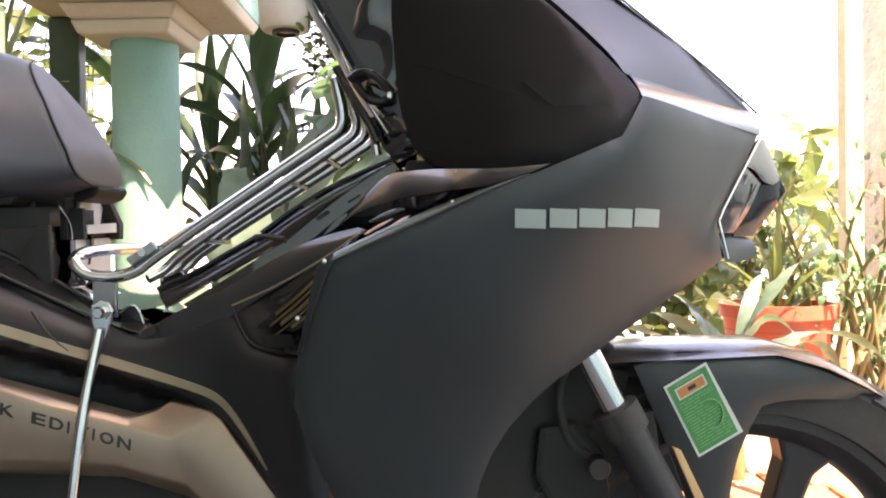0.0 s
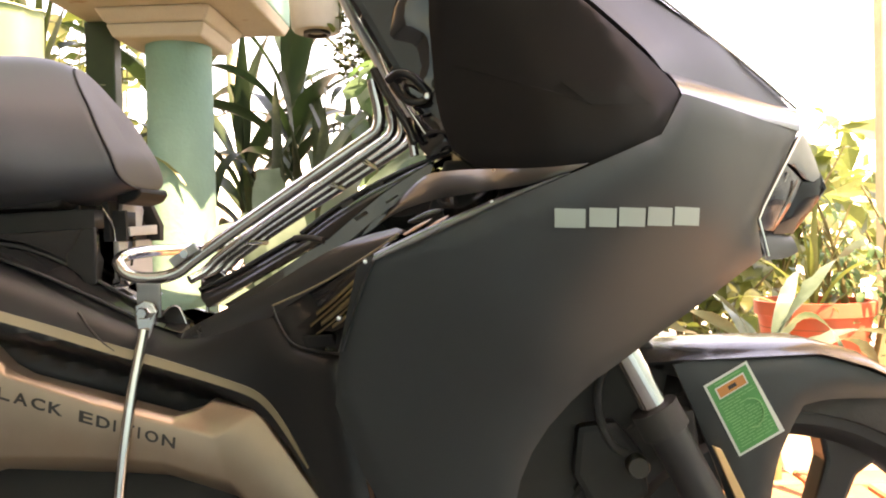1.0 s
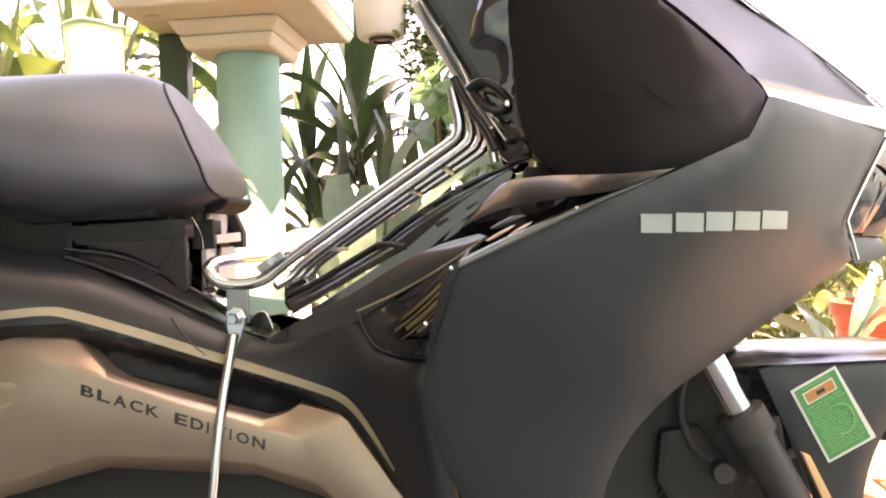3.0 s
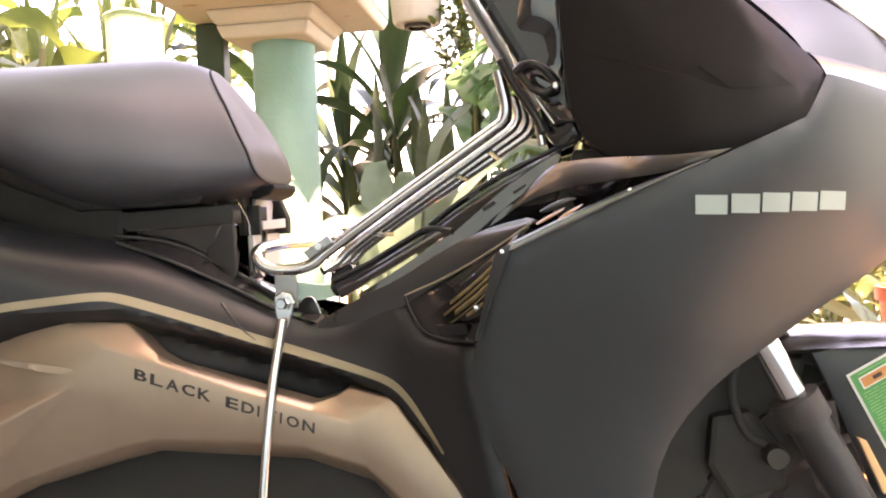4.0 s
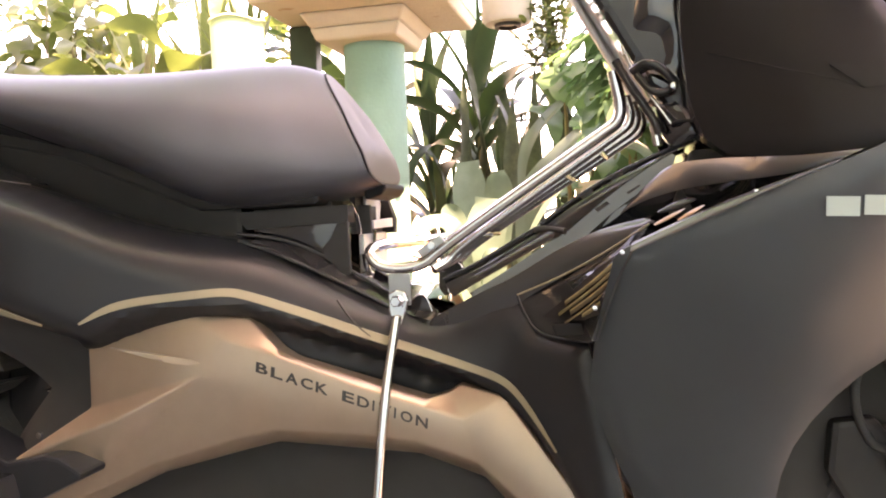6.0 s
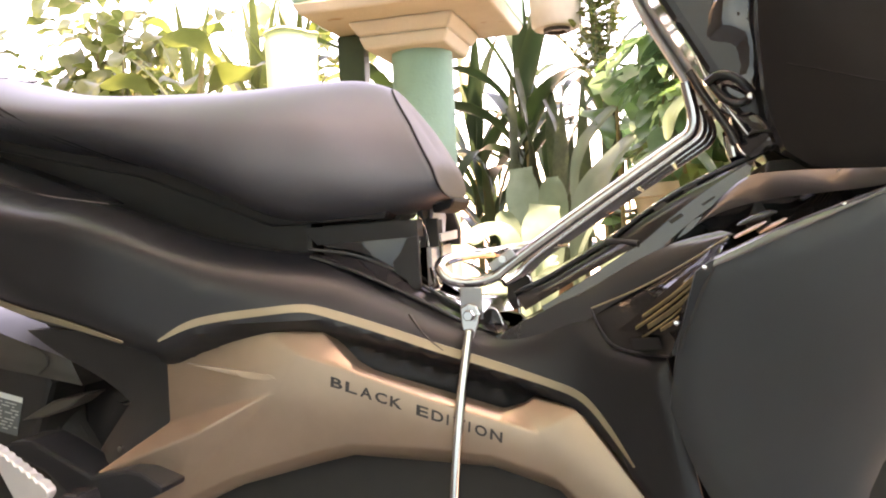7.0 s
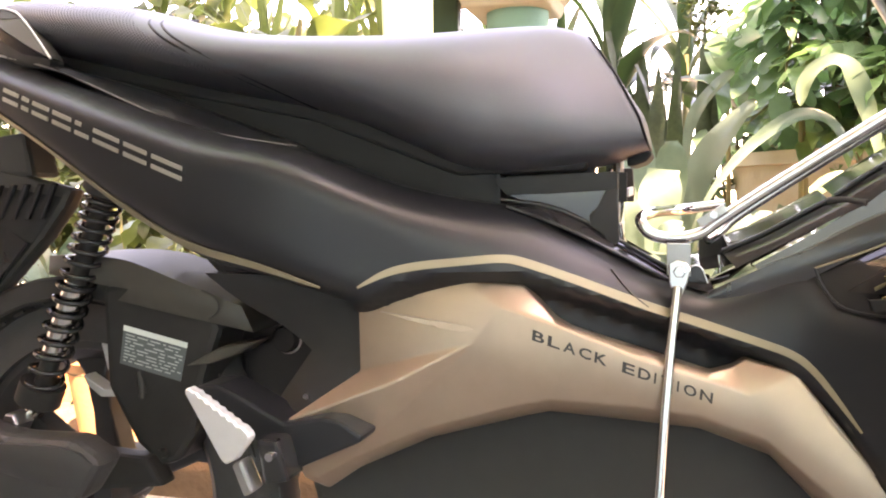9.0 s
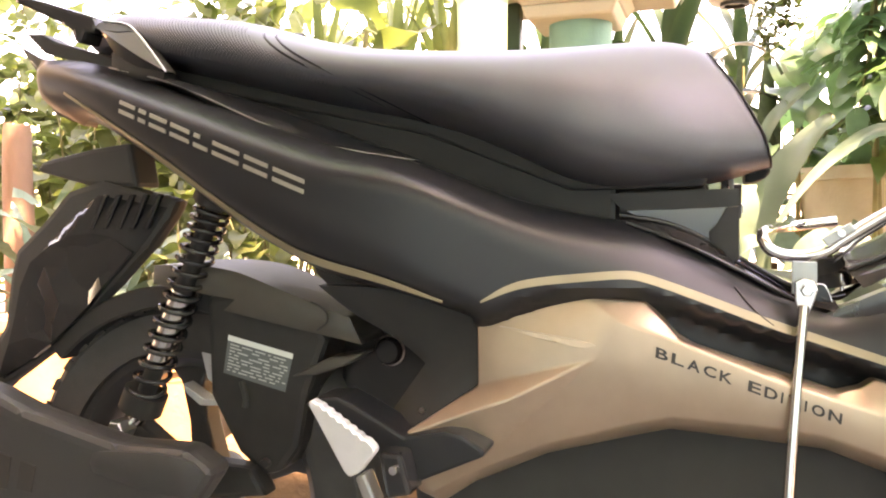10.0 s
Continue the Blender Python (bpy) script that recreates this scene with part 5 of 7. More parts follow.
def build_rack(s):
    """The polished rack over the tunnel, with its foot bracket and prop."""
    rack = new("carrier_rack")
    adopt(rack, s)
    tagged(rack, "polished steel carrier rack of bent tube")
    tube("rack_tube", [(-0.0945, 0.722, 0.745), (-0.0865, 0.726, 0.702), (-0.105, 0.728, 0.690), (-0.262, 0.733, 0.589), (-0.285, 0.731, 0.569), (-0.326, 0.728, 0.569), (-0.340, 0.730, 0.588), (-0.328, 0.765, 0.594), (-0.305, 0.860, 0.594), (-0.255, 0.862, 0.600)], 0.0058, CHROME, rack, 3, 14)
    for y, dx in ((0.758, 0.006), (0.792, 0.012), (0.826, 0.018)):
        tube("rack_tube", [(-0.090 + dx, y, 0.728 - dx * 0.2), (-0.084 + dx, y, 0.702), (-0.102 + dx * 0.8, y, 0.688), (-0.248, y, 0.590), (-0.262, y, 0.574), (-0.275, y - 0.012, 0.566)], 0.0046, CHROME, rack, 3, 12)
    for x, z in ((-0.142, 0.6545), (-0.108, 0.6755), (-0.225, 0.600)):
        tube("rack_cross", [(x - 0.002, 0.757, z + 0.0015), (x + 0.002, 0.832, z)], 0.0034, CHROME, rack, 0, 10)
    extruded("rack_clamp", [(-0.286, 0.586), (-0.262, 0.601), (-0.257, 0.594), (-0.281, 0.579)], 0.7215, 0.7265, STEEL, rack, 0.001)
    turned("clamp_bolt", [(0, -0.003), (0.0035, -0.003), (0.004, 0), (0.004, 0.006), (0, 0.006)], (-0.270, 0.7205, 0.591), CHROME, rack, n=16, closed=False)
    extruded("foot_bracket", [(-0.312, 0.5655), (-0.2905, 0.5645), (-0.2905, 0.534), (-0.312, 0.535)], 0.712, 0.7155, STEEL, rack, 0.0008, label="steel strap bracket")
    prop = tube("prop_rod", [(-0.3025, 0.703, 0.524), (-0.3100, 0.680, 0.450), (-0.3165, 0.667, 0.357), (-0.330, 0.635, 0.10), (-0.336, 0.62, 0.0)], 0.0050, CHROME, rack, 2, 14, label="thin polished prop rod that reaches the ground")
    extruded("prop_eye", [(-0.3105, 0.546), (-0.303, 0.5505), (-0.294, 0.548), (-0.2905, 0.540), (-0.293, 0.530), (-0.298, 0.516), (-0.3065, 0.515), (-0.310, 0.530)], 0.7035, 0.709, CHROME, prop, 0.0015)
    turned("prop_bolt", [(0, -0.007), (0.0045, -0.007), (0.0058, -0.005), (0.0058, 0.001), (0.0075, 0.001), (0.0075, 0.0035), (0, 0.0035)], (-0.3005, 0.7005, 0.5395), CHROME, prop, n=6, closed=False)


def build_tail(s):
    grab = new("grab_rail")
    adopt(grab, s)
    tagged(grab, "black pillion grab rail with gloss insert")
    extruded("grab_arm", [(-1.185, 0.879), (-1.133, 0.864), (-1.1, 0.853), (-1.065, 0.842), (-1.061, 0.83), (-1.063, 0.821), (-1.077, 0.825), (-1.083, 0.812), (-1.093, 0.814), (-1.095, 0.827), (-1.109, 0.836), (-1.138, 0.849), (-1.178, 0.866)], 0.668, 0.70, GLOSS, grab, 0.005, 2, True)
    panel("grab_cap", [(-1.068, 0.672, 0.831), (-1.055, 0.676, 0.837), (-1.023, 0.676, 0.831), (-1.005, 0.668, 0.82), (-1.023, 0.66, 0.819), (-1.05, 0.662, 0.824)], MATTE, grab, step=0.008, thick=0.02, roll=0.0, rounds=0)
    panel("grab_facet", [(-1.05, 0.662, 0.824), (-1.024, 0.661, 0.819), (-1.004, 0.667, 0.819), (-0.981, 0.662, 0.796), (-0.954, 0.652, 0.769), (-0.984, 0.65, 0.785), (-1.019, 0.652, 0.806)], COVER, grab, step=0.008, thick=0.02, roll=0.0, rounds=0, stiff=1e-3, label="grey satin upper facet")
    panel("grab_insert", [(-1.046, 0.661, 0.821), (-1.018, 0.651, 0.805), (-0.983, 0.6495, 0.784), (-0.957, 0.652, 0.769), (-0.999, 0.664, 0.778), (-1.035, 0.668, 0.796)], MIRROR, grab, step=0.008, thick=0.02, roll=0.0, rounds=0, stiff=1e-3, label="polished insert")
    tube("facet_edge", [(-1.055, 0.674, 0.837), (-1.022, 0.674, 0.831), (-1.003, 0.666, 0.819), (-0.98, 0.661, 0.796), (-0.953, 0.651, 0.769)], 0.0013, EDGE, grab, 1, 8, label="thin bright edge")
    panel("grab_foot", [(-1.044, 0.672, 0.8), (-0.999, 0.664, 0.779), (-0.958, 0.654, 0.769), (-0.965, 0.66, 0.761), (-1.007, 0.668, 0.765), (-1.048, 0.676, 0.779)], DEEP, grab, step=0.008, thick=0.02, roll=0.002, roll_width=0.004, rounds=0)
    extruded("grab_base", [(-1.197, 0.838), (-1.171, 0.836), (-1.150, 0.825), (-1.001, 0.780), (-0.975, 0.762), (-1.013, 0.768), (-1.167, 0.811)], 0.698, 0.73, MATTE, grab, 0.004, 2, True)
    extruded("tail_lamp", [(-1.212, 0.818), (-1.214, 0.795), (-1.198, 0.760), (-1.162, 0.732), (-1.09, 0.725), (-1.15, 0.80)], 0.732, 0.828, RED_LENS, s, 0.008, label="dark red tail lamp")
    panel("tail_lens", [(-1.208, 0.7, 0.823), (-1.185, 0.7, 0.811), (-1.169, 0.7, 0.803), (-1.165, 0.7, 0.78), (-1.155, 0.7, 0.75), (-1.135, 0.7, 0.732), (-1.128, 0.7, 0.726), (-1.156, 0.7, 0.737), (-1.172, 0.7, 0.761), (-1.184, 0.7, 0.792)], RED_LENS, s, step=0.008, thick=0.03, roll=0.002, roll_width=0.004, rounds=0, label="smoky side lens of the tail lamp")
    extruded("indicator", [(-1.207, 0.668), (-1.200, 0.680), (-1.120, 0.694), (-1.06, 0.70), (-1.05, 0.645), (-1.126, 0.648)], 0.72, 0.765, MATTE, s, 0.006, label="black rear indicator")
    mud = extruded("rear_mudguard", [(-1.10, 0.655), (-0.988, 0.629), (-1.002, 0.607), (-1.034, 0.571), (-1.086, 0.524), (-1.177, 0.445), (-1.268, 0.386), (-1.30, 0.358), (-1.316, 0.395), (-1.262, 0.469), (-1.251, 0.532), (-1.240, 0.566), (-1.191, 0.605), (-1.152, 0.642)], 0.715, 0.742, MATTE, s, 0.008, label="black rear mudguard with ribbed inner face")
    panel("mudguard_face", [(-1.105, 0.712, 0.636), (-1.003, 0.712, 0.620), (-1.038, 0.712, 0.575), (-1.13, 0.712, 0.492), (-1.19, 0.712, 0.440), (-1.285, 0.712, 0.385), (-1.245, 0.712, 0.468), (-1.215, 0.712, 0.555)], GLOSS, mud,
          inner=[(-1.10, 0.705, 0.575), (-1.17, 0.708, 0.52), (-1.21, 0.704, 0.46), (-1.06, 0.709, 0.60)], step=0.012, thick=0.006, roll=0.003, both=False, label="gloss black mudguard face")
    for k in range(5):
        x = -1.09 + k * 0.020
        extruded("rib", [(x, 0.636), (x + 0.006, 0.636), (x - 0.016, 0.594), (x - 0.022, 0.594)], 0.7045, 0.712, GLOSS, mud, 0.001, 1)
    lump = lambda x, z: 0.7065 + 0.009 * noise.noise(Vector((x * 21, 3.1, z * 21)))
    web = panel("mudguard_web", [(-1.090, 0, 0.590), (-1.050, 0, 0.566), (-1.085, 0, 0.533), (-1.13, 0, 0.488), (-1.19, 0, 0.438), (-1.262, 0, 0.400), (-1.240, 0, 0.460), (-1.222, 0, 0.540), (-1.16, 0, 0.585)], GLOSS, mud,
                depth=lump, step=0.026, thick=0.012, roll=0.0, both=False, rounds=1, label="gloss black moulded web of flat facets")[0]
    web.data.shade_flat()
    shock_a, shock_b = Vector((-0.912, 0.690, 0.640)), Vector((-1.040, 0.694, 0.362))
    shock = tube("rear_shock", [shock_a, shock_b], 0.011, ENGINE, s, 0, 16, label="rear shock absorber with a black coil spring")
    d = (shock_b - shock_a).normalized()
    u = d.orthogonal().normalized()
    v = d.cross(u)
    length = (shock_b - shock_a).length
    pts = []
    turns = 17.0
    for k in range(int(turns * 18) + 1):
        f = k / (turns * 18)
        a = f * turns * math.tau
        # closer coils at the upper end
        along = 0.015 + (length - 0.055) * (f ** 1.35)
        pts.append(shock_a + d * along + (u * math.cos(a) + v * math.sin(a)) * 0.0195)
    tube("spring", pts, 0.0031, GLOSS, shock, 0, 8)
    for f0, f1, r, mat in ((0.42, 0.72, 0.014, CHROME), (0.0, 0.06, 0.026, ENGINE), (0.86, 0.94, 0.026, ENGINE)):
        tube("shock_collar", [shock_a + d * length * f0, shock_a + d * length * f1], r, mat, shock, 0, 20)
    turned("shock_bolt", [(0, -0.014), (0.011, -0.014), (0.013, -0.011), (0.013, 0.01), (0, 0.01)], (-1.045, 0.676, 0.358), STEEL, shock, n=6, closed=False)
    tube("bolt_shank", [(-1.060, 0.690, 0.345), (-1.030, 0.690, 0.372)], 0.009, CHROME, shock, 0, 12)


def build_engine(s):
    eng = extruded("engine_case", [(-0.945, 0.515), (-0.90, 0.522), (-0.80, 0.492), (-0.79, 0.470), (-0.815, 0.406), (-0.827, 0.346), (-0.85, 0.315), (-0.872, 0.308), (-0.905, 0.333), (-0.942, 0.398)], 0.706, 0.86, ENGINE, s, 0.008, 2, label="black engine and fan cover")
    panel("case_top", [(-1.015, 0.700, 0.551), (-0.96, 0.697, 0.553), (-0.914, 0.695, 0.549), (-0.884, 0.694, 0.542), (-0.757, 0.694, 0.498), (-0.744, 0.696, 0.469), (-0.799, 0.692, 0.480), (-0.915, 0.692, 0.501), (-0.900, 0.692, 0.514), (-1.016, 0.698, 0.529)],
          COVER, eng, inner=[(-0.84, 0.690, 0.512), (-0.95, 0.692, 0.535)], step=0.010, thick=0.12, roll=0.004, both=False, label="brown-grey satin air box cover")
    tube("cover_seam", [(-0.800, 0.6898, 0.515), (-0.782, 0.6898, 0.508), (-0.778, 0.6898, 0.494), (-0.792, 0.6898, 0.484)], 0.0012, INK, eng, 2, 6)
    c = [(-0.915, 0.7055, 0.4715), (-0.8305, 0.7055, 0.4535), (-0.842, 0.7055, 0.409), (-0.923, 0.7055, 0.4265)]
    tag = plate_on("data_label", c, LABEL_DARK, eng, 0.0006, "grey data label with small print")
    bars_on("print", c, [(0.0, 0.0, 1.0, 0.14)], LABEL_WHITE, tag, 0.0009)
    rng = random.Random(5)
    rows = []
    for k in range(9):
        v, u = 0.2 + k * 0.083, 0.05
        while u < 0.9:
            w = 0.04 + rng.random() * 0.16
            rows.append((u, v, min(u + w, 0.95), v + 0.035))
            u += w + 0.04 + (0.12 if rng.random() < 0.3 else 0)
    bars_on("print", c, rows, LABEL_GREY, tag, 0.0009)
    tube("case_slot", [(-0.898, 0.7045, 0.418), (-0.892, 0.7045, 0.400), (-0.894, 0.7045, 0.388)], 0.004, MATTE, eng, 1, 8)
    turned("case_bolt", [(0, -0.003), (0.005, -0.003), (0.006, 0), (0.006, 0.005), (0, 0.005)], (-0.868, 0.7035, 0.325), ENGINE, eng, n=12, closed=False)
    extruded("case_fin", [(-0.832, 0.428), (-0.785, 0.452), (-0.744, 0.458), (-0.765, 0.444), (-0.80, 0.432)], 0.700, 0.74, COVER, eng, 0.002, 1)
    extruded("cylinder", [(-0.80, 0.49), (-0.70, 0.50), (-0.62, 0.44), (-0.66, 0.36), (-0.80, 0.33)], 0.765, 0.85, GLOSS, s, 0.006)
    plug = turned("plug_cap", [(0.0, -0.03), (0.013, -0.03), (0.016, -0.026), (0.016, 0.0), (0.012, 0.004), (0.012, 0.02), (0, 0.02)], (-0.735, 0.78, 0.453), GLOSS, s, n=24, closed=False, label="rubber plug cap")
    turned("plug_ring", [(0.0165, -0.004), (0.0185, -0.002), (0.0165, 0.0)], (-0.735, 0.762, 0.453), STEEL, plug, n=24)
    tube("cable", [(-0.748, 0.78, 0.452), (-0.72, 0.775, 0.462), (-0.69, 0.77, 0.455), (-0.665, 0.77, 0.43)], 0.005, RUBBER, s, 2, 8)
    tube("cable", [(-0.77, 0.80, 0.565), (-0.79, 0.79, 0.545), (-0.83, 0.79, 0.545), (-0.88, 0.79, 0.57)], 0.004, RUBBER, s, 2, 8)
    extruded("inner_mudguard", [(-0.60, 0.535), (-0.70, 0.552), (-0.765, 0.570), (-0.812, 0.592), (-0.80, 0.545), (-0.75, 0.50), (-0.60, 0.45)], 0.70, 0.86, MATTE, s, 0.008, label="black inner mudguard")
    arc = [radians(a) for a in range(58, 142, 6)]
    extruded("tyre_hugger", [(-1.0 + 0.268 * math.cos(a), 0.258 + 0.268 * math.sin(a)) for a in arc] + [(-1.0 + 0.240 * math.cos(a), 0.258 + 0.240 * math.sin(a)) for a in arc[::-1]], 0.716, 0.844, DEEP, s, 0.003, 1, label="black hugger over the rear tyre")
    # swing arm, hub and exhaust guard
    extruded("swing_arm", [(-1.085, 0.335), (-1.05, 0.375), (-1.02, 0.352), (-0.98, 0.325), (-0.88, 0.322), (-0.86, 0.29), (-0.98, 0.275), (-1.05, 0.235)], 0.69, 0.72, ENGINE, s, 0.006, label="black swing arm")
    extruded("arm_bracket", [(-1.005, 0.402), (-0.975, 0.385), (-0.905, 0.384), (-0.905, 0.380), (-0.98, 0.376), (-1.0, 0.39)], 0.738, 0.76, ALLOY, s, 0.001, 1)
    extruded("arm_bracket", [(-0.978, 0.442), (-0.955, 0.444), (-0.935, 0.415), (-0.955, 0.398), (-0.97, 0.41)], 0.74, 0.745, ALLOY, s, 0.001, 1)
    ex = extruded("exhaust", [(-1.30, 0.445), (-1.169, 0.410), (-1.12, 0.392), (-0.992, 0.364), (-0.905, 0.366), (-0.868, 0.345), (-0.90, 0.30), (-1.00, 0.26), (-1.20, 0.27), (-1.33, 0.36)], 0.60, 0.645, EXHAUST, s, 0.014, 3, label="dark plastic exhaust guard")
    panel("guard_face", [(-1.030, 0.597, 0.352), (-0.992, 0.594, 0.359), (-0.902, 0.594, 0.361), (-0.878, 0.597, 0.344), (-0.90, 0.597, 0.315), (-0.95, 0.595, 0.318), (-1.02, 0.596, 0.332)], EXHAUST, ex, step=0.012, thick=0.01, roll=0.004, both=False)
    for k in range(3):
        x = -1.19 + k * 0.035
        extruded("guard_slot", [(x, 0.352 - k * 0.008), (x + 0.022, 0.347 - k * 0.008), (x + 0.014, 0.30), (x - 0.008, 0.302)], 0.5985, 0.602, INK, ex, 0.0005, 1)
    # passenger foot peg and its bracket
    frame_cover = panel("frame_cover", [(-0.600, 0.652, 0.515), (-0.594, 0.652, 0.445), (-0.622, 0.642, 0.424), (-0.668, 0.628, 0.392), (-0.697, 0.655, 0.402), (-0.658, 0.664, 0.459), (-0.690, 0.664, 0.484), (-0.738, 0.660, 0.508), (-0.772, 0.652, 0.537), (-0.70, 0.650, 0.537), (-0.64, 0.650, 0.527)],
                        DEEP, s, step=0.01, thick=0.02, roll=0.003, label="matte black frame cover")[0]
    turned("cover_screw", [(0, -0.002), (0.003, -0.002), (0.0035, 0.001), (0, 0.002)], (-0.652, 0.640, 0.418), CHROME, frame_cover, n=12, closed=False)
    bracket = extruded("peg_bracket", [(-0.762, 0.424), (-0.750, 0.432), (-0.727, 0.434), (-0.708, 0.426), (-0.657, 0.401), (-0.618, 0.409), (-0.602, 0.407), (-0.578, 0.394), (-0.580, 0.388), (-0.640, 0.360), (-0.66, 0.352), (-0.69, 0.385), (-0.712, 0.404)], 0.602, 0.650, BODY, s, 0.006, 2, label="black passenger peg bracket")
    teeth = [(-0.735, 0.436), (-0.733, 0.4405), (-0.728, 0.440)]
    for k in range(7):
        f = k / 7
        teeth += [(-0.726 + 0.053 * f, 0.4375 - 0.034 * f), (-0.722 + 0.053 * f, 0.4378 - 0.034 * f)]
    teeth += [(-0.669, 0.4015), (-0.6685, 0.397), (-0.684, 0.377), (-0.694, 0.372), (-0.699, 0.376)]
    peg = extruded("foot_peg", teeth, 0.559, 0.571, ALLOY, s, 0.0015, 1, label="folded silver alloy foot peg")
    extruded("peg_root", [(-0.690, 0.371), (-0.680, 0.376), (-0.668, 0.348), (-0.678, 0.342)], 0.562, 0.582, STEEL, peg, 0.003)
    extruded("peg_pivot", [(-0.672, 0.392), (-0.650, 0.392), (-0.640, 0.355), (-0.665, 0.35)], 0.575, 0.610, GLOSS, peg, 0.004)
    turned("pivot_bolt", [(0, -0.004), (0.004, -0.004), (0.005, 0), (0.005, 0.006), (0, 0.006)], (-0.655, 0.572, 0.379), CHROME, peg, n=12, closed=False)
    tube("side_stand", [(-0.40, 0.86, 0.20), (-0.33, 0.98, 0.012)], 0.011, ENGINE, s, 0, 12, label="side stand")


build_front(scooter)
build_fender(scooter)
build_fork(scooter)
wheel(scooter, 0.280, 0.246, 0.246, 0.045, 5, radians(64))
wheel(scooter, -1.000, 0.258, 0.258, 0.052, 5, radians(20))
build_body(scooter)
build_arm(scooter)
build_gold(scooter)
build_seat(scooter)
build_leg_space(scooter)
build_rack(scooter)
build_tail(scooter)
build_engine(scooter)

# ---- the garden ----


def leaf_mesh(name, length, width, droop, fold, mat, seg=10, wave=0.0, belly=0.35, tip=1.0, seed=0):
    """A leaf blade that grows up z and bends over towards x: a folded strip with a pointed tip."""
    rng = random.Random(seed)
    bm = bmesh.new()
    rows = []
    x = z = 0.0
    step = length / seg
    for i in range(seg + 1):
        t = i / seg
        a = droop * t ** 1.4
        w = width * (t / belly) ** 0.55 if t < belly else width * max(0.0, 1 - ((t - belly) / (1 - belly)) ** (1.6 * tip))
        w = max(w, 0.0008 if 0 < i else width * 0.18)
        ripple = wave * math.sin(t * 9 + seed) * width
        f = fold * (1 - 0.5 * t)
        n = Vector((math.cos(a), 0, -math.sin(a)))
        c = Vector((x, 0, z))
        rows.append([bm.verts.new(c + Vector((0, -w / 2, 0)) + n * (-f * w / 2 + ripple)), bm.verts.new(c), bm.verts.new(c + Vector((0, w / 2, 0)) + n * (-f * w / 2 - ripple * rng.uniform(0.2, 1)))])
        x += math.sin(a) * step
        z += math.cos(a) * step
    for p, q in zip(rows, rows[1:]):
        bm.faces.new((p[0], p[1], q[1], q[0]))
        bm.faces.new((p[1], p[2], q[2], q[1]))
    me = bpy.data.meshes.new(name)
    bm.to_mesh(me)
    bm.free()
    me.materials.append(mat)
    me.shade_smooth()
    return me


def add_leaf(plant, mesh, at, azimuth, tilt, size=1.0, name="leaf", spin=0.0):
    ob = new(name, mesh)
    ob.parent = plant
    ob.matrix_basis = Matrix.Translation(at) @ Matrix.Rotation(azimuth, 4, "Z") @ Matrix.Rotation(tilt, 4, "Y") @ Matrix.Rotation(spin, 4, "Z") @ Matrix.Diagonal((size, size, size, 1))
    return ob


def stem(plant, points, r0, r1, mat=None, name="stem", rounds=2):
    return tube(name, points, r0, mat or STEM, plant, rounds, 8, r1)


STRAP = [leaf_mesh("strap_leaf", 0.50, 0.058, d, 0.5, LEAF_DARK, 12, 0.15, 0.3, 1.0, k) for k, d in enumerate((0.5, 1.1, 1.7, 2.2, 2.7))]
STRAP_SUN = [leaf_mesh("strap_leaf", 0.42, 0.032, d, 0.5, LEAF_SUN, 12, 0.1, 0.25, 1.0, k + 9) for k, d in enumerate((0.3, 0.7, 1.2, 1.8))]
SWORD = [leaf_mesh("sword_leaf", 0.52, 0.046, d, 0.7, LEAF_BAND, 10, 0.25, 0.35, 1.3, k + 20) for k, d in enumerate((0.05, 0.16, 0.28))]
BROAD = [leaf_mesh("broad_leaf", 0.30, 0.085, d, 0.35, LEAF_PALE, 14, 0.28, 0.42, 0.9, k + 30) for k, d in enumerate((0.4, 0.9, 1.5, 2.1))]
LONG = [leaf_mesh("long_leaf", 0.55, 0.050, d, 0.35, LEAF_PALE, 18, 0.35, 0.4, 0.9, k + 40) for k, d in enumerate((1.0, 1.6, 2.2))]
OVAL = [leaf_mesh("oval_leaf", 0.085, 0.034, d, 0.3, LEAF_MID, 6, 0.12, 0.4, 0.9, k + 50) for k, d in enumerate((0.3, 0.8, 1.3, 1.8))]
OVAL_BIG = [leaf_mesh("oval_leaf", 0.15, 0.085, d, 0.25, LEAF_MID, 8, 0.12, 0.42, 0.9, k + 60) for k, d in enumerate((0.3, 0.8, 1.3))]
OVAL_SUN = [leaf_mesh("oval_leaf", 0.14, 0.075, d, 0.3, LEAF_SUN, 8, 0.15, 0.42, 0.9, k + 70) for k, d in enumerate((0.3, 0.8, 1.3))]
PINNA = [leaf_mesh("leaflet", 0.115, 0.046, d, 0.3, LEAF_MID, 7, 0.1, 0.35, 0.8, k + 80) for k, d in enumerate((0.2, 0.6, 1.0))]


def strap_plant(name, label, base, crown, n, meshes, size, rng, category="plant", spread=1.0, trunk=0.012, dry=0, group=""):
    """A bare stem with a head of strap leaves at its crown."""
    p = thing(name, label, category, group)
    b, c = Vector(base), Vector(crown)
    if (c - b).length > 0.05:
        stem(p, [b, b.lerp(c, 0.5) + Vector((rng.uniform(-0.02, 0.02), rng.uniform(-0.02, 0.02), 0)), c], trunk, trunk * 0.75)
    for k in range(n):
        f = k / max(1, n - 1)
        add_leaf(p, meshes[min(len(meshes) - 1, int(f * len(meshes)))], c - Vector((0, 0, f * 0.22 * size)), k * 2.4 + rng.uniform(-0.4, 0.4), (0.10 + 0.75 * f) * spread + rng.uniform(-0.1, 0.1), size * rng.uniform(0.75, 1.1))
    return p


rng = random.Random(11)
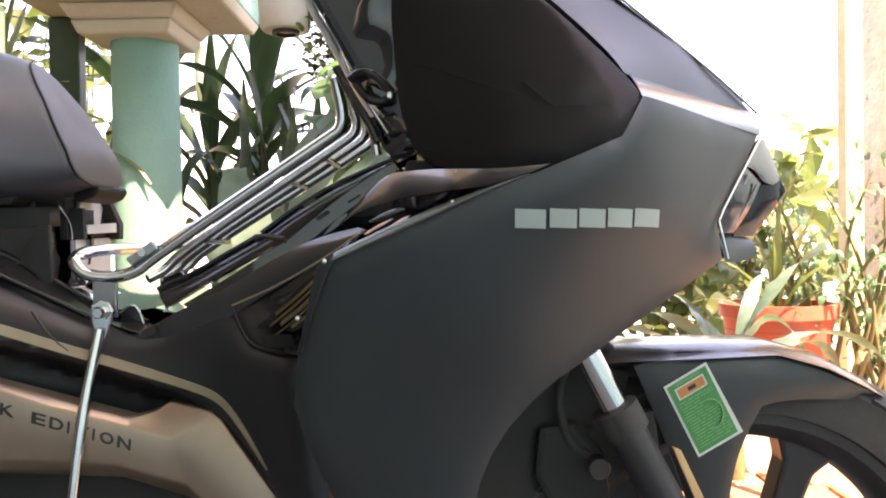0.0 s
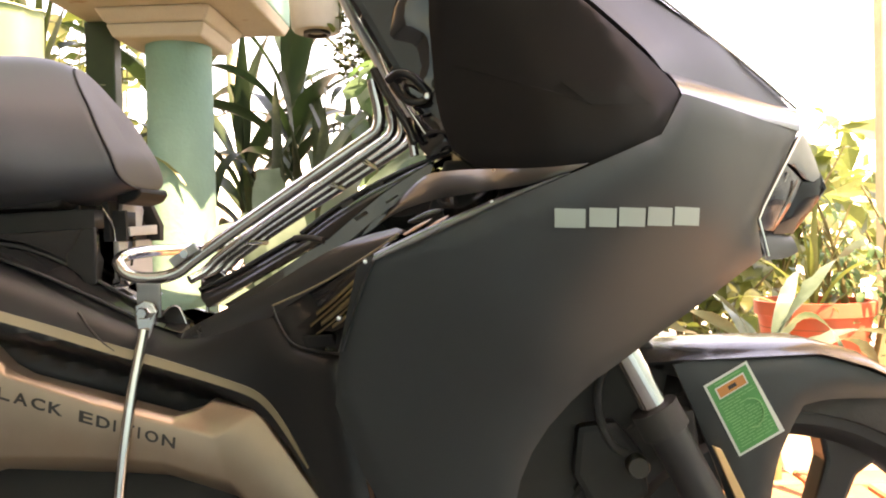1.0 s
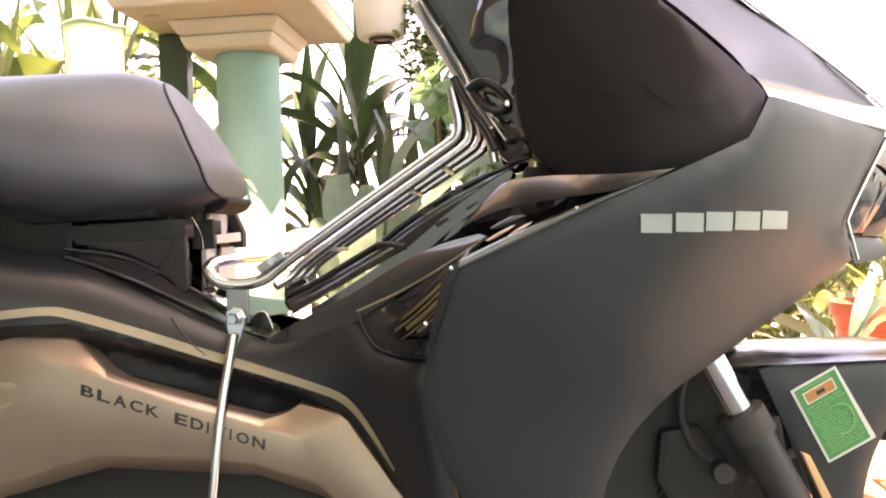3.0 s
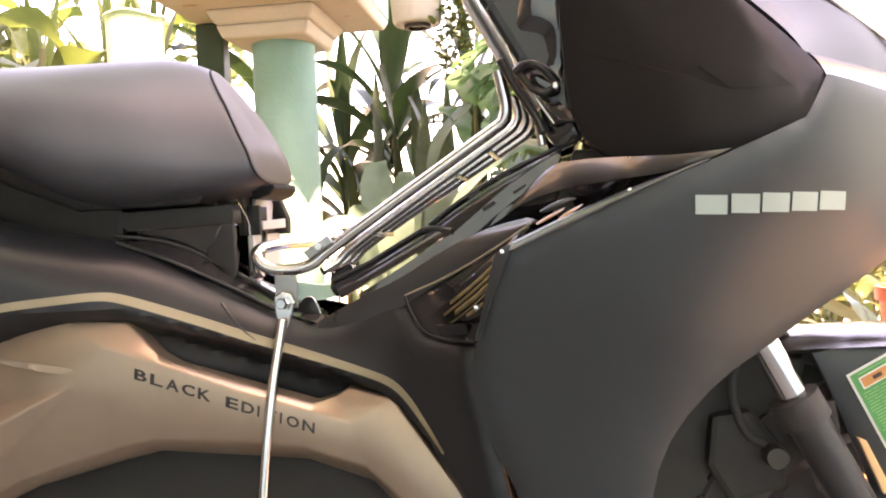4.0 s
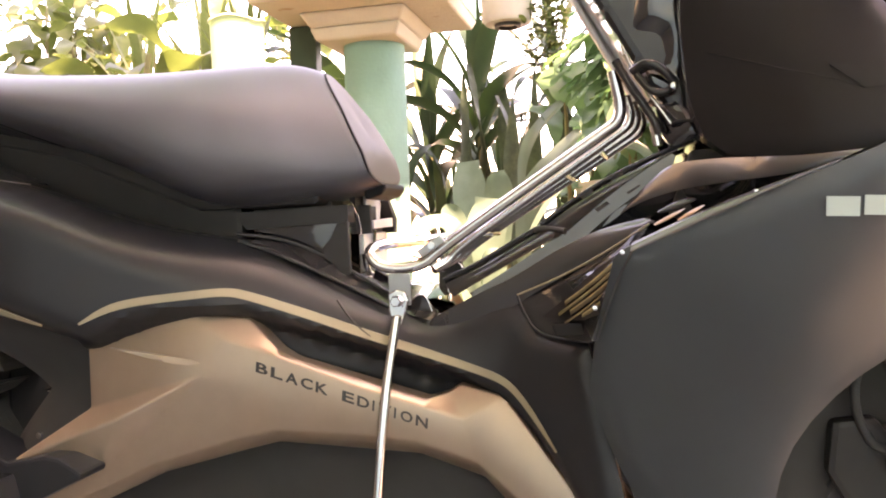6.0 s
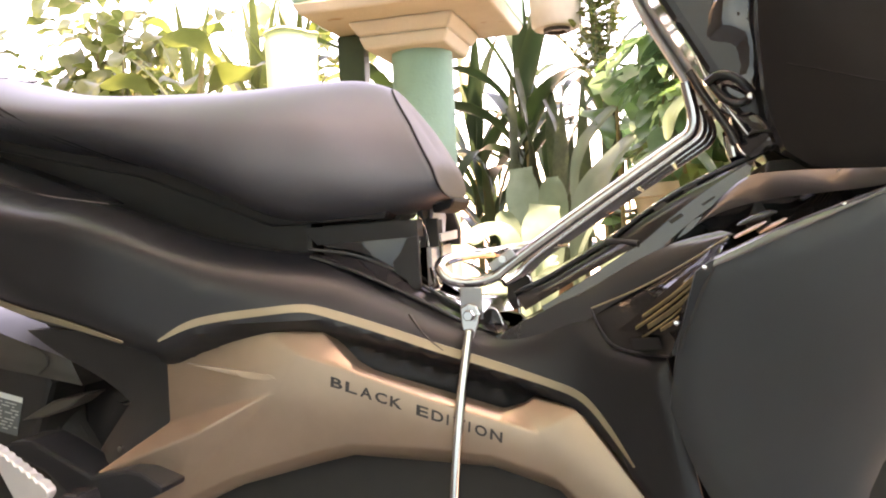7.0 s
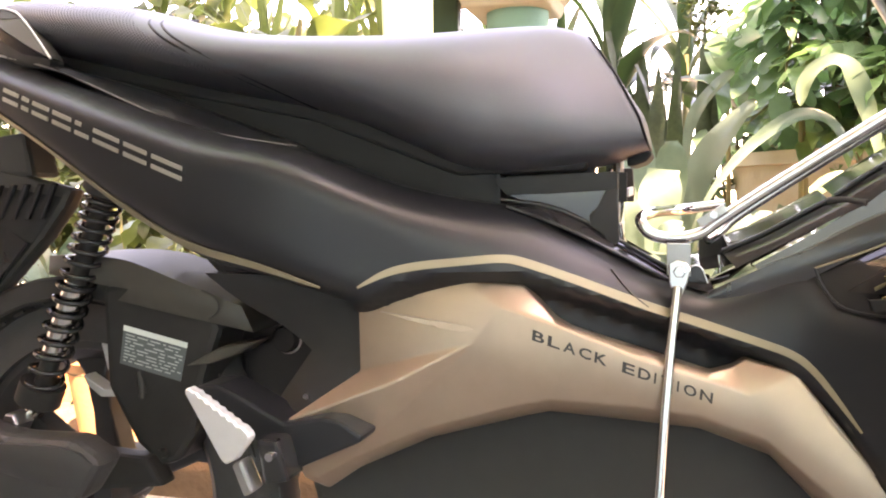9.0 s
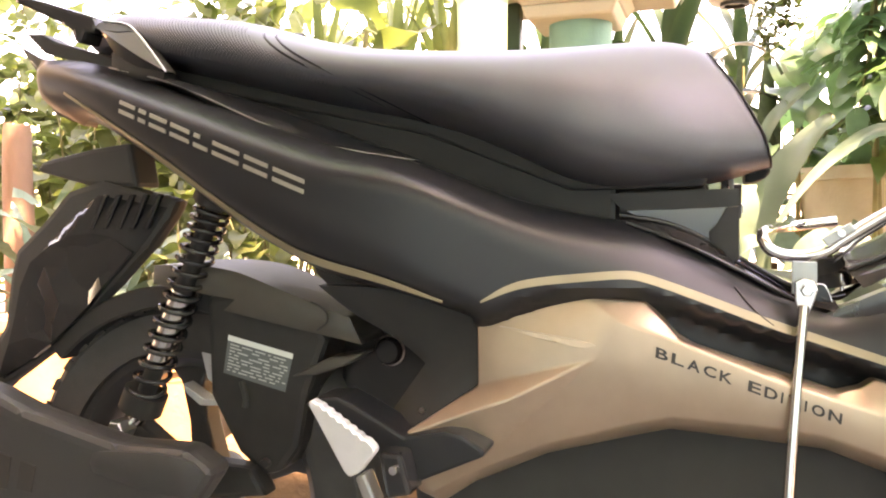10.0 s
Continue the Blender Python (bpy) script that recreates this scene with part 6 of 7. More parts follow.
# dark strap-leaved plants behind the column
for bx, by, cz, n, sz in ((-0.66, 2.30, 0.82, 15, 1.05), (-0.50, 2.22, 0.98, 16, 1.0), (-0.86, 2.32, 0.98, 14, 1.05), (-0.45, 2.45, 0.66, 12, 0.9), (-0.58, 2.12, 0.58, 12, 0.72), (-0.30, 2.55, 1.05, 12, 0.9)):
    strap_plant("strap_leaved_plant", "dark green strap-leaved plant with arching blades in the garden bed", (bx + rng.uniform(-0.05, 0.05), by, 0.10), (bx, by, cz), n, STRAP, sz, rng, group="strap-leaved plants")
# snake plants: stiff banded swords
for bx, by, hs in ((-0.43, 2.10, (1.0, 1.15, 0.85)), (-0.34, 2.12, (1.05, 0.8, 0.95)), (-0.27, 2.06, (0.9, 1.1)), (-0.50, 2.02, (0.8, 0.95)), (-0.38, 2.00, (0.75, 0.9))):
    p = thing("snake_plant", "snake plant with stiff dark banded upright leaves", "plant", "snake plants")
    for k, h in enumerate(hs):
        at = Vector((bx + rng.uniform(-0.03, 0.03), by + rng.uniform(-0.03, 0.03), 0.45 + rng.uniform(-0.03, 0.05)))
        add_leaf(p, SWORD[k % 3], at, rng.uniform(0, 6.28), rng.uniform(-0.12, 0.12), h * 1.05)
    tube("root_stock", [(bx, by, 0.10), (bx, by, 0.48)], 0.05, SOIL, p, 0, 14, 0.045)


def rosette(name, label, base, n, meshes, size, rng, tilt0=0.1, tilt1=0.9, rise=0.0, group=""):
    p = thing(name, label, "plant", group)
    b = Vector(base)
    stem(p, [(b.x, b.y, 0.08), (b.x, b.y, max(0.12, b.z))], 0.022, 0.016)
    for k in range(n):
        f = (k + 0.5) / n
        add_leaf(p, meshes[int(f * len(meshes))], b + Vector((rng.uniform(-0.02, 0.02), rng.uniform(-0.02, 0.02), rise * (1 - f))), k * 2.4 + rng.uniform(-0.3, 0.3), tilt0 + (tilt1 - tilt0) * f, size * rng.uniform(0.8, 1.1))
    return p




def blade(p, path, width, mat, belly=0.45, fold=0.25, name="leaf", blunt=0.0, wave=0.10, lean=(0.0, 0.35, 1.0)):
    """One large leaf along a curved midrib, folded at the rib, with a wavy margin."""
    pts = [Vector(q) for q in round_path(path, 3)]
    n = len(pts)
    bm = bmesh.new()
    rows = []
    for i, q in enumerate(pts):
        t = i / (n - 1)
        d = (pts[min(i + 1, n - 1)] - pts[max(i - 1, 0)]).normalized()
        out = Vector((lean[0], -1.0, lean[1])) * 0.6 + Vector((0, 0, 0.4 * lean[2]))
        side = d.cross(out).normalized()
        out = side.cross(d).normalized()
        w = (0.14 + 0.86 * (t / belly) ** 1.1) if t < belly else max(blunt, 1 - ((t - belly) / (1 - belly)) ** 2.2)
        w = max(w * width, 0.001)
        r = wave * width * math.sin(t * 11 + path[0][0] * 90)
        rows.append([bm.verts.new(q + side * (k * w / 2) + out * (fold * abs(k) * w / 2 + r * k * abs(k))) for k in (-1, -0.5, 0, 0.5, 1)])
    for a, b in zip(rows, rows[1:]):
        for k in range(4):
            bm.faces.new((a[k], a[k + 1], b[k + 1], b[k]))
    return part(name, bm, mat, p)


p = thing("broad_leaved_lily", "pale green lily with broad upright wavy leaves", "plant")
stem(p, [(-0.36, 1.50, 0.08), (-0.36, 1.50, 0.40)], 0.022, 0.016)
blade(p, [(-0.352, 1.48, 0.42), (-0.345, 1.44, 0.59), (-0.335, 1.45, 0.660)], 0.078, LEAF_PALE, 0.6, 0.15, blunt=0.75, wave=0.05)
blade(p, [(-0.370, 1.50, 0.42), (-0.380, 1.49, 0.635), (-0.387, 1.50, 0.735)], 0.066, LEAF_PALE, 0.6, 0.18, blunt=0.7, wave=0.05)
blade(p, [(-0.345, 1.50, 0.42), (-0.322, 1.48, 0.640), (-0.322, 1.46, 0.712)], 0.060, LEAF_PALE, 0.55, 0.2, blunt=0.4)
blade(p, [(-0.375, 1.47, 0.44), (-0.395, 1.42, 0.590), (-0.428, 1.39, 0.622), (-0.462, 1.36, 0.598)], 0.058, LEAF_PALE, 0.5, 0.25)
blade(p, [(-0.365, 1.48, 0.44), (-0.399, 1.46, 0.60), (-0.420, 1.44, 0.652)], 0.050, LEAF_PALE, 0.5, 0.25)
blade(p, [(-0.355, 1.46, 0.44), (-0.340, 1.36, 0.545), (-0.300, 1.33, 0.560)], 0.055, LEAF_PALE, 0.5, 0.2)
blade(p, [(-0.365, 1.47, 0.42), (-0.400, 1.36, 0.520), (-0.440, 1.33, 0.500)], 0.060, LEAF_PALE, 0.5, 0.2)
rosette("broad_leaved_lily", "pale green lily with broad wavy leaves", (-0.20, 1.66, 0.36), 9, BROAD, 0.85, rng, 0.1, 1.0)
p = thing("arching_lily", "pale green lily with long arching leaves", "plant")
stem(p, [(-0.28, 1.52, 0.08), (-0.285, 1.52, 0.42)], 0.02, 0.014)
blade(p, [(-0.290, 1.52, 0.42), (-0.287, 1.48, 0.544), (-0.255, 1.47, 0.615), (-0.205, 1.47, 0.682), (-0.147, 1.47, 0.730), (-0.101, 1.47, 0.752), (-0.060, 1.47, 0.740), (-0.036, 1.47, 0.705), (-0.023, 1.47, 0.672)], 0.030, LEAF_PALE, 0.6, 0.3)
blade(p, [(-0.285, 1.54, 0.42), (-0.291, 1.55, 0.575), (-0.270, 1.55, 0.665), (-0.223, 1.55, 0.735), (-0.172, 1.55, 0.788)], 0.060, LEAF_GREY, 0.55, 0.2)
blade(p, [(-0.285, 1.56, 0.42), (-0.300, 1.60, 0.700), (-0.284, 1.60, 0.772), (-0.248, 1.60, 0.816), (-0.208, 1.60, 0.852)], 0.034, LEAF_GREY, 0.75, 0.3)
blade(p, [(-0.275, 1.52, 0.42), (-0.230, 1.50, 0.540), (-0.160, 1.49, 0.575), (-0.110, 1.49, 0.545)], 0.045, LEAF_PALE, 0.5, 0.25)
p = thing("arching_lily", "sunlit cream-green lily with broad drooping leaves", "plant")
stem(p, [(0.04, 1.50, 0.08), (0.035, 1.50, 0.50)], 0.02, 0.014)
blade(p, [(0.034, 1.48, 0.52), (0.021, 1.45, 0.665), (-0.005, 1.44, 0.747), (-0.032, 1.43, 0.820), (-0.068, 1.42, 0.838), (-0.106, 1.42, 0.806), (-0.112, 1.42, 0.760)], 0.040, LEAF_CREAM, 0.5, 0.2)
blade(p, [(0.034, 1.48, 0.52), (0.045, 1.46, 0.640), (0.090, 1.45, 0.720), (0.140, 1.44, 0.700)], 0.055, LEAF_CREAM, 0.5, 0.2)
blade(p, [(0.034, 1.48, 0.52), (0.000, 1.44, 0.600), (-0.050, 1.42, 0.640), (-0.095, 1.42, 0.610)], 0.050, LEAF_CREAM, 0.5, 0.2)
blade(p, [(0.038, 1.48, 0.50), (0.085, 1.42, 0.560), (0.130, 1.40, 0.545)], 0.060, LEAF_PALE, 0.5, 0.2)
p = thing("leafy_twig", "bright green twig with large hanging oval leaves", "plant")
stem(p, [(-0.20, 1.80, 0.10), (-0.21, 1.76, 0.60), (-0.215, 1.735, 0.945)], 0.008, 0.003)
blade(p, [(-0.215, 1.735, 0.945), (-0.213, 1.715, 0.910), (-0.214, 1.705, 0.866)], 0.075, LEAF_MID, 0.35, 0.1, wave=0.03)
blade(p, [(-0.215, 1.735, 0.945), (-0.180, 1.715, 0.935), (-0.150, 1.70, 0.895)], 0.062, LEAF_MID, 0.35, 0.15, wave=0.03)
p = thing("pinnate_frond", "bright green hanging frond with large paired leaflets", "plant")
rib = [(-0.085, 1.66, 0.10), (-0.075, 1.68, 0.80), (-0.090, 1.64, 1.03), (-0.103, 1.60, 0.985), (-0.106, 1.59, 0.916), (-0.116, 1.58, 0.853), (-0.126, 1.57, 0.801)]
stem(p, rib, 0.006, 0.0015)
for k, (x, z) in enumerate(((-0.104, 0.97), (-0.106, 0.925), (-0.110, 0.885), (-0.116, 0.85), (-0.121, 0.82))):
    for d in (-1, 1):
        blade(p, [(x, 1.59, z), (x + d * 0.028, 1.575, z - 0.010), (x + d * 0.052, 1.57, z - 0.048)], 0.034, LEAF_MID, 0.4, 0.15, "leaflet", wave=0.03)
blade(p, [(-0.126, 1.57, 0.801), (-0.130, 1.565, 0.775), (-0.130, 1.565, 0.735)], 0.040, LEAF_MID, 0.4, 0.15, "leaflet", wave=0.03)
p = thing("arching_lily", "sunlit pale lily with broad drooping leaves beside the red pot", "plant")
stem(p, [(0.56, 1.55, 0.08), (0.56, 1.55, 0.32)], 0.02, 0.014)
for k in range(11):
    add_leaf(p, LONG[k % 3], (0.56, 1.55, 0.30), k * 2.4, 0.2 + 0.07 * k, 0.62, spin=0)


def bush(name, label, centre, radii, n, meshes, rng, size=1.0, base_z=0.1, group="", twigs=9, hang=True):
    """Twigs that rise from one foot, with leaves set along and round their ends."""
    p = thing(name, label, "bush", group)
    c = Vector(centre)
    ends = []
    for k in range(twigs):
        u = Vector((rng.uniform(-1, 1), rng.uniform(-1, 1), rng.uniform(-0.7, 1)))
        e = c + Vector((u.x * radii[0], u.y * radii[1], u.z * radii[2])) * 0.85
        foot = Vector((c.x + rng.uniform(-0.06, 0.06), c.y + rng.uniform(-0.05, 0.05), base_z))
        mid = foot.lerp(e, 0.55) + Vector((rng.uniform(-0.06, 0.06), rng.uniform(-0.06, 0.06), 0.05))
        stem(p, [foot, mid, e], 0.007, 0.002)
        ends.append((foot, mid, e))
    for k in range(n):
        foot, mid, e = ends[k % twigs]
        f = rng.uniform(0.35, 1.05)
        q = foot.lerp(mid, f * 2) if f < 0.5 else mid.lerp(e, f * 2 - 1)
        q = q + Vector((rng.gauss(0, 1) * radii[0], rng.gauss(0, 1) * radii[1], rng.gauss(0, 1) * radii[2])) * 0.28
        q.z = max(q.z, base_z + 0.03)
        # leaves hang outwards, towards the open side of the bed
        turn = rng.gauss(4.71, 0.9) if hang and k % 4 else rng.uniform(0, 6.28)
        add_leaf(p, meshes[rng.randrange(len(meshes))], q, turn, rng.uniform(1.3, 2.5) if hang else rng.uniform(0.3, 1.9), size * rng.uniform(0.6, 1.25))
    return p


def fern_frond(p, at, azimuth, length, rng, mesh=None, size=1.0):
    """A pinnate frond: leaflets in pairs along an arching rib."""
    d = Vector((math.cos(azimuth), math.sin(azimuth), 0))
    pts = []
    for i in range(9):
        t = i / 8
        pts.append(Vector(at) + d * length * (t - 0.15 * t * t) + Vector((0, 0, length * (0.35 * t - 0.55 * t * t))))
    stem(p, pts, 0.0022, 0.0008, rounds=0, name="rib")
    for i in range(1, 9):
        for s in (-1, 1):
            add_leaf(p, PINNA[i % 3], pts[i], azimuth + s * (0.95 - 0.05 * i), 1.85 + rng.uniform(-0.3, 0.4), size * (1.0 - 0.05 * i) * rng.uniform(0.85, 1.1), "leaflet")


bush("leafy_shrub", "dense green garden shrub with pointed leaves", (0.02, 1.95, 0.92), (0.22, 0.14, 0.26), 125, OVAL_BIG, rng, 1.15)
bush("leafy_shrub", "dense green garden shrub with pointed leaves", (-0.10, 2.05, 0.88), (0.14, 0.12, 0.24), 80, OVAL_BIG, rng, 1.05)
bush("leafy_shrub", "dense green garden shrub with pointed leaves", (0.22, 2.15, 0.85), (0.24, 0.14, 0.30), 140, OVAL_BIG, rng, 1.1)
p = thing("pinnate_shrub", "bright green shrub with paired leaflets on arching ribs", "bush")
stem(p, [(-0.05, 1.74, 0.10), (-0.06, 1.72, 0.60), (-0.10, 1.70, 1.06)], 0.010, 0.005)
for k in range(12):
    fern_frond(p, (-0.06 + rng.uniform(-0.03, 0.04), 1.71, 0.72 + 0.035 * k), 5.3 + 1.1 * math.sin(k * 2.4), rng.uniform(0.16, 0.26), rng)
for bx, by, z0, n in ((0.04, 1.66, 0.76, 13), (0.16, 1.74, 0.84, 11)):
    q = thing("pinnate_shrub", "bright green shrub with paired leaflets on arching ribs", "bush", "pinnate shrubs")
    stem(q, [(bx, by + 0.03, 0.10), (bx - 0.02, by + 0.02, z0 - 0.2), (bx, by, z0 + 0.26)], 0.009, 0.004)
    for k in range(n):
        fern_frond(q, (bx + rng.uniform(-0.05, 0.05), by + rng.uniform(-0.03, 0.02), z0 + 0.024 * k), 4.71 + 1.5 * math.sin(k * 2.4), rng.uniform(0.17, 0.27), rng, size=1.15)
for k, (x, z) in enumerate(((-0.21, 0.93), (-0.13, 0.98), (-0.28, 0.86), (-0.02, 0.93), (-0.18, 0.80))):
    add_leaf(p, OVAL_BIG[k % 3], (x, 1.68, z), 4.4 + 0.5 * k, 1.9, 0.9)

p = thing("garden_post", "weathered reddish brown post among the shrubs", "post")
bm = bmesh.new()
tube_mesh(bm, round_path([(-2.79, 2.2, 0.08), (-2.785, 2.2, 0.40), (-2.79, 2.2, 0.72), (-2.785, 2.2, 0.90), (-2.78, 2.2, 0.94)], 2), 0.058, 16, 0.044)
bmesh.ops.recalc_face_normals(bm, faces=bm.faces)
part("post_shaft", bm, POST, p)

# left side: sunlit hedge, palms and large leaves
for k in range(8):
    bush("tall_sunlit_shrub", "tall sunlit yellow-green shrub behind the scooter", (-1.55 - 0.32 * k, 2.75 + 0.3 * rng.random(), 1.20 + 0.25 * rng.random()), (0.30, 0.2, 0.45), 105, OVAL_SUN, rng, 1.3, group="tall sunlit shrubs", twigs=8)
for k in range(9):
    bush("sunlit_shrub", "sunlit yellow-green shrub behind the scooter", (-1.25 - 0.30 * k, 2.45 + 0.3 * rng.random(), 0.80 + 0.3 * rng.random()), (0.30, 0.2, 0.42), 85, OVAL_SUN + OVAL_SUN[:1], rng, 1.2, group="sunlit shrubs", twigs=7)
for x, y, z, s in ((-1.02, 1.85, 0.93, 0.95), (-1.22, 2.02, 0.98, 1.0), (-1.55, 2.2, 1.0, 1.0)):
    strap_plant("palm_like_plant", "sunlit plant with a fan of narrow striped leaves", (x, y, 0.10), (x, y, z), 22, STRAP_SUN, s, rng, group="palm-like plants")
p = thing("large_leaved_plant", "plant with large oval yellow-green leaves", "plant")
stem(p, [(-1.20, 1.60, 0.10), (-1.18, 1.60, 0.75), (-1.12, 1.58, 1.02)], 0.012, 0.006)
for k in range(9):
    add_leaf(p, OVAL_SUN[k % 3], (-1.16 + rng.uniform(-0.08, 0.08), 1.58 + rng.uniform(-0.06, 0.06), 0.78 + 0.03 * k), k * 2.1, 0.9 + 0.1 * (k % 4), 1.5)
for k, (x, y) in enumerate(((-1.75, 1.75), (-2.1, 1.9), (-1.45, 1.55), (-2.5, 2.0), (-0.95, 1.60))):
    rosette("bed_plant", "pale leafy plant in the garden bed", (x, y, 0.22 + 0.08 * (k % 2)), 14, LONG if k % 2 else BROAD, 0.9, rng, 0.2, 1.1, group="bed plants")

# far greenery beyond the yard: uncountable, in one object
bm = bmesh.new()
far = random.Random(4)
for k in range(3600):
    side = far.random()
    x, y = (far.uniform(-9, -2.2), far.uniform(3.6, 6.0)) if side < 0.55 else (far.uniform(1.2, 6.5), far.uniform(3.2, 5.0))
    top = 1.25 + 0.45 * noise.noise(Vector((x * 0.9, y, 0))) if x < 0 else 0.98 + 0.16 * noise.noise(Vector((x * 1.5, y, 2)))
    z = far.uniform(0.05, 1.0) ** 0.8 * top
    s = far.uniform(0.06, 0.15)
    m = Matrix.Translation((x, y, z)) @ Euler((far.uniform(-1.2, 1.2), far.uniform(-1.2, 1.2), far.uniform(0, 6.28))).to_matrix().to_4x4()
    v = [bm.verts.new(m @ Vector(c)) for c in ((0, -s, 0), (s * 0.42, -s * 0.1, s * 0.1), (0, s, 0), (-s * 0.42, -s * 0.1, s * 0.1))]
    bm.faces.new((v[0], v[1], v[2]))
    bm.faces.new((v[0], v[2], v[3]))
tagged(part("far_greenery", bm, LEAF_SUN, None, "", False), "sunlit yellow-green shrubs beyond the yard", "foliage", "", "stuff")

# ---- column with its capital, and the things round it ----
column = thing("garden_pedestal", "mint green column under a cream concrete slab", "pedestal")
turned("shaft", [(0.0, 0.0), (0.10, 0.0), (0.10, 0.05), (0.077, 0.07), (0.0755, 1.045), (0.0, 1.045)], (-0.690, 1.885, 0.09), MINT, column, "z", 48, "mint lime-washed round shaft", False)


def tapered_block(name, x0, x1, y0, y1, z0, z1, grow, mat, parent, bevel=0.006, label=""):
    bm = bmesh.new()
    lo = [bm.verts.new(p) for p in ((x0, y0, z0), (x1, y0, z0), (x1, y1, z0), (x0, y1, z0))]
    hi = [bm.verts.new(p) for p in ((x0 - grow, y0 - grow, z1), (x1 + grow, y0 - grow, z1), (x1 + grow, y1 + grow, z1), (x0 - grow, y1 + grow, z1))]
    bm.faces.new(lo[::-1]), bm.faces.new(hi)
    for i in range(4):
        bm.faces.new((lo[i - 1], lo[i], hi[i], hi[i - 1]))
    bmesh.ops.recalc_face_normals(bm, faces=bm.faces)
    bmesh.ops.bevel(bm, geom=list(bm.edges), offset=bevel, segments=3, profile=0.6, affect="EDGES")
    return part(name, bm, mat, parent, label, False)


tapered_block("capital", -0.800, -0.600, 1.775, 1.985, 1.062, 1.092, 0.012, CREAM, column, 0.008)
tapered_block("capital", -0.812, -0.588, 1.763, 2.000, 1.0925, 1.125, 0.020, CREAM, column, 0.01)
tapered_block("slab", -0.905, -0.475, 1.640, 2.060, 1.1255, 1.150, 0.012, CREAM, column, 0.006, "cream slab with rusty stains")
tapered_block("slab_edge", -0.917, -0.463, 1.628, 2.072, 1.1505, 1.235, 0.0, MINT, column, 0.008, "mint painted slab edge")

pot = thing("hanging_pot", "white plastic pot hung on wires beside the slab", "plant pot")
turned("pot", [(0.0, 0.0), (0.050, 0.0), (0.056, 0.008), (0.066, 0.15), (0.072, 0.152), (0.072, 0.165), (0.064, 0.165), (0.054, 0.012), (0.0, 0.012)], (-0.340, 1.78, 1.062), WHITE_POT, pot, "z", 40, "", False)
turned("drip_ring", [(0.022, -0.008), (0.030, -0.008), (0.030, 0.002), (0.022, 0.002)], (-0.340, 1.78, 1.062), INK, pot, "z", 24)
for a in (0.4, 2.5, 4.6):
    tube("wire", [(-0.340 + 0.07 * math.cos(a), 1.78 + 0.07 * math.sin(a), 1.22), (-0.340, 1.78, 1.75), (-0.34, 1.78, 2.75)], 0.0012, WIRE, pot, 0, 6)
vine = thing("trailing_vine", "light green vine that trails from the hanging pot", "plant")
for k in range(8):
    x, y = -0.288 + 0.011 * k, 1.76 + 0.014 * (k % 3)
    pts = [(x - 0.03, y, 1.235), (x, y, 1.20), (x + 0.004, y, 1.06), (x - 0.004, y, 0.93 + 0.01 * k)]
    stem(vine, pts, 0.0016, 0.0008)
    for j in range(30):
        z = 1.23 - j * (0.0098 - 0.0003 * k)
        add_leaf(vine, OVAL_SUN[j % 3], (x + rng.uniform(-0.010, 0.010), y + rng.uniform(-0.01, 0.01), z), rng.uniform(0, 6.28), rng.uniform(0.7, 1.6), 0.24)

sheet = thing("nursery_pot", "pale green translucent plastic nursery pot", "plant pot")
bm = bmesh.new()
rows = []
for z, r in ((0.60, 0.039), (0.75, 0.041), (0.90, 0.042), (0.99, 0.043), (1.006, 0.0435)):
    ring = []
    for k in range(28):
        a = k * math.tau / 28
        c, d = math.cos(a), math.sin(a)
        sq = (abs(c) ** 4 + abs(d) ** 4) ** -0.25
        ring.append(bm.verts.new((-0.790 + r * c * sq, 1.36 + r * d * sq, z + (0.004 * math.sin(3 * a) if z > 0.95 else 0))))
    rows.append(ring)
for a, b in zip(rows, rows[1:]):
    for k in range(28):
        bm.faces.new((a[k - 1], a[k], b[k], b[k - 1]))
bm.faces.new(rows[0][::-1])
bmesh.ops.solidify(bm, geom=list(bm.faces), thickness=0.002)
part("pot_wall", bm, PALE_SHEET, sheet)
bm = bmesh.new()
loop = [Vector((-0.790 + 0.0445 * math.cos(a) * (math.cos(a) ** 4 + math.sin(a) ** 4) ** -0.25, 1.36 + 0.0445 * math.sin(a) * (math.cos(a) ** 4 + math.sin(a) ** 4) ** -0.25, 1.006 + 0.004 * math.sin(3 * a))) for a in np.linspace(0, math.tau, 57)]
tube_mesh(bm, loop, 0.0022, 8, None, False)
part("pot_rim", bm, PALE_SHEET, sheet, "rolled rim")
box("pot_stand", (-0.85, 1.30, 0.0), (-0.70, 1.45, 0.60), TIMBER, None, 0.004, "rough timber stand under the nursery pot", "", "plant stand")
# The second box is a big dark leaf, built as an upright slab.
box("dark_post", (-0.905, 1.86, 0.0), (-0.835, 1.90, 1.124), LEAF_DARK, None, 0.004, "big dark leaf beside the column, modelled as an upright slab", "", "post")

# pots and plants at the front end
def pot_of(name, label, x, y, z0, h, r0, r1, mat, n=40):
    t = thing(name, label, "plant pot")
    turned("pot", [(0.0, 0.0), (r0, 0.0), (r0 * 1.02, 0.006), (r1, h - 0.03), (r1 * 1.07, h - 0.028), (r1 * 1.07, h), (r1 * 0.98, h), (r0 * 0.95, 0.012), (0.0, 0.012)], (x, y, z0), mat, t, "z", n, "", False)
    turned("soil", [(0.0, 0.0), (r1 * 0.97, 0.0), (r1 * 0.97, -0.02), (0, -0.02)], (x, y, z0 + h - 0.035), SOIL, t, "z", n, "", False)
    return t


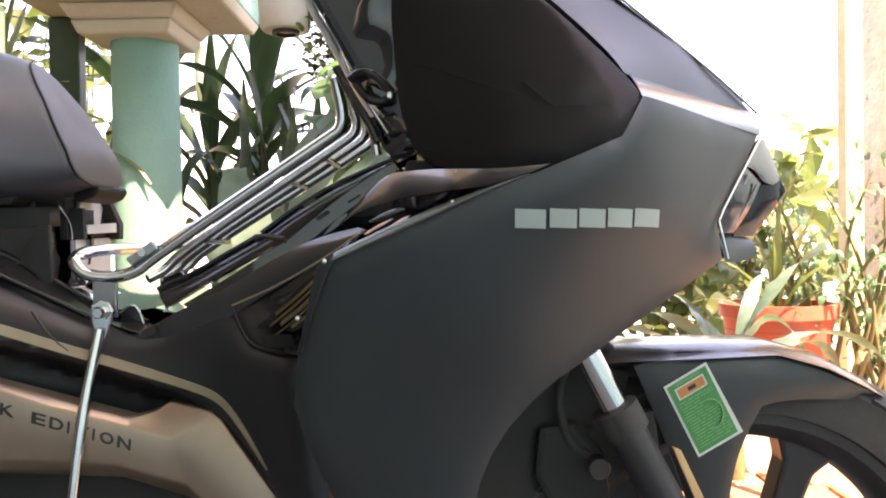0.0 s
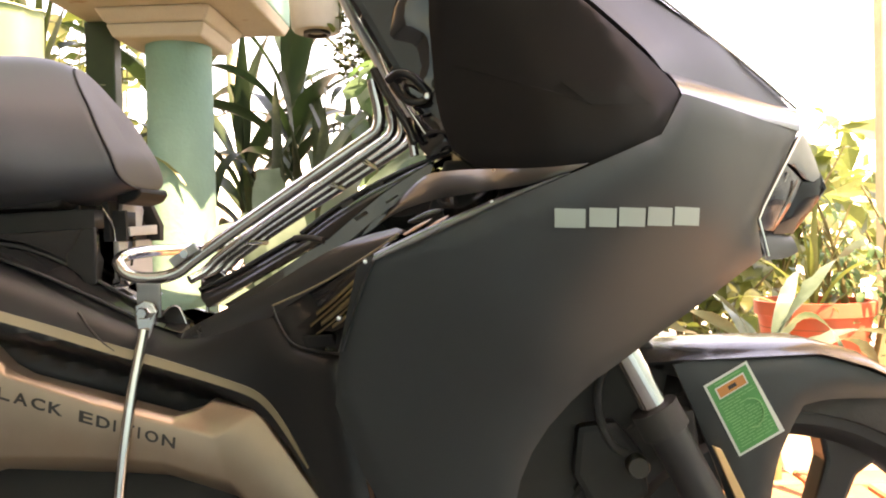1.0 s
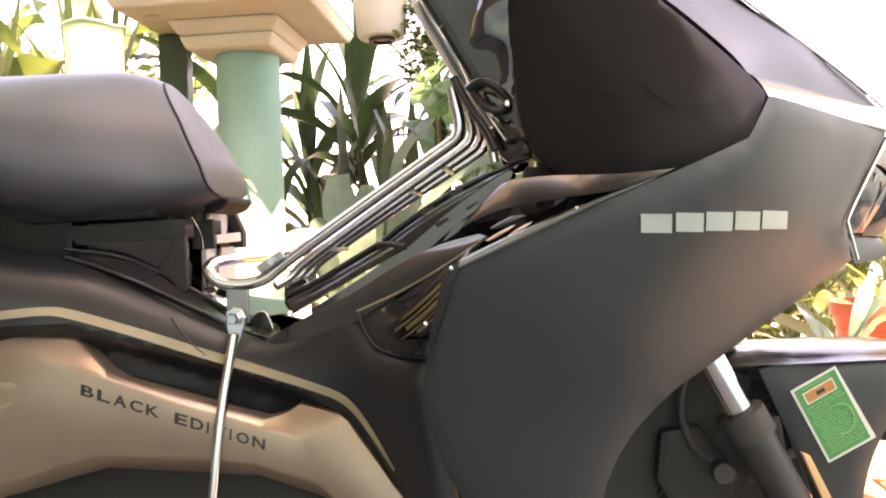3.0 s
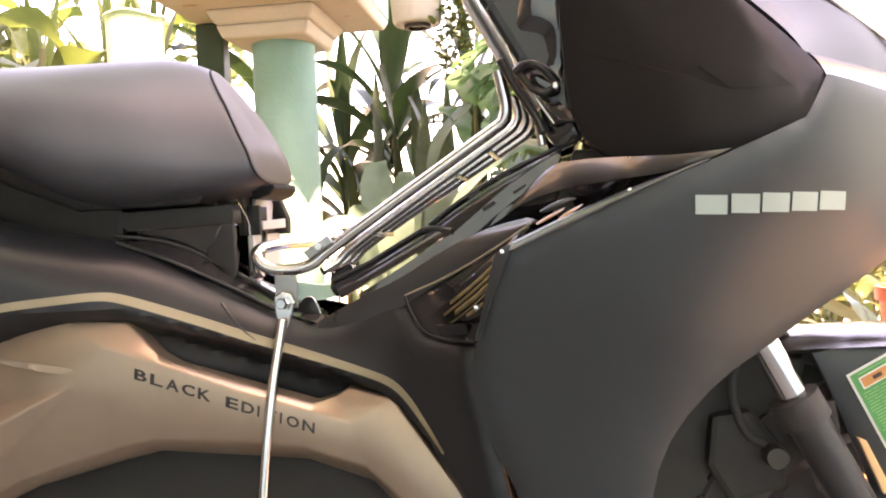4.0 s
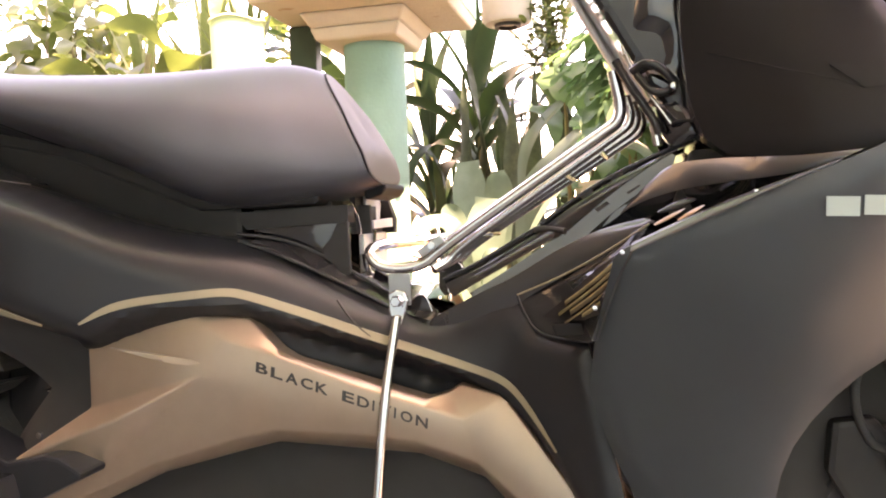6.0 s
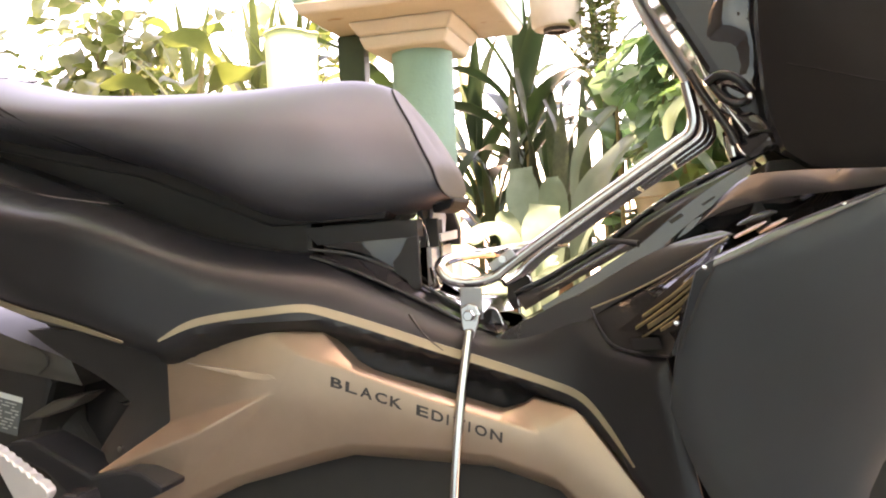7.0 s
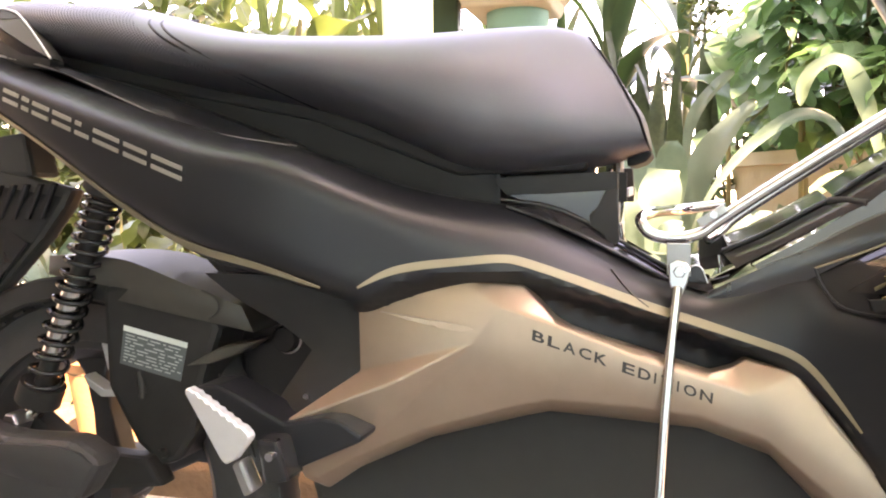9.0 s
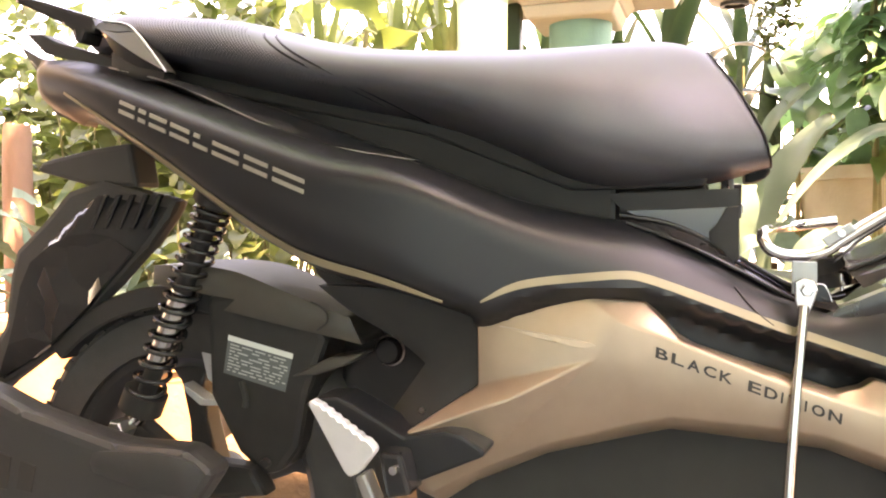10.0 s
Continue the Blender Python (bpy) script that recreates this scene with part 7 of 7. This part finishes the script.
ledge = box("low_brick_ledge", (0.35, 1.60, 0.0), (1.30, 2.0, 0.235), CREAM, None, 0.008, "low concrete ledge with pots on it", "", "ledge")
pot_of("flower_pot", "red plastic flower pot on the low ledge", 0.715, 1.72, 0.235, 0.215, 0.085, 0.112, TERRACOTTA)
strap_plant("reed_plant", "slender reedy plant in the red pot", (0.715, 1.72, 0.42), (0.715, 1.72, 0.46), 18, STRAP_SUN, 0.55, rng, spread=0.5, trunk=0.006)
for x, y, z in ((0.86, 1.66, 0.55), (0.93, 1.70, 0.40), (0.80, 1.78, 0.62)):
    bush("trailing_shrub", "sunlit pale trailing shrub in front of the tree", (x, y, z), (0.12, 0.08, 0.22), 120, OVAL, rng, 0.45, 0.235, group="trailing shrubs")
bush("sunlit_shrub", "sunlit yellow-green shrub behind the scooter", (1.0, 2.9, 0.66), (0.4, 0.25, 0.30), 170, OVAL_SUN, rng, 0.9, group="sunlit shrubs")
bush("sunlit_shrub", "sunlit yellow-green shrub behind the scooter", (0.72, 2.5, 0.45), (0.3, 0.2, 0.2), 110, OVAL_SUN, rng, 0.8, group="sunlit shrubs")

pot_of("flower_pot", "weathered yellow clay pot with mottled sides", 0.06, 1.98, 0.36, 0.345, 0.19, 0.255, CLAY, 56)
box("pot_plinth", (-0.16, 1.78, 0.0), (0.30, 2.2, 0.36), CREAM, None, 0.01, "concrete plinth under the clay pot", "", "plinth")
for x, y, r, h in ((-1.54, 1.44, 0.10, 0.20), (-1.98, 1.50, 0.11, 0.26), (-1.90, 1.72, 0.13, 0.28)):
    pot_of("flower_pot", "orange terracotta flower pot in the garden bed", x, y, 0.098, h, r * 0.75, r, ORANGE)
bush("sunlit_shrub", "sunlit yellow-green shrub behind the scooter", (-1.72, 1.98, 0.50), (0.26, 0.10, 0.20), 90, OVAL_SUN, rng, 1.0, group="sunlit shrubs")

tree = thing("tree", "old tree with pale flaking mossy bark", "tree")
bm = bmesh.new()
rings = []
for i in range(26):
    z = -0.05 + i * 0.125
    ring = []
    for k in range(36):
        a = k * math.tau / 36
        r = 0.165 * (1 + 0.35 * math.exp(-z * 5)) * (1 - 0.03 * z) + 0.014 * noise.noise(Vector((math.cos(a) * 2.2, math.sin(a) * 2.2, z * 2.0)))
        ring.append(bm.verts.new((1.205 + 0.02 * math.sin(z * 1.3) + r * math.cos(a), 2.05 + r * math.sin(a), z)))
    rings.append(ring)
for a, b in zip(rings, rings[1:]):
    for k in range(36):
        bm.faces.new((a[k - 1], a[k], b[k], b[k - 1]))
trunk = part("trunk", bm, BARK, tree)
for k, (dx, dy, dz) in enumerate(((0.3, 0.5, 1.0), (-1.2, 0.2, 0.95), (-2.4, 0.1, 1.0), (-0.4, -0.5, 1.0))):
    stem(tree, [(1.22, 2.05, 2.8), (1.22 + dx * 0.5, 2.05 + dy * 0.5, 3.1 + 0.3 * dz), (1.22 + dx * 1.4, 2.05 + dy * 1.4, 3.3 + dz)], 0.09, 0.03, BARK, "limb")
bm = bmesh.new()
for k in range(4200):
    # unseen uneven crown in clumps, spread over bed and porch edge to shade them
    q = Vector((far.uniform(-3.4, 1.9), far.uniform(-0.10, 3.4), 4.5 + far.gauss(0, 0.30)))
    if noise.noise(Vector((q.x * 1.1, q.y * 1.1, 7.0))) < -0.12:
        continue
    s = far.uniform(0.08, 0.16)
    m = Matrix.Translation(q) @ Euler((far.uniform(-0.8, 0.8), far.uniform(-0.8, 0.8), far.uniform(0, 6.28))).to_matrix().to_4x4()
    v = [bm.verts.new(m @ Vector(e)) for e in ((0, -s, 0), (s * 0.5, 0, 0.01), (0, s, 0), (-s * 0.5, 0, 0.01))]
    bm.faces.new(v)
part("crown", bm, LEAF_MID, tree, "", False)
box("timber_post", (0.955, 1.90, 0.0), (0.998, 1.94, 2.4), TIMBER, None, 0.003, "yellow timber post against the tree", "", "post")

# brick pavers beside the porch, laid loosely
paving = tagged(new("brick_strip"), "strip of loose red brick pavers along the porch", "pavement", "", "structure")
bm = bmesh.new()
bmesh.ops.create_cube(bm, size=1, matrix=Matrix.Diagonal((0.195, 0.092, 0.05, 1)))
bmesh.ops.bevel(bm, geom=list(bm.edges), offset=0.004, segments=1, affect="EDGES")
brick_mesh = bpy.data.meshes.new("brick")
bm.to_mesh(brick_mesh)
bm.free()
brick_mesh.materials.append(BRICK)
for i in range(12):
    for j in range(5):
        ob = new("brick", brick_mesh)
        ob.parent = paving
        ob.matrix_basis = pose(0.1 + i * 0.205 + (0.1 if j % 2 else 0), 1.36 + j * 0.102, 0.098 + rng.uniform(-0.003, 0.008), rng.uniform(-1, 1), rng.uniform(-1, 1), rng.uniform(-2, 2))
